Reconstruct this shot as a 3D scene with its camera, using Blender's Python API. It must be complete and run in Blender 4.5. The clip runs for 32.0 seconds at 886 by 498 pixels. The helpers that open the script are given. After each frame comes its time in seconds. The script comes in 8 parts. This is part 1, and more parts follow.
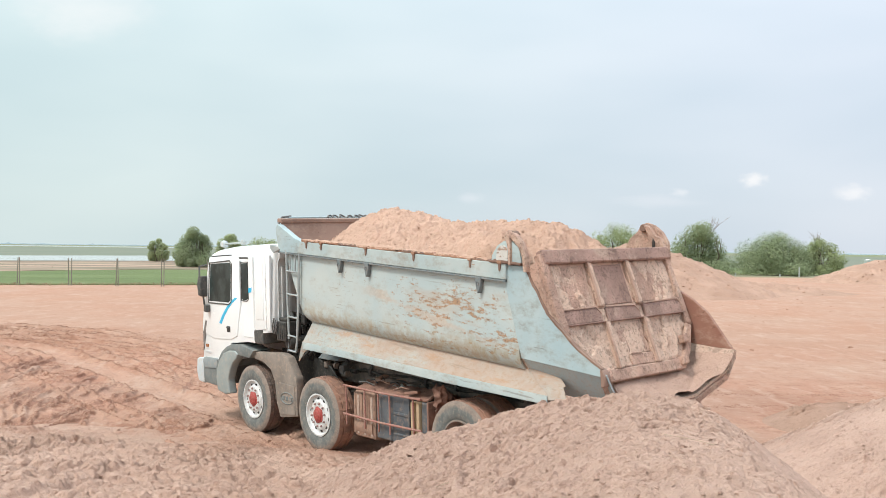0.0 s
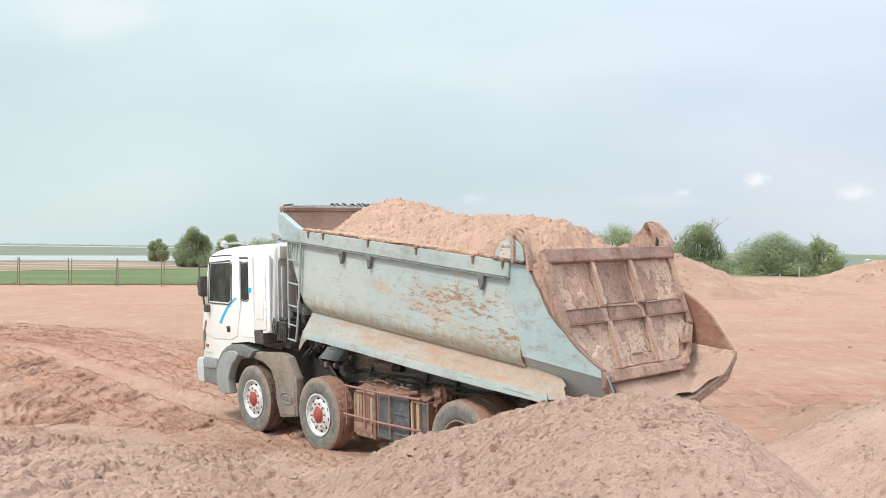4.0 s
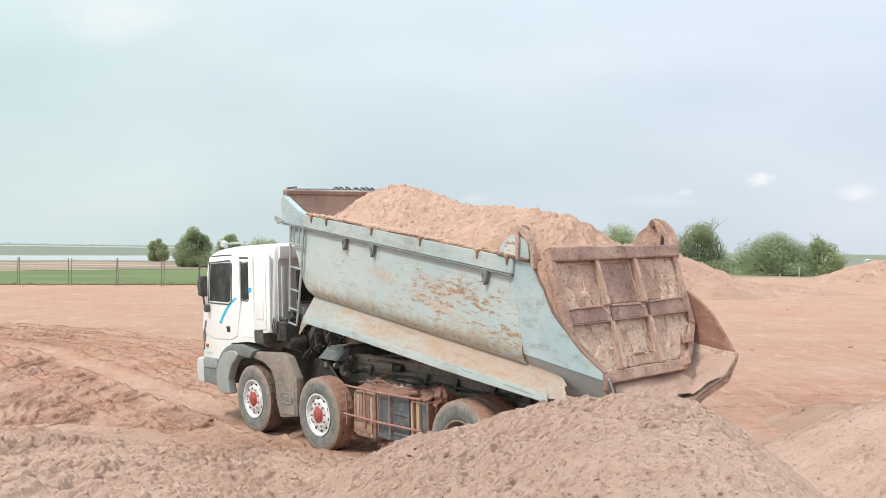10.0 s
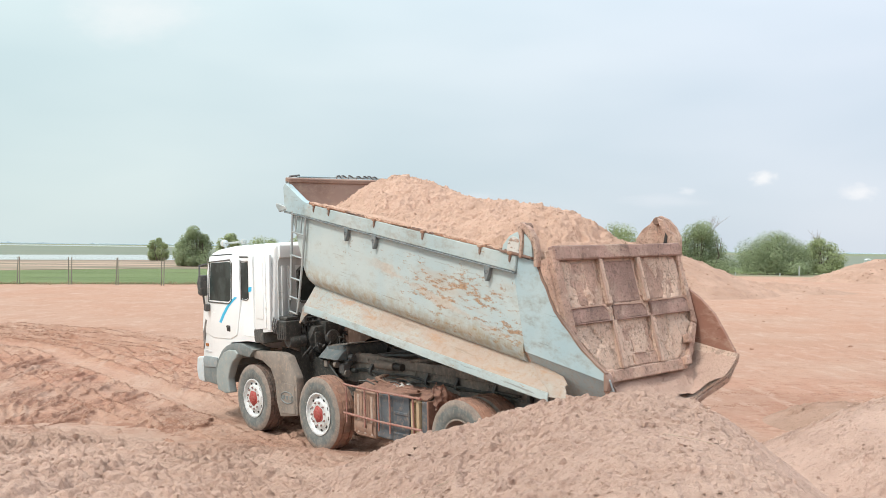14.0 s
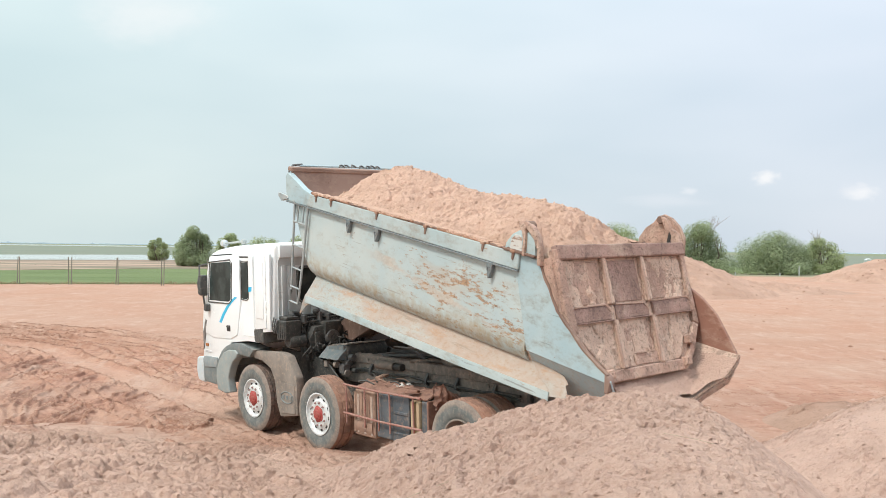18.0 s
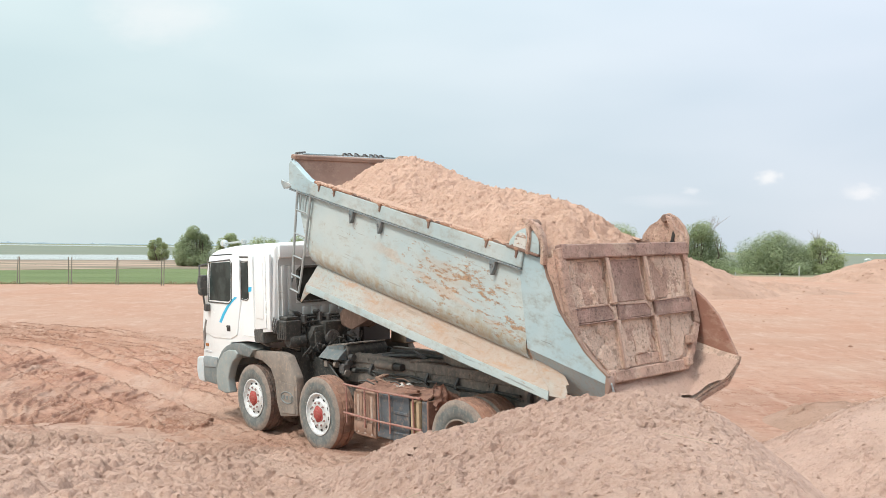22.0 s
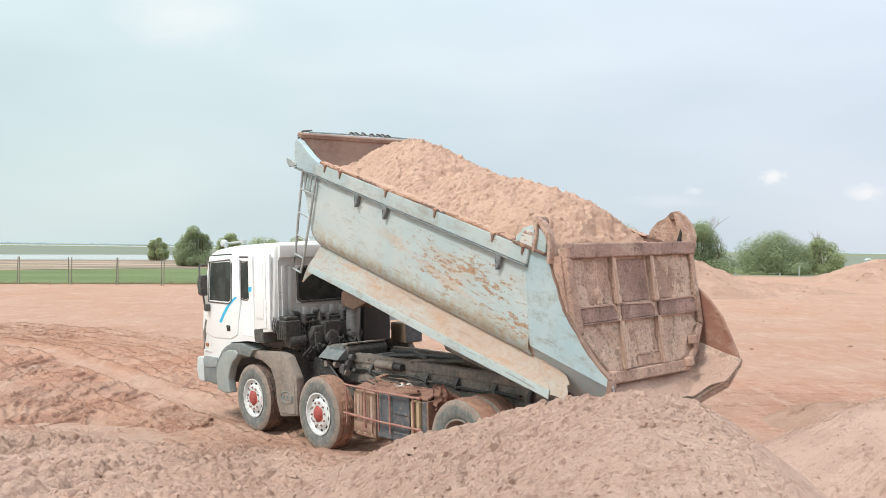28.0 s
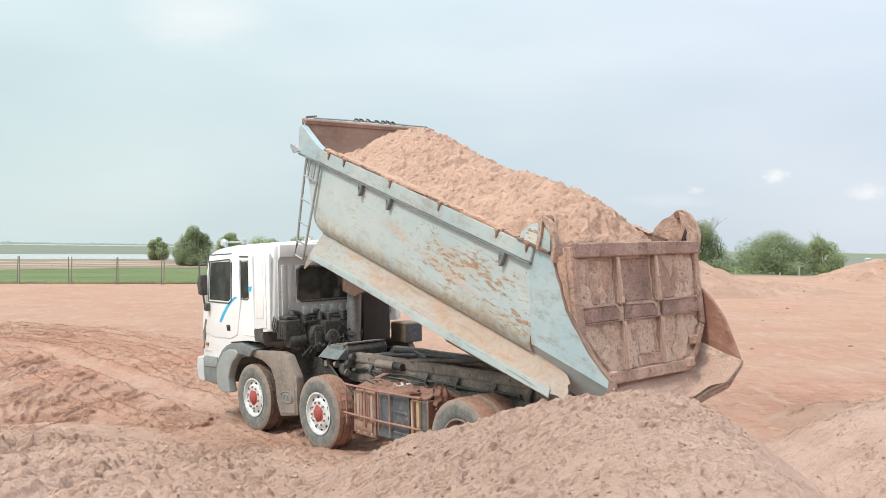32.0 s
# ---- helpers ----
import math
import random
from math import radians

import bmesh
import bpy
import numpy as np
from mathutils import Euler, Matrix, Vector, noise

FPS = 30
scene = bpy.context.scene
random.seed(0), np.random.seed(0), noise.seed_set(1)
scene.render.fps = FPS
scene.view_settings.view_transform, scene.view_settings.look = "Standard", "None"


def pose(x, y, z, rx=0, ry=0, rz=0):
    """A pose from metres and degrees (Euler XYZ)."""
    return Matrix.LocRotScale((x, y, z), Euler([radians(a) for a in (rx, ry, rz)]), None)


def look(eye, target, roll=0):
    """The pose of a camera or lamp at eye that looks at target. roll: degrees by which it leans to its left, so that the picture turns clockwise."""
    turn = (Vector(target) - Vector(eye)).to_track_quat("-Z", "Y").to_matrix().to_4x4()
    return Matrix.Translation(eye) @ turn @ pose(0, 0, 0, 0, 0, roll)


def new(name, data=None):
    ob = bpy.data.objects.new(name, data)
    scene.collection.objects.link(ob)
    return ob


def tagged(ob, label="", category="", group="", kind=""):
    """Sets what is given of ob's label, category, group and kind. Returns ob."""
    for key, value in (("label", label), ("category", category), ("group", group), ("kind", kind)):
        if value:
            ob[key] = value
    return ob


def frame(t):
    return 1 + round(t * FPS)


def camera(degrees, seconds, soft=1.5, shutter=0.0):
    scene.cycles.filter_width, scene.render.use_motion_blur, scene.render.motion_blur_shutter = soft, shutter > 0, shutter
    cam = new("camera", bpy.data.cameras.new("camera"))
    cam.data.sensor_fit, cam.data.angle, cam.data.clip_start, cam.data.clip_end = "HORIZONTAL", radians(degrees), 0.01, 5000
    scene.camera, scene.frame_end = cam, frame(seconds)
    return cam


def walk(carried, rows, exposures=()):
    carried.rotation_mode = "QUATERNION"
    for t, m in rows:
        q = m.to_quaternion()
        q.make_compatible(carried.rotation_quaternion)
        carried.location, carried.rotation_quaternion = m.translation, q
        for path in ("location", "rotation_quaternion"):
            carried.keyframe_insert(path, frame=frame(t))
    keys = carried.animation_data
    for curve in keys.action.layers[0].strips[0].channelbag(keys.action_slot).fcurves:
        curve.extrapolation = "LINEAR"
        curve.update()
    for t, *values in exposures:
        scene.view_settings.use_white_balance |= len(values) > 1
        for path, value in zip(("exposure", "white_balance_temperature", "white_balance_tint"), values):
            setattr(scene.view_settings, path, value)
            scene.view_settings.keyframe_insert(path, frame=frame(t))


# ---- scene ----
SECONDS = 32.0
cam = camera(52.2, SECONDS, soft=0.5)
EYE = (0.0, 0.0, 2.9)


def aim(tilt):
    """The camera's pose: level but for a hair of tilt, rolled as it was held."""
    return look(EYE, (0.0, 100.0, 2.9 - 100.0 * math.tan(radians(tilt))), 0.716)


walk(cam, [(0.0, aim(0.0)), (10.5, aim(0.004)), (13.8, aim(0.05)), (20.0, aim(0.054)), (30.0, aim(0.058)), (32.0, aim(0.082))])

# ---- world, sun, exposure ----
SUN_ELEV, SUN_AZ = 54.0, 232.0     # azimuth clockwise from +y


def build_world():
    w = bpy.data.worlds.new("overcast_sky")
    scene.world = w
    w.use_nodes = True
    nt = w.node_tree
    nt.nodes.clear()
    N, Lk = nt.nodes.new, nt.links.new
    sky = N("ShaderNodeTexSky")
    sky.sky_type = 'NISHITA'
    sky.sun_disc = False
    sky.sun_elevation = radians(SUN_ELEV)
    sky.sun_rotation = radians(SUN_AZ)
    sky.air_density, sky.dust_density, sky.ozone_density = 1.0, 2.0, 1.0
    dim = N("ShaderNodeVectorMath"); dim.operation = 'SCALE'
    dim.inputs["Scale"].default_value = 0.085
    Lk(sky.outputs[0], dim.inputs[0])
    tc = N("ShaderNodeTexCoord")
    sep = N("ShaderNodeSeparateXYZ"); Lk(tc.outputs["Generated"], sep.inputs[0])
    # cloud deck: soft large noise, flattened towards the horizon
    mp = N("ShaderNodeMapping"); mp.inputs["Scale"].default_value = (1.0, 1.0, 3.2)
    Lk(tc.outputs["Generated"], mp.inputs[0])
    n1 = N("ShaderNodeTexNoise"); n1.inputs["Scale"].default_value = 2.6
    n1.inputs["Detail"].default_value = 3.0; n1.inputs["Roughness"].default_value = 0.42
    Lk(mp.outputs[0], n1.inputs["Vector"])
    deck = N("ShaderNodeValToRGB")
    deck.color_ramp.elements[0].position, deck.color_ramp.elements[1].position = 0.30, 0.72
    deck.color_ramp.elements[0].color = (0.60, 0.715, 0.755, 1)
    deck.color_ramp.elements[1].color = (0.74, 0.825, 0.845, 1)
    Lk(n1.outputs["Fac"], deck.inputs[0])
    # the deck is brighter overhead, as overcast skies are
    up = N("ShaderNodeMapRange"); up.interpolation_type = 'SMOOTHSTEP'
    up.inputs["From Min"].default_value, up.inputs["From Max"].default_value = 0.0, 0.9
    up.inputs["To Min"].default_value, up.inputs["To Max"].default_value = 1.08, 2.0
    Lk(sep.outputs["Z"], up.inputs["Value"])
    high = N("ShaderNodeMapRange"); high.interpolation_type = 'SMOOTHSTEP'
    high.inputs["From Min"].default_value, high.inputs["From Max"].default_value = 0.3, 1.0
    high.inputs["To Min"].default_value, high.inputs["To Max"].default_value = 0.0, 0.4
    Lk(sep.outputs["Z"], high.inputs["Value"])
    both = N("ShaderNodeMath"); both.operation = 'ADD'
    Lk(up.outputs[0], both.inputs[0]); Lk(high.outputs[0], both.inputs[1])
    lift = N("ShaderNodeVectorMath"); lift.operation = 'SCALE'
    Lk(deck.outputs[0], lift.inputs[0]); Lk(both.outputs[0], lift.inputs["Scale"])
    # the deck turns from greenish in the west to bluish in the east
    hue = N("ShaderNodeMapRange"); hue.interpolation_type = 'SMOOTHSTEP'
    hue.inputs["From Min"].default_value, hue.inputs["From Max"].default_value = -0.5, 0.5
    Lk(sep.outputs["X"], hue.inputs["Value"])
    cast = N("ShaderNodeMix"); cast.data_type = 'RGBA'
    cast.inputs["A"].default_value, cast.inputs["B"].default_value = (0.975, 1.015, 0.99, 1), (1.04, 1.0, 1.075, 1)
    Lk(hue.outputs[0], cast.inputs["Factor"])
    tint = N("ShaderNodeVectorMath"); tint.operation = 'MULTIPLY'
    Lk(lift.outputs[0], tint.inputs[0]); Lk(cast.outputs["Result"], tint.inputs[1])
    lift = tint
    mix = N("ShaderNodeMix"); mix.data_type = 'RGBA'
    mix.inputs["Factor"].default_value = 0.86
    Lk(dim.outputs[0], mix.inputs["A"]); Lk(lift.outputs[0], mix.inputs["B"])
    bg = N("ShaderNodeBackground"); bg.inputs["Strength"].default_value = 1.0
    Lk(mix.outputs["Result"], bg.inputs[0])
    out = N("ShaderNodeOutputWorld"); Lk(bg.outputs[0], out.inputs[0])


build_world()
sun_data = bpy.data.lights.new("sun", 'SUN')
sun_data.energy, sun_data.angle, sun_data.color = 2.8, radians(12.0), (1.0, 0.96, 0.90)
sun = new("sun", sun_data)
_az, _el = radians(SUN_AZ), radians(SUN_ELEV)
sun.matrix_basis = look((math.sin(_az) * math.cos(_el) * 50, math.cos(_az) * math.cos(_el) * 50, math.sin(_el) * 50), (0, 0, 0))
scene.view_settings.exposure = 0.0

# ---- materials ----


class Nodes:
    """A small node-material kit on object coordinates."""

    def __init__(self, name, rough=0.7, metal=0.0):
        self.m = bpy.data.materials.new(name)
        self.m.use_nodes = True
        self.nt = self.m.node_tree
        self.b = self.nt.nodes["Principled BSDF"]
        self.b.inputs["Roughness"].default_value = rough
        self.b.inputs["Metallic"].default_value = metal
        self.tc = self.add("ShaderNodeTexCoord")

    def add(self, kind):
        return self.nt.nodes.new(kind)

    def link(self, a, b):
        self.nt.links.new(a, b)

    def noise(self, scale, detail=4.0, rough=0.55, stretch=(1, 1, 1), offset=(0, 0, 0)):
        mp = self.add("ShaderNodeMapping")
        mp.inputs["Scale"].default_value = stretch
        mp.inputs["Location"].default_value = offset
        self.link(self.tc.outputs["Object"], mp.inputs[0])
        n = self.add("ShaderNodeTexNoise")
        n.inputs["Scale"].default_value, n.inputs["Detail"].default_value, n.inputs["Roughness"].default_value = scale, detail, rough
        self.link(mp.outputs[0], n.inputs["Vector"])
        return n.outputs["Fac"]

    def streaks(self, angle, scale, along, width, seed):
        """Long thin wavering lines that run at an angle (degrees) across the ground."""
        turn = self.add("ShaderNodeMapping")
        turn.inputs["Rotation"].default_value = (0, 0, radians(-angle))
        self.link(self.tc.outputs["Object"], turn.inputs[0])
        mp = self.add("ShaderNodeMapping")
        mp.inputs["Scale"].default_value, mp.inputs["Location"].default_value = (along, 1.0, 1.0), (seed, 2.7 * seed, 0)
        self.link(turn.outputs[0], mp.inputs[0])
        n = self.add("ShaderNodeTexNoise")
        n.inputs["Scale"].default_value, n.inputs["Detail"].default_value, n.inputs["Roughness"].default_value = scale, 5.0, 0.62
        self.link(mp.outputs[0], n.inputs["Vector"])
        return self.ramp(self.math('ABSOLUTE', self.math('SUBTRACT', n.outputs["Fac"], 0.5), 0.0), 0.0, width, 1.0, 0.0)

    def ramp(self, fac, lo, hi, a=0.0, b=1.0):
        r = self.add("ShaderNodeMapRange")
        r.interpolation_type = 'SMOOTHSTEP'
        for k, v in (("From Min", lo), ("From Max", hi), ("To Min", a), ("To Max", b)):
            r.inputs[k].default_value = v
        self.link(fac, r.inputs["Value"])
        return r.outputs[0]

    def math(self, op, a, b):
        m = self.add("ShaderNodeMath")
        m.operation = op
        for i, v in enumerate((a, b)):
            if isinstance(v, (int, float)):
                m.inputs[i].default_value = v
            else:
                self.link(v, m.inputs[i])
        return m.outputs[0]

    def mix(self, fac, a, b):
        m = self.add("ShaderNodeMix")
        m.data_type = 'RGBA'
        for k, v in (("Factor", fac), ("A", a), ("B", b)):
            if isinstance(v, (int, float)):
                m.inputs[k].default_value = v
            elif isinstance(v, tuple):
                m.inputs[k].default_value = (*v, 1)
            else:
                self.link(v, m.inputs[k])
        return m.outputs["Result"]

    def axis(self, which):
        s = self.add("ShaderNodeSeparateXYZ")
        self.link(self.tc.outputs["Object"], s.inputs[0])
        return s.outputs[which]

    def colour(self, c):
        self.link(c, self.b.inputs["Base Color"])

    def bump(self, height, strength, distance):
        bp = self.add("ShaderNodeBump")
        bp.inputs["Strength"].default_value, bp.inputs["Distance"].default_value = strength, distance
        self.link(height, bp.inputs["Height"])
        self.link(bp.outputs[0], self.b.inputs["Normal"])

    def rough(self, fac, lo, hi):
        self.link(self.ramp(fac, 0.2, 0.8, lo, hi), self.b.inputs["Roughness"])


def soil_material(name, dry, damp, dark, grain=1.0, rim=False):
    """Loose soil; rim: it thins to the yard's red soil towards its far side."""
    k = Nodes(name, 0.95)
    big = k.ramp(k.noise(0.35, 4), 0.38, 0.64)
    mid = k.ramp(k.noise(2.6 * grain, 6, 0.62), 0.42, 0.66)
    fine = k.noise(34 * grain, 5, 0.7)
    c = k.mix(big, damp, dry)
    c = k.mix(k.math('MULTIPLY', mid, 0.45), c, tuple(0.5 * (p + q) for p, q in zip(dark, dry)))
    c = k.mix(k.ramp(fine, 0.54, 0.70, 0.0, 0.35), c, dark)
    c = k.mix(k.ramp(k.noise(13 * grain, 5, 0.7, (1, 1.3, 1)), 0.555, 0.66, 0.0, 0.42), c, dark)
    c = k.mix(k.ramp(k.noise(70, 2), 0.66, 0.74, 0.0, 0.35), c, tuple(min(1.0, v * 1.35) for v in dry))
    if rim:
        thin = k.ramp(k.math('ADD', k.math('ADD', k.axis("Y"), k.ramp(k.axis("X"), -5.3, -2.3, -1.5, 0.5)), k.math('MULTIPLY', k.math('SUBTRACT', k.noise(1.1, 6, 0.65), 0.5), 6.0)), 11.4, 13.6, 0.0, 0.9)
        c = k.mix(thin, c, k.mix(k.ramp(k.noise(2.3, 6, 0.65), 0.4, 0.6), (0.47, 0.27, 0.195), (0.53, 0.335, 0.25)))
    k.colour(c)
    k.bump(k.math('ADD', k.math('MULTIPLY', fine, 0.6), k.noise(9 * grain, 6, 0.75)), 1.0, 0.055)
    k.b.inputs["Specular IOR Level"].default_value = 0.15
    return k.m


def paint_material(name, base, second, dirt, dirt_amount=0.35, rust=None, rust_amount=0.0, rough=0.5, region=None, metal=0.0):
    """Painted steel with faded patches, dust and, where asked, rust in streaks and flakes; region: (y, z, half y, half z) where rust gathers."""
    k = Nodes(name, rough, metal)
    fade = k.ramp(k.noise(1.3, 4), 0.35, 0.68)
    c = k.mix(fade, base, second)
    dust = k.ramp(k.noise(4.3, 8, 0.74, (1, 0.8, 1.5)), 0.58 - 0.25 * dirt_amount, 0.86 - 0.2 * dirt_amount)
    c = k.mix(k.math('MULTIPLY', dust, min(1.0, 0.35 + dirt_amount)), c, dirt)
    fine = k.noise(38, 4, 0.7)
    c = k.mix(k.ramp(fine, 0.58, 0.8, 0.0, 0.22), c, dirt)
    scratch = k.ramp(k.noise(5.0, 6, 0.7, (1, 0.22, 4.0), (7, 2, 5)), 0.625, 0.665, 0.0, 0.5)
    c = k.mix(k.math('MULTIPLY', scratch, min(1.0, 2.5 * dirt_amount)), c, tuple(v * 0.55 for v in dirt))
    if rust:
        flake = k.noise(11.5, 9, 0.76, (1, 0.5, 1.5))
        fac = k.ramp(flake, 0.67 - 0.2 * rust_amount, 0.72 - 0.2 * rust_amount)
        if region:
            dy = k.ramp(k.math('ABSOLUTE', k.math('SUBTRACT', k.axis("Y"), region[0]), 0.0), region[2] * 0.3, region[2], 1.0, 0.0)
            dz = k.ramp(k.math('ABSOLUTE', k.math('SUBTRACT', k.axis("Z"), region[1]), 0.0), region[3] * 0.3, region[3], 1.0, 0.0)
            near = k.math('MULTIPLY', dy, dz)
            raw = k.math('ADD', k.math('MULTIPLY', flake, 0.75), k.math('ADD', k.math('MULTIPLY', near, 0.10), k.math('MULTIPLY', k.noise(1.9, 4, 0.5, (1, 0.5, 1.6)), 0.32)))
            c = k.mix(k.ramp(raw, 0.645, 0.672, 0.0, 0.4), c, (0.30, 0.20, 0.12))
            thick = k.ramp(raw, 0.668, 0.705)
            fac = k.math('MAXIMUM', fac, thick)
            wash = k.ramp(k.math('ADD', k.noise(2.2, 6, 0.6, (1, 0.35, 1.6)), k.math('MULTIPLY', near, 0.14)), 0.60, 0.80, 0.0, 0.5)
            c = k.mix(wash, c, tuple(0.5 * (p + q) for p, q in zip(rust, second)))
            # one long scrape that falls towards the tail
            line = k.math('ABSOLUTE', k.math('SUBTRACT', k.axis("Z"), k.math('ADD', k.math('MULTIPLY', k.axis("Y"), 0.15), 0.37)), 0.0)
            line = k.math('ADD', line, k.math('MULTIPLY', k.math('SUBTRACT', k.noise(3.2, 6, 0.65, (1, 0.6, 1.4), (3, 7, 1)), 0.5), 0.42))
            reach = k.ramp(k.math('ABSOLUTE', k.math('SUBTRACT', k.axis("Y"), 2.3), 0.0), 0.9, 1.6, 1.0, 0.0)
            scrape = k.math('MULTIPLY', k.ramp(line, 0.0, 0.065, 0.42, 0.0), reach)
            c = k.mix(scrape, c, k.mix(k.ramp(k.noise(17, 6, 0.7), 0.4, 0.6), (0.60, 0.40, 0.27), (0.46, 0.25, 0.13)))
            chip = k.math('MULTIPLY', k.ramp(k.noise(14, 7, 0.72, (1, 0.8, 0.8), (2, 6, 4)), 0.62, 0.65, 0.0, 0.8), k.ramp(k.noise(1.1, 4, 0.5, (1, 0.7, 1), (5, 2, 8)), 0.44, 0.56))
            c = k.mix(chip, c, (0.29, 0.22, 0.16))
        c = k.mix(k.math('MULTIPLY', fac, 0.8), c, k.mix(k.ramp(fine, 0.4, 0.62), tuple(min(1, v * 1.1) for v in rust), tuple(v * 0.5 for v in rust)))
    if region:
        # grime settled along the foot of the side
        foot = k.ramp(k.math('ADD', k.axis("Z"), k.math('MULTIPLY', k.noise(3.0, 6, 0.7, (1, 0.5, 1)), 0.5)), 0.60, 0.90, 0.75, 0.0)
        c = k.mix(k.math('MULTIPLY', foot, k.ramp(k.noise(7, 6, 0.7), 0.35, 0.65)), c, (0.37, 0.265, 0.14))
    k.colour(c)
    k.rough(k.math('ADD', k.math('MULTIPLY', dust, 0.5), k.math('MULTIPLY', fine, 0.5)), max(0.2, rough - 0.12), min(1.0, rough + 0.3))
    k.bump(k.math('ADD', k.noise(1.7, 3), k.math('MULTIPLY', fine, 0.12)), 0.35, 0.03)
    return k.m


def ground_material():
    """Laterite yard: orange-pink packed soil, redder wet churned soil near the tracks, grey-beige spoil close by."""
    k = Nodes("packed_laterite_soil", 0.95)
    x, y = k.axis("X"), k.axis("Y")
    big = k.ramp(k.noise(0.09, 5, 0.6, (1.6, 0.8, 1)), 0.36, 0.66)
    band = k.ramp(k.noise(0.9, 7, 0.72, (0.9, 0.7, 1)), 0.5, 0.62, 0.0, 0.38)
    streak = k.ramp(k.noise(0.45, 6, 0.66, (0.9, 0.9, 1)), 0.38, 0.68)
    c = k.mix(big, (0.455, 0.256, 0.178), (0.435, 0.262, 0.189))
    c = k.mix(k.math('MULTIPLY', streak, 0.3), c, (0.50, 0.325, 0.248))
    c = k.mix(band, c, (0.45, 0.265, 0.19))
    churn = k.ramp(k.math('ADD', y, k.math('MULTIPLY', k.noise(0.25, 4), 10.0)), 24.0, 38.0, 1.0, 0.0)
    c = k.mix(k.math('MULTIPLY', churn, 0.85), c, k.mix(k.ramp(k.noise(0.7, 6, 0.65, (1, 0.6, 1)), 0.35, 0.65), (0.45, 0.23, 0.16), (0.51, 0.31, 0.225)))
    ex, ey = k.math('MULTIPLY', k.math('SUBTRACT', x, 5.6), 0.42), k.math('MULTIPLY', k.math('SUBTRACT', y, 17.6), 0.62)
    wet = k.math('ADD', k.math('ADD', k.math('MULTIPLY', ex, ex), k.math('MULTIPLY', ey, ey)), k.math('MULTIPLY', k.math('SUBTRACT', k.noise(0.9, 6, 0.65, (0.5, 1.4, 1)), 0.5), 2.0))
    c = k.mix(k.ramp(wet, 0.5, 1.3, 0.6, 0.0), c, (0.37, 0.19, 0.13))
    fine = k.noise(16, 6, 0.7)
    c = k.mix(k.ramp(fine, 0.54, 0.70, 0.0, 0.4), c, (0.36, 0.19, 0.13))
    c = k.mix(k.ramp(k.noise(1.9, 7, 0.74), 0.52, 0.61, 0.0, 0.3), c, (0.41, 0.225, 0.155))
    damp = k.math('MULTIPLY', churn, k.ramp(k.noise(3.2, 8, 0.74, (0.8, 1, 1), (4, 9, 0)), 0.52, 0.60, 0.0, 0.65))
    c = k.mix(damp, c, (0.34, 0.165, 0.11))
    # damp turned-up soil along the wheel tracks, its ridges' shade painted in: one set sweeps round the yard, the other
    # fans out before the lane
    west = k.math('MULTIPLY', churn, k.ramp(x, -2.5, 0.5, 1.0, 0.0))
    fore = k.ramp(k.math('ADD', k.math('ADD', y, k.math('MULTIPLY', x, 1.19)), k.math('MULTIPLY', k.noise(0.4, 4), 1.5)), 10.6, 11.6, 1.0, 0.0)
    gaps = k.ramp(k.noise(0.8, 5, 0.6, offset=(7, 3, 0)), 0.40, 0.56, 0.15, 1.0)
    sweep = k.math('MAXIMUM', k.streaks(-27, 0.9, 0.10, 0.030, 3.0), k.streaks(-18, 1.5, 0.10, 0.030, 8.0))
    fan = k.math('MAXIMUM', k.streaks(97, 1.7, 0.14, 0.034, 5.0), k.math('MAXIMUM', k.streaks(118, 1.5, 0.16, 0.030, 11.0), k.streaks(60, 1.3, 0.16, 0.026, 14.0)))
    lines = k.math('ADD', k.math('MULTIPLY', fore, fan), k.math('MULTIPLY', k.math('SUBTRACT', 1.0, fore), sweep))
    lane = k.math('ADD', k.math('SUBTRACT', k.math('ADD', y, k.math('MULTIPLY', x, 1.19)), 11.45), k.math('MULTIPLY', k.math('SUBTRACT', k.noise(0.7, 4), 0.5), 0.8))
    lane = k.math('MULTIPLY', k.ramp(k.math('ABSOLUTE', lane, 0.0), 0.45, 0.72, 1.0, 0.0), k.ramp(x, -13.5, -11.0))
    lines = k.math('MULTIPLY', k.math('MULTIPLY', lines, gaps), k.math('MULTIPLY', west, 0.9))
    c = k.mix(k.math('MULTIPLY', lines, k.math('SUBTRACT', 1.0, lane)), c, (0.28, 0.138, 0.093))
    c = k.mix(k.math('MULTIPLY', k.math('MULTIPLY', lane, west), 0.5), c, (0.54, 0.345, 0.26))
    c = k.mix(k.ramp(k.noise(4.5, 5), 0.6, 0.75, 0.0, 0.4), c, (0.58, 0.41, 0.32))
    c = k.mix(k.ramp(k.noise(0.22, 7, 0.66, (1, 0.8, 1), (3, 3, 0)), 0.42, 0.62, 0.0, 0.45), c, (0.485, 0.332, 0.256))
    c = k.mix(k.ramp(k.noise(3.1, 7, 0.74, (0.7, 1.0, 1), (8, 1, 0)), 0.57, 0.63, 0.0, 0.5), c, (0.35, 0.19, 0.13))
    c = k.mix(k.ramp(k.noise(6.5, 6, 0.72, (0.6, 1.0, 1), (1, 8, 0)), 0.56, 0.66, 0.0, 0.4), c, (0.56, 0.40, 0.318))
    c = k.mix(k.ramp(k.noise(0.5, 6, 0.62, (0.10, 1.3, 1), (2, 5, 0)), 0.52, 0.70, 0.0, 0.18), c, (0.56, 0.38, 0.29))
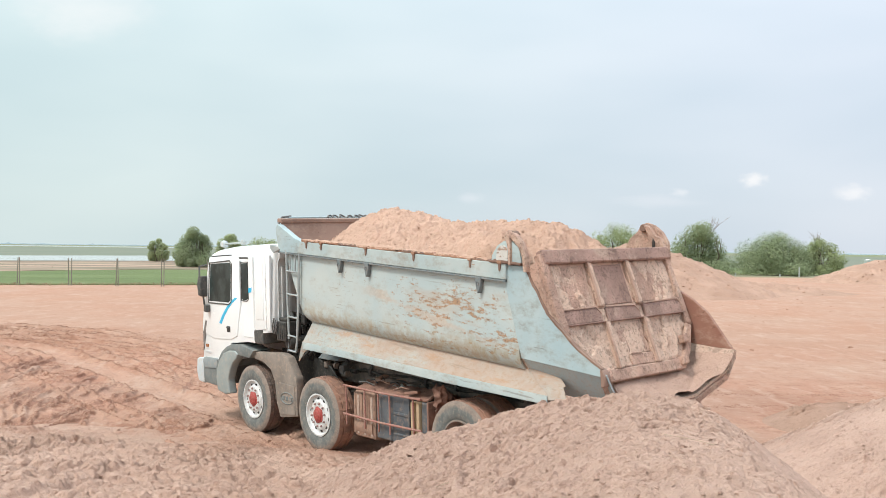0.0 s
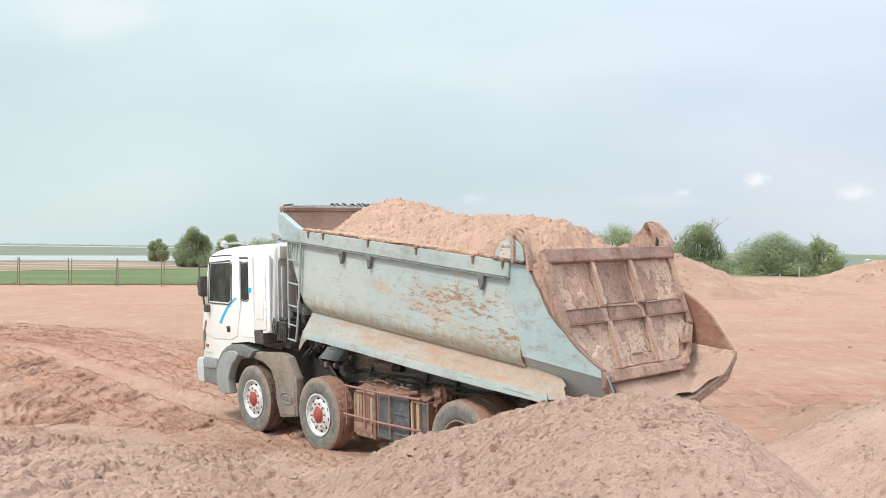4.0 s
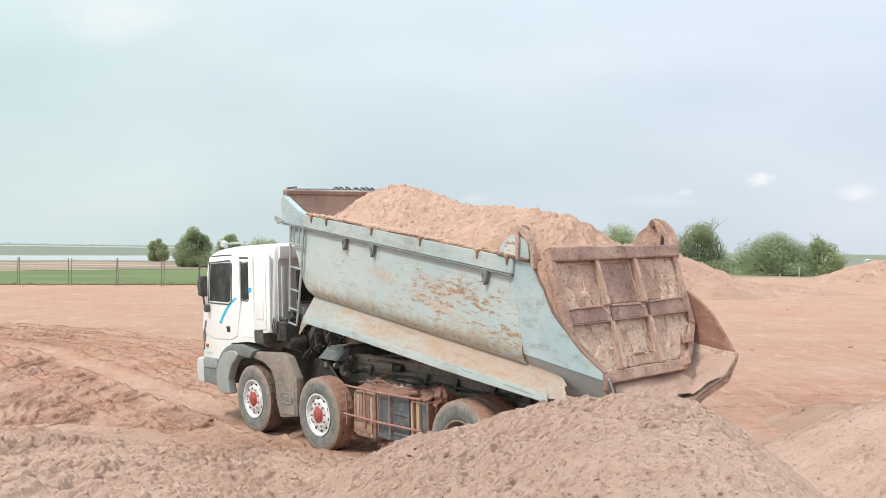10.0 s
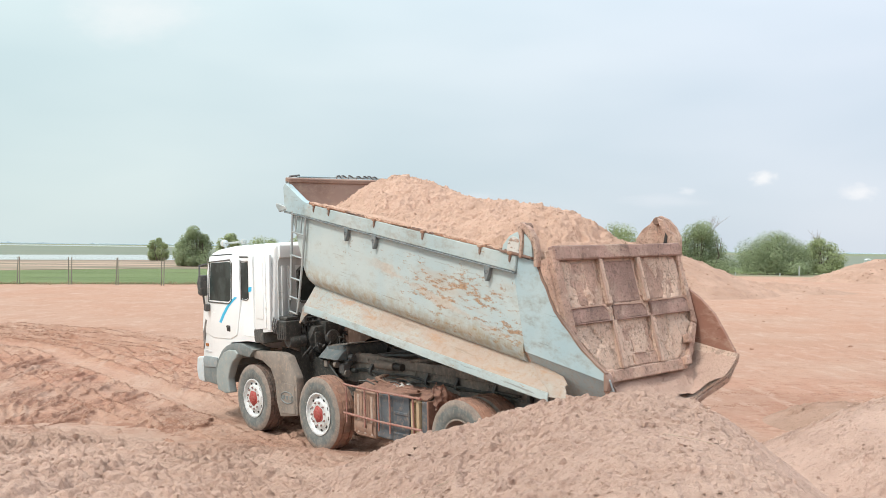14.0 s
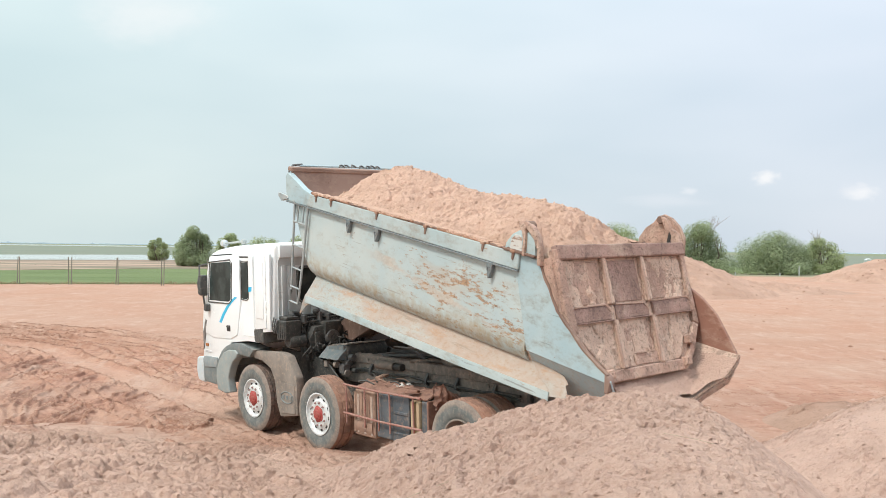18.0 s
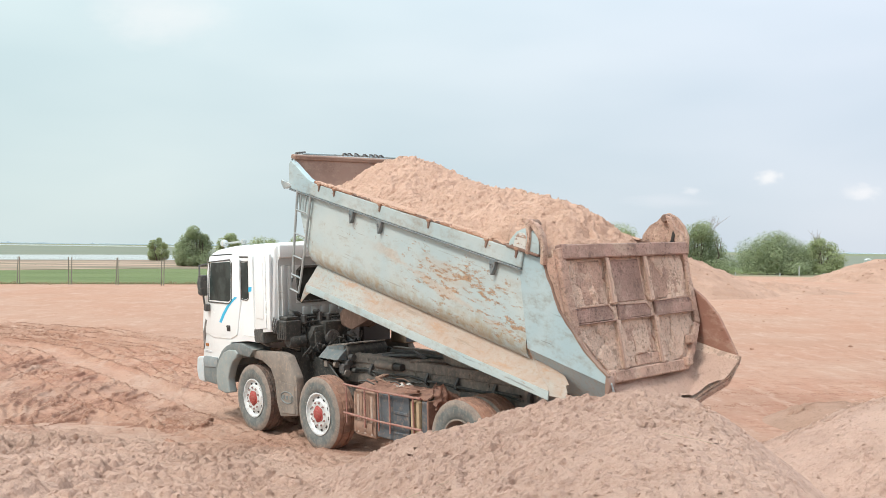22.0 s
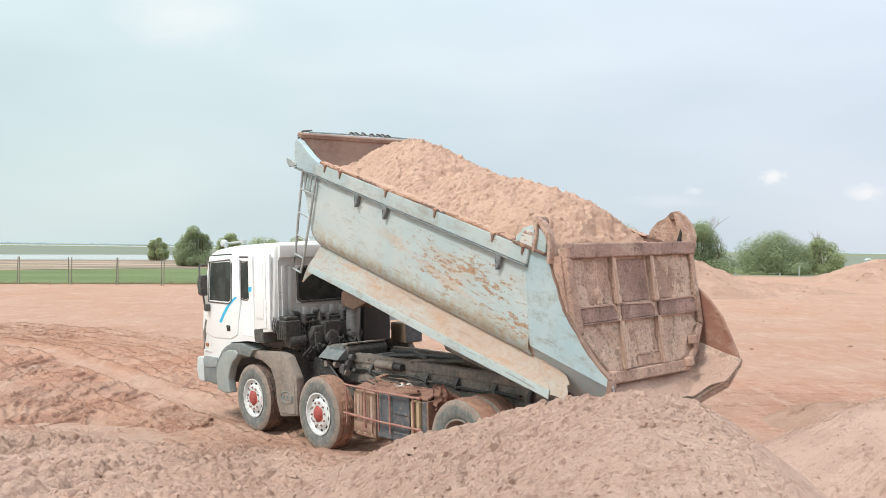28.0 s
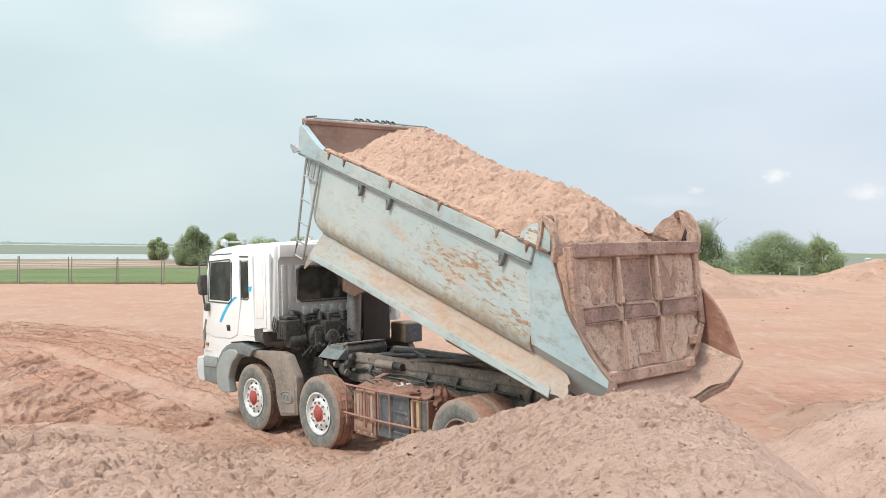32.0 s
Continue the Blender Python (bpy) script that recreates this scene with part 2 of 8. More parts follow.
    c = k.mix(k.ramp(k.noise(0.6, 6, 0.66, (0.12, 1.5, 1), (9, 2, 0)), 0.53, 0.70, 0.0, 0.16), c, (0.38, 0.205, 0.14))
    c = k.mix(k.ramp(k.noise(2.4, 7, 0.7, (1, 0.3, 1), (6, 2, 0)), 0.53, 0.62, 0.0, 0.35), c, (0.37, 0.205, 0.145))
    c = k.mix(k.ramp(k.noise(2.0, 7, 0.7, (1, 0.3, 1), (1, 7, 0)), 0.53, 0.62, 0.0, 0.35), c, (0.57, 0.41, 0.325))
    # far country beyond the yard: dry scrub and paddies
    far = k.ramp(k.math('ADD', y, k.math('MULTIPLY', k.noise(0.05, 3), 16.0)), 112.0, 122.0)
    scrub = k.mix(k.ramp(k.noise(0.012, 4, 0.6, (0.4, 1.4, 1)), 0.40, 0.62), (0.24, 0.22, 0.15), (0.17, 0.21, 0.11))
    c = k.mix(far, c, scrub)
    k.colour(c)
    k.bump(k.math('ADD', k.math('MULTIPLY', fine, 0.5), k.noise(3.5, 7, 0.75)), 1.0, 0.08)
    k.b.inputs["Specular IOR Level"].default_value = 0.15
    return k.m


def plain_material(name, base, second, scale=6.0, rough=0.6, metal=0.0, bump=0.25, speck=None):
    k = Nodes(name, rough, metal)
    n = k.noise(scale, 6, 0.62)
    c = k.mix(k.ramp(n, 0.32, 0.70), base, second)
    if speck:
        c = k.mix(k.ramp(k.noise(scale * 3.3, 6, 0.7), 0.47, 0.72, 0.0, 0.7), c, speck)
    k.colour(c)
    k.rough(n, max(0.1, rough - 0.12), min(1.0, rough + 0.15))
    k.bump(k.noise(scale * 5, 4), bump, 0.01)
    return k.m


def glass_material(name, tint, rough=0.08):
    k = Nodes(name, rough)
    k.colour(k.mix(k.ramp(k.noise(4, 4), 0.4, 0.7), tint, tuple(v * 1.6 + 0.01 for v in tint)))
    k.b.inputs["Specular IOR Level"].default_value = 0.12
    return k.m


def leaf_material(name, a, b):
    """Thin leaves: light passes through them in part."""
    k = Nodes(name, 0.6)
    g = k.add("ShaderNodeNewGeometry")
    c = k.mix(g.outputs["Random Per Island"], a, b)
    c = k.mix(k.ramp(k.noise(0.6, 3), 0.35, 0.65, 0.0, 0.5), c, tuple(v * 0.8 for v in a))
    k.colour(c)
    k.b.inputs["Specular IOR Level"].default_value = 0.2
    tr = k.add("ShaderNodeBsdfTranslucent")
    k.link(c, tr.inputs["Color"])
    mx = k.add("ShaderNodeMixShader")
    mx.inputs[0].default_value = 0.55
    k.link(k.b.outputs[0], mx.inputs[1])
    k.link(tr.outputs[0], mx.inputs[2])
    k.link(mx.outputs[0], k.nt.nodes["Material Output"].inputs["Surface"])
    return k.m


def cloud_material(name, colour, strength, seed, edge=(0.25, 0.85)):
    """A soft far cloud: a glow that thins to nothing at a ragged rim (object space, unit disc)."""
    m = bpy.data.materials.new(name)
    m.use_nodes = True
    nt = m.node_tree
    nt.nodes.clear()
    N, Lk = nt.nodes.new, nt.links.new
    tc = N("ShaderNodeTexCoord")
    ln = N("ShaderNodeVectorMath"); ln.operation = 'LENGTH'
    Lk(tc.outputs["Object"], ln.inputs[0])
    nz = N("ShaderNodeTexNoise")
    nz.noise_dimensions = '4D'
    nz.inputs["W"].default_value = seed
    nz.inputs["Scale"].default_value, nz.inputs["Detail"].default_value, nz.inputs["Roughness"].default_value = 1.7, 5.0, 0.55
    Lk(tc.outputs["Object"], nz.inputs["Vector"])
    s = N("ShaderNodeMath"); s.operation = 'MULTIPLY_ADD'
    Lk(nz.outputs["Fac"], s.inputs[0]); s.inputs[1].default_value = 1.1; s.inputs[2].default_value = -0.55
    ad = N("ShaderNodeMath"); ad.operation = 'ADD'
    Lk(ln.outputs["Value"], ad.inputs[0]); Lk(s.outputs[0], ad.inputs[1])
    r = N("ShaderNodeMapRange"); r.interpolation_type = 'SMOOTHSTEP'
    for key, v in (("From Min", edge[0]), ("From Max", edge[1]), ("To Min", strength), ("To Max", 0.0)):
        r.inputs[key].default_value = v
    Lk(ad.outputs[0], r.inputs["Value"])
    em = N("ShaderNodeEmission"); em.inputs[0].default_value = (*colour, 1); em.inputs[1].default_value = 1.0
    tr = N("ShaderNodeBsdfTransparent")
    mx = N("ShaderNodeMixShader"); Lk(r.outputs[0], mx.inputs[0]); Lk(tr.outputs[0], mx.inputs[1]); Lk(em.outputs[0], mx.inputs[2])
    out = N("ShaderNodeOutputMaterial"); Lk(mx.outputs[0], out.inputs[0])
    return m


RUST = (0.44, 0.235, 0.11)
M_GROUND = ground_material()
M_HEAP = soil_material("grey_beige_spoil", (0.645, 0.443, 0.353), (0.575, 0.388, 0.308), (0.33, 0.207, 0.155))
M_SPREAD = soil_material("grey_brown_spread_soil", (0.63, 0.43, 0.345), (0.56, 0.373, 0.293), (0.33, 0.205, 0.155))
M_LOAD = soil_material("pink_beige_load_soil", (0.69, 0.455, 0.345), (0.63, 0.405, 0.30), (0.38, 0.225, 0.16))

M_THINSPREAD = soil_material("thin_spread_soil", (0.64, 0.437, 0.346), (0.565, 0.377, 0.293), (0.34, 0.215, 0.162), rim=True)
M_FARHEAP = soil_material("orange_beige_spoil", (0.47, 0.305, 0.23), (0.40, 0.255, 0.19), (0.23, 0.14, 0.10), 0.35)
M_PACKED = plain_material("packed_red_brown_mud", (0.30, 0.16, 0.115), (0.22, 0.125, 0.095), 7.0, 0.95, 0.0, 0.9, (0.40, 0.235, 0.17))
M_DAMPMOUND = soil_material("damp_brown_mound_soil", (0.47, 0.30, 0.225), (0.39, 0.245, 0.18), (0.24, 0.145, 0.10))
M_YARDCLOD = soil_material("red_brown_clod_soil", (0.58, 0.37, 0.275), (0.52, 0.305, 0.22), (0.36, 0.205, 0.145), 1.5)
# damp soil whose dark tone also stands for shade along the rut ridges
M_DAMPSHADECLOD = soil_material("damp_shade_red_brown_soil", (0.42, 0.235, 0.165), (0.35, 0.19, 0.13), (0.25, 0.13, 0.088), 1.5)
M_WHITE = paint_material("white_cab_paint", (0.885, 0.905, 0.90), (0.86, 0.88, 0.875), (0.62, 0.57, 0.50), 0.06, rough=0.34)
# cab white toned down for the rear wall's shade, with dust over it
M_CABREAR = paint_material("shaded_dusty_white_rear_paint", (0.60, 0.615, 0.61), (0.54, 0.55, 0.54), (0.38, 0.34, 0.30), 0.3, rough=0.5)
M_BEDBLUE = paint_material("faded_pale_blue_bed_paint", (0.425, 0.515, 0.525), (0.50, 0.555, 0.54), (0.36, 0.30, 0.23), 0.34, RUST, 0.15, 0.55, (1.75, 0.72, 1.9, 0.62))
M_RAIL = paint_material("grimy_pale_blue_rail_paint", (0.39, 0.475, 0.48), (0.47, 0.515, 0.50), (0.30, 0.25, 0.20), 0.5, RUST, 0.3, 0.6)
M_TREADDARK = plain_material("dark_muddy_tread_rubber", (0.10, 0.075, 0.062), (0.20, 0.125, 0.10), 6.0, 0.95, 0.0, 0.8, (0.32, 0.20, 0.15))
M_BEDPANEL = paint_material("fresh_pale_blue_bed_paint", (0.355, 0.465, 0.495), (0.42, 0.505, 0.515), (0.25, 0.22, 0.18), 0.5, RUST, 0.2, 0.55)


def skirt_material():
    """Pale paint under peach dust, scuffed and spotted with rust."""
    k = Nodes("dusty_pale_skirt_paint", 0.7)
    c = k.mix(k.ramp(k.noise(1.6, 5), 0.35, 0.65), (0.32, 0.345, 0.33), (0.385, 0.375, 0.34))
    rear = k.ramp(k.axis("Y"), 1.6, 4.6, 0.16, -0.05)
    tail = k.ramp(k.math('ADD', k.axis("Y"), k.math('MULTIPLY', k.noise(3.0, 5), 0.5)), 0.85, 1.25, -0.10, 0.0)
    wash = k.ramp(k.math('ADD', k.noise(1.1, 8, 0.68, (1, 0.6, 2.0), (2, 1, 0)), k.math('ADD', rear, tail)), 0.42, 0.62)
    c = k.mix(k.math('MULTIPLY', wash, 0.85), c, k.mix(k.ramp(k.noise(7, 6, 0.7), 0.35, 0.65), (0.385, 0.255, 0.185), (0.395, 0.30, 0.235)))
    c = k.mix(k.ramp(k.noise(21, 6, 0.75, (1, 0.6, 1)), 0.50, 0.64, 0.0, 0.55), c, (0.33, 0.20, 0.125))
    c = k.mix(k.ramp(k.noise(3.0, 7, 0.7, (1, 0.5, 2.0), (5, 5, 1)), 0.56, 0.64, 0.0, 0.6), c, (0.40, 0.22, 0.12))
    c = k.mix(k.ramp(k.noise(5, 7, 0.7, (1, 0.2, 3.0)), 0.60, 0.65, 0.0, 0.6), c, (0.27, 0.20, 0.15))
    k.colour(c)
    k.bump(k.noise(3.0, 5, 0.65), 0.5, 0.03)
    return k.m


M_SKIRT = skirt_material()


def gate_material(name, bare, caked, cover):
    """Rusted plate, part bare and dark, part under a crust of soil in patches and runs."""
    k = Nodes(name, 0.85)
    bare2 = tuple(v * 1.5 for v in bare)
    c = k.mix(k.ramp(k.noise(2.4, 5, 0.6), 0.38, 0.66), bare, bare2)
    patch = k.math('ADD', k.math('MULTIPLY', k.noise(2.1, 8, 0.72), 0.6), k.math('MULTIPLY', k.noise(5.0, 7, 0.7, (1, 1, 0.3), (3, 1, 2)), 0.4))
    crust = k.ramp(patch, 0.60 - 0.2 * cover, 0.72 - 0.2 * cover)
    c = k.mix(k.math('MULTIPLY', crust, 0.85), c, k.mix(k.noise(11, 5, 0.7), caked, tuple(v * 0.72 for v in caked)))
    fine = k.noise(30, 6, 0.75)
    c = k.mix(k.ramp(fine, 0.52, 0.64, 0.0, 0.7), c, tuple(v * 0.45 for v in bare))
    c = k.mix(k.ramp(k.noise(8, 8, 0.75, (1, 1, 0.6), (9, 4, 2)), 0.55, 0.62, 0.0, 0.6), c, tuple(v * 0.5 for v in bare))
    c = k.mix(k.ramp(k.noise(22, 5, 0.7), 0.58, 0.70, 0.0, 0.35), c, tuple(min(1, v * 1.2) for v in caked))
    k.colour(c)
    k.bump(k.math('ADD', k.math('MULTIPLY', patch, 1.3), k.math('MULTIPLY', fine, 0.6)), 1.0, 0.05)
    return k.m


M_GATE = gate_material("brown_rusty_gate_steel", (0.44, 0.282, 0.218), (0.76, 0.55, 0.43), 0.65)
M_GATEDUSTY = gate_material("soil_caked_gate_steel", (0.59, 0.395, 0.30), (0.82, 0.60, 0.47), 1.15)
M_CHUTE = gate_material("soil_plastered_chute_steel", (0.58, 0.40, 0.305), (0.76, 0.55, 0.43), 1.2)
M_GATEDARK = gate_material("purple_brown_gate_steel", (0.32, 0.202, 0.165), (0.61, 0.44, 0.345), 0.45)
M_UNDER = plain_material("dark_brown_underside", (0.13, 0.08, 0.06), (0.20, 0.125, 0.095), 4.0, 0.85, 0.0, 0.4, (0.30, 0.20, 0.15))
M_RAG = plain_material("dirty_white_cloth", (0.62, 0.60, 0.57), (0.50, 0.46, 0.42), 12.0, 0.9)
M_FLAKED = paint_material("flaking_white_paint", (0.58, 0.56, 0.52), (0.50, 0.45, 0.40), (0.42, 0.30, 0.23), 0.4, (0.33, 0.17, 0.10), 0.75, 0.7)
M_RUSTIN = paint_material("rust_brown_inner_steel", (0.235, 0.145, 0.11), (0.31, 0.20, 0.155), (0.44, 0.315, 0.24), 0.4, (0.20, 0.095, 0.06), 0.3, 0.8)
M_WING = paint_material("red_brown_bare_steel", (0.25, 0.115, 0.08), (0.31, 0.155, 0.11), (0.46, 0.31, 0.235), 0.55, (0.17, 0.075, 0.05), 0.35, 0.75)
M_RUSTBAR = paint_material("rusted_edge_bar", (0.18, 0.105, 0.078), (0.27, 0.17, 0.125), (0.44, 0.31, 0.235), 0.35, (0.20, 0.09, 0.05), 0.3, 0.85)
M_REDRUST = paint_material("orange_brown_rust_bar", (0.30, 0.155, 0.095), (0.40, 0.225, 0.145), (0.56, 0.40, 0.30), 0.5, (0.20, 0.09, 0.05), 0.3, 0.85)
M_CHASSIS = plain_material("oily_dark_chassis_steel", (0.18, 0.16, 0.145), (0.32, 0.275, 0.235), 5.0, 0.85, 0.0, 0.4, (0.52, 0.385, 0.30))
M_DARK = plain_material("black_dusty_plastic", (0.048, 0.052, 0.050), (0.115, 0.11, 0.10), 7.0, 0.7, 0.0, 0.3, (0.24, 0.195, 0.16))
M_GREYPLASTIC = plain_material("grey_green_bumper_plastic", (0.14, 0.165, 0.165), (0.21, 0.23, 0.225), 5.0, 0.6, 0.0, 0.2, (0.30, 0.26, 0.22))
M_PALEBUMPER = plain_material("pale_grey_bumper_paint", (0.50, 0.55, 0.57), (0.58, 0.62, 0.63), 4.0, 0.5, 0.0, 0.2, (0.55, 0.47, 0.38))
M_BUMPERTOP = plain_material("blue_grey_bumper_panel", (0.24, 0.28, 0.29), (0.31, 0.34, 0.34), 4.0, 0.6, 0.0, 0.2, (0.40, 0.34, 0.28))
M_STEPGREY = plain_material("pale_grey_step_panel", (0.37, 0.41, 0.40), (0.44, 0.46, 0.44), 4.0, 0.6, 0.0, 0.2, (0.50, 0.42, 0.34))
M_STEPPANEL = plain_material("grey_green_step_panel", (0.27, 0.305, 0.295), (0.33, 0.355, 0.34), 4.0, 0.6, 0.0, 0.2, (0.42, 0.36, 0.30))
M_MUDBOX = plain_material("red_brown_muddy_box", (0.30, 0.175, 0.125), (0.38, 0.245, 0.18), 4.0, 0.9, 0.0, 0.5, (0.17, 0.12, 0.10))
M_SLAT = plain_material("pale_dusty_slat", (0.42, 0.31, 0.25), (0.50, 0.39, 0.32), 9.0, 0.9, 0.0, 0.4, (0.28, 0.17, 0.13))
M_MUDGUARD = plain_material("muddy_grey_mudguard", (0.20, 0.17, 0.145), (0.28, 0.235, 0.20), 4.0, 0.8, 0.0, 0.4, (0.40, 0.30, 0.23))


def tyre_material():
    """Sidewall rubber: grey-green inside, soil dried on the shoulder."""
    k = Nodes("muddy_grey_tyre_rubber", 0.9)
    y, z = k.axis("Y"), k.axis("Z")
    r2 = k.math('ADD', k.math('MULTIPLY', y, y), k.math('MULTIPLY', z, z))
    n = k.noise(6, 6, 0.65)
    c = k.mix(k.ramp(n, 0.35, 0.65), (0.125, 0.135, 0.128), (0.19, 0.192, 0.18))
    caked = k.ramp(k.math('ADD', r2, k.math('MULTIPLY', k.math('SUBTRACT', n, 0.5), 0.10)), 0.175, 0.225)
    c = k.mix(k.math('MULTIPLY', caked, 0.68), c, k.mix(k.ramp(k.noise(17, 5, 0.7), 0.35, 0.65), (0.36, 0.27, 0.215), (0.25, 0.185, 0.15)))
    c = k.mix(k.ramp(k.noise(24, 5, 0.7), 0.52, 0.70, 0.0, 0.5), c, (0.36, 0.275, 0.22))
    k.colour(c)
    k.bump(k.noise(26, 4), 0.5, 0.01)
    return k.m


M_TYRE = tyre_material()
M_TREAD = plain_material("soil_caked_tread_rubber", (0.40, 0.215, 0.15), (0.25, 0.155, 0.12), 6.0, 0.95, 0.0, 0.8, (0.48, 0.265, 0.185))
M_RIM = plain_material("dull_silver_rim", (0.62, 0.63, 0.63), (0.76, 0.77, 0.76), 9.0, 0.5, 0.15, 0.2, (0.56, 0.45, 0.38))
M_HUB = plain_material("red_hub_paint", (0.42, 0.055, 0.05), (0.30, 0.06, 0.05), 12.0, 0.55, 0.0, 0.2, (0.42, 0.22, 0.16))
M_NUT = plain_material("dusty_red_wheel_nut", (0.26, 0.09, 0.08), (0.30, 0.24, 0.22), 14.0, 0.6, 0.0, 0.2, (0.45, 0.36, 0.32))
# near-black for the shade in holes and recesses, and for the rain gutter
M_HOLE = plain_material("recess_shade_and_trim_black", (0.02, 0.02, 0.02), (0.06, 0.05, 0.045), 9.0, 0.8)
M_REDRAIL = plain_material("faded_red_rail_paint", (0.32, 0.125, 0.10), (0.31, 0.175, 0.14), 9.0, 0.7, 0.0, 0.3, (0.45, 0.32, 0.25))
M_TANK = plain_material("dark_blue_grey_box_paint", (0.075, 0.09, 0.105), (0.12, 0.13, 0.14), 4.0, 0.55, 0.0, 0.3, (0.32, 0.23, 0.175))
M_YELLOW = plain_material("ochre_strap_paint", (0.54, 0.40, 0.25), (0.48, 0.35, 0.22), 9.0, 0.7, 0.0, 0.2, (0.45, 0.32, 0.22))
M_CHROME = plain_material("dull_steel_pipe", (0.42, 0.41, 0.39), (0.56, 0.54, 0.51), 8.0, 0.4, 0.7, 0.2, (0.30, 0.22, 0.17))
M_HOISTSTEEL = plain_material("greasy_grey_hoist_steel", (0.20, 0.21, 0.22), (0.30, 0.31, 0.31), 6.0, 0.45, 0.4, 0.2, (0.16, 0.14, 0.12))
M_PIPEDARK = plain_material("sooty_steel_pipe", (0.10, 0.10, 0.10), (0.17, 0.165, 0.16), 8.0, 0.5, 0.4, 0.2, (0.24, 0.19, 0.15))
M_WIRE = plain_material("galvanised_ladder_tube", (0.33, 0.37, 0.37), (0.45, 0.47, 0.46), 9.0, 0.5, 0.3)
M_GLASS = glass_material("dark_cab_glass", (0.030, 0.040, 0.038), 0.22)
M_REARGLASS = glass_material("glossy_rear_glass", (0.025, 0.03, 0.028), 0.12)
M_REARGLASS.node_tree.nodes["Principled BSDF"].inputs["Specular IOR Level"].default_value = 0.5
M_STRIPE = plain_material("sky_blue_stripe", (0.02, 0.44, 0.72), (0.05, 0.50, 0.76), 12.0, 0.4)
M_ORANGE = plain_material("dull_amber_lamp_lens", (0.34, 0.12, 0.04), (0.42, 0.17, 0.06), 12.0, 0.3)
M_LAMP = plain_material("grey_headlamp_lens", (0.13, 0.125, 0.12), (0.24, 0.225, 0.21), 9.0, 0.2)
M_BADGE = plain_material("grey_writing", (0.58, 0.58, 0.58), (0.64, 0.64, 0.63), 20.0, 0.6)
M_OLIVEBOX = plain_material("brown_olive_box_paint", (0.23, 0.165, 0.115), (0.30, 0.215, 0.15), 5.0, 0.7, 0.0, 0.3, (0.40, 0.29, 0.2))
M_BRACKET = plain_material("dull_blue_grey_bracket_paint", (0.13, 0.165, 0.175), (0.19, 0.215, 0.22), 7.0, 0.7, 0.0, 0.3, (0.36, 0.28, 0.22))
M_GREASE = plain_material("black_oily_engine_metal", (0.028, 0.030, 0.029), (0.066, 0.064, 0.058), 7.0, 0.6, 0.0, 0.4, (0.17, 0.14, 0.115))
M_OILTANK = plain_material("black_greasy_tank", (0.045, 0.04, 0.037), (0.075, 0.065, 0.058), 3.0, 0.7, 0.0, 0.2)
M_PALEBLUE = plain_material("pale_blue_bracket_paint", (0.36, 0.45, 0.48), (0.42, 0.47, 0.48), 7.0, 0.6, 0.0, 0.3, (0.42, 0.33, 0.26))
M_BARK = plain_material("grey_brown_bark", (0.13, 0.10, 0.075), (0.20, 0.16, 0.12), 3.0, 0.9)
M_DEADWOOD = plain_material("bleached_dead_wood", (0.33, 0.30, 0.31), (0.42, 0.38, 0.38), 5.0, 0.9)
# greens lifted and greyed, so the distance haze sits in the leaf colours
M_LEAF = leaf_material("scrub_leaves", (0.37, 0.425, 0.23), (0.47, 0.51, 0.29))
M_LEAFDARK = leaf_material("dark_scrub_leaves", (0.325, 0.385, 0.225), (0.41, 0.455, 0.275))
M_SCRUB = leaf_material("dry_dark_scrub", (0.10, 0.095, 0.06), (0.17, 0.15, 0.10))
M_DRYGRASS = leaf_material("olive_edge_grass", (0.30, 0.26, 0.15), (0.38, 0.30, 0.20))
M_POST = plain_material("weathered_fence_post", (0.19, 0.175, 0.14), (0.25, 0.23, 0.19), 5.0, 0.9)
M_TWIG = plain_material("dry_straw", (0.50, 0.385, 0.28), (0.42, 0.32, 0.23), 9.0, 0.9)


def sheet_materials():
    k = Nodes("still_water", 0.06)
    # pale base colour holds part of the sky's reflection
    k.colour(k.mix(k.noise(0.02, 3), (0.46, 0.46, 0.44), (0.55, 0.55, 0.52)))
    k.b.inputs["Specular IOR Level"].default_value = 0.5
    k.bump(k.noise(0.8, 3), 0.05, 0.02)
    water = k.m
    k = Nodes("paddy_field", 0.9)
    c = k.mix(k.ramp(k.noise(0.10, 5, 0.6, (0.5, 1.2, 1)), 0.35, 0.68), (0.098, 0.140, 0.040), (0.145, 0.18, 0.065))
    k.colour(k.mix(k.ramp(k.noise(2.0, 5, 0.7), 0.5, 0.75, 0.0, 0.5), c, (0.15, 0.19, 0.08)))
    k.bump(k.noise(2.2, 6, 0.7), 0.8, 0.2)
    paddy = k.m
    k = Nodes("mud_bank", 0.9)
    c = k.mix(k.ramp(k.noise(0.08, 6, 0.62, (0.28, 1.3, 1)), 0.40, 0.62), (0.19, 0.13, 0.09), (0.41, 0.285, 0.21))
    k.colour(k.mix(k.ramp(k.noise(0.12, 5, 0.6, (0.3, 2.0, 1)), 0.48, 0.60, 0.0, 0.8), c, (0.17, 0.16, 0.095)))
    mud = k.m
    return water, paddy, mud


M_WATER, M_PADDY, M_MUD = sheet_materials()

# ---- mesh kit ----


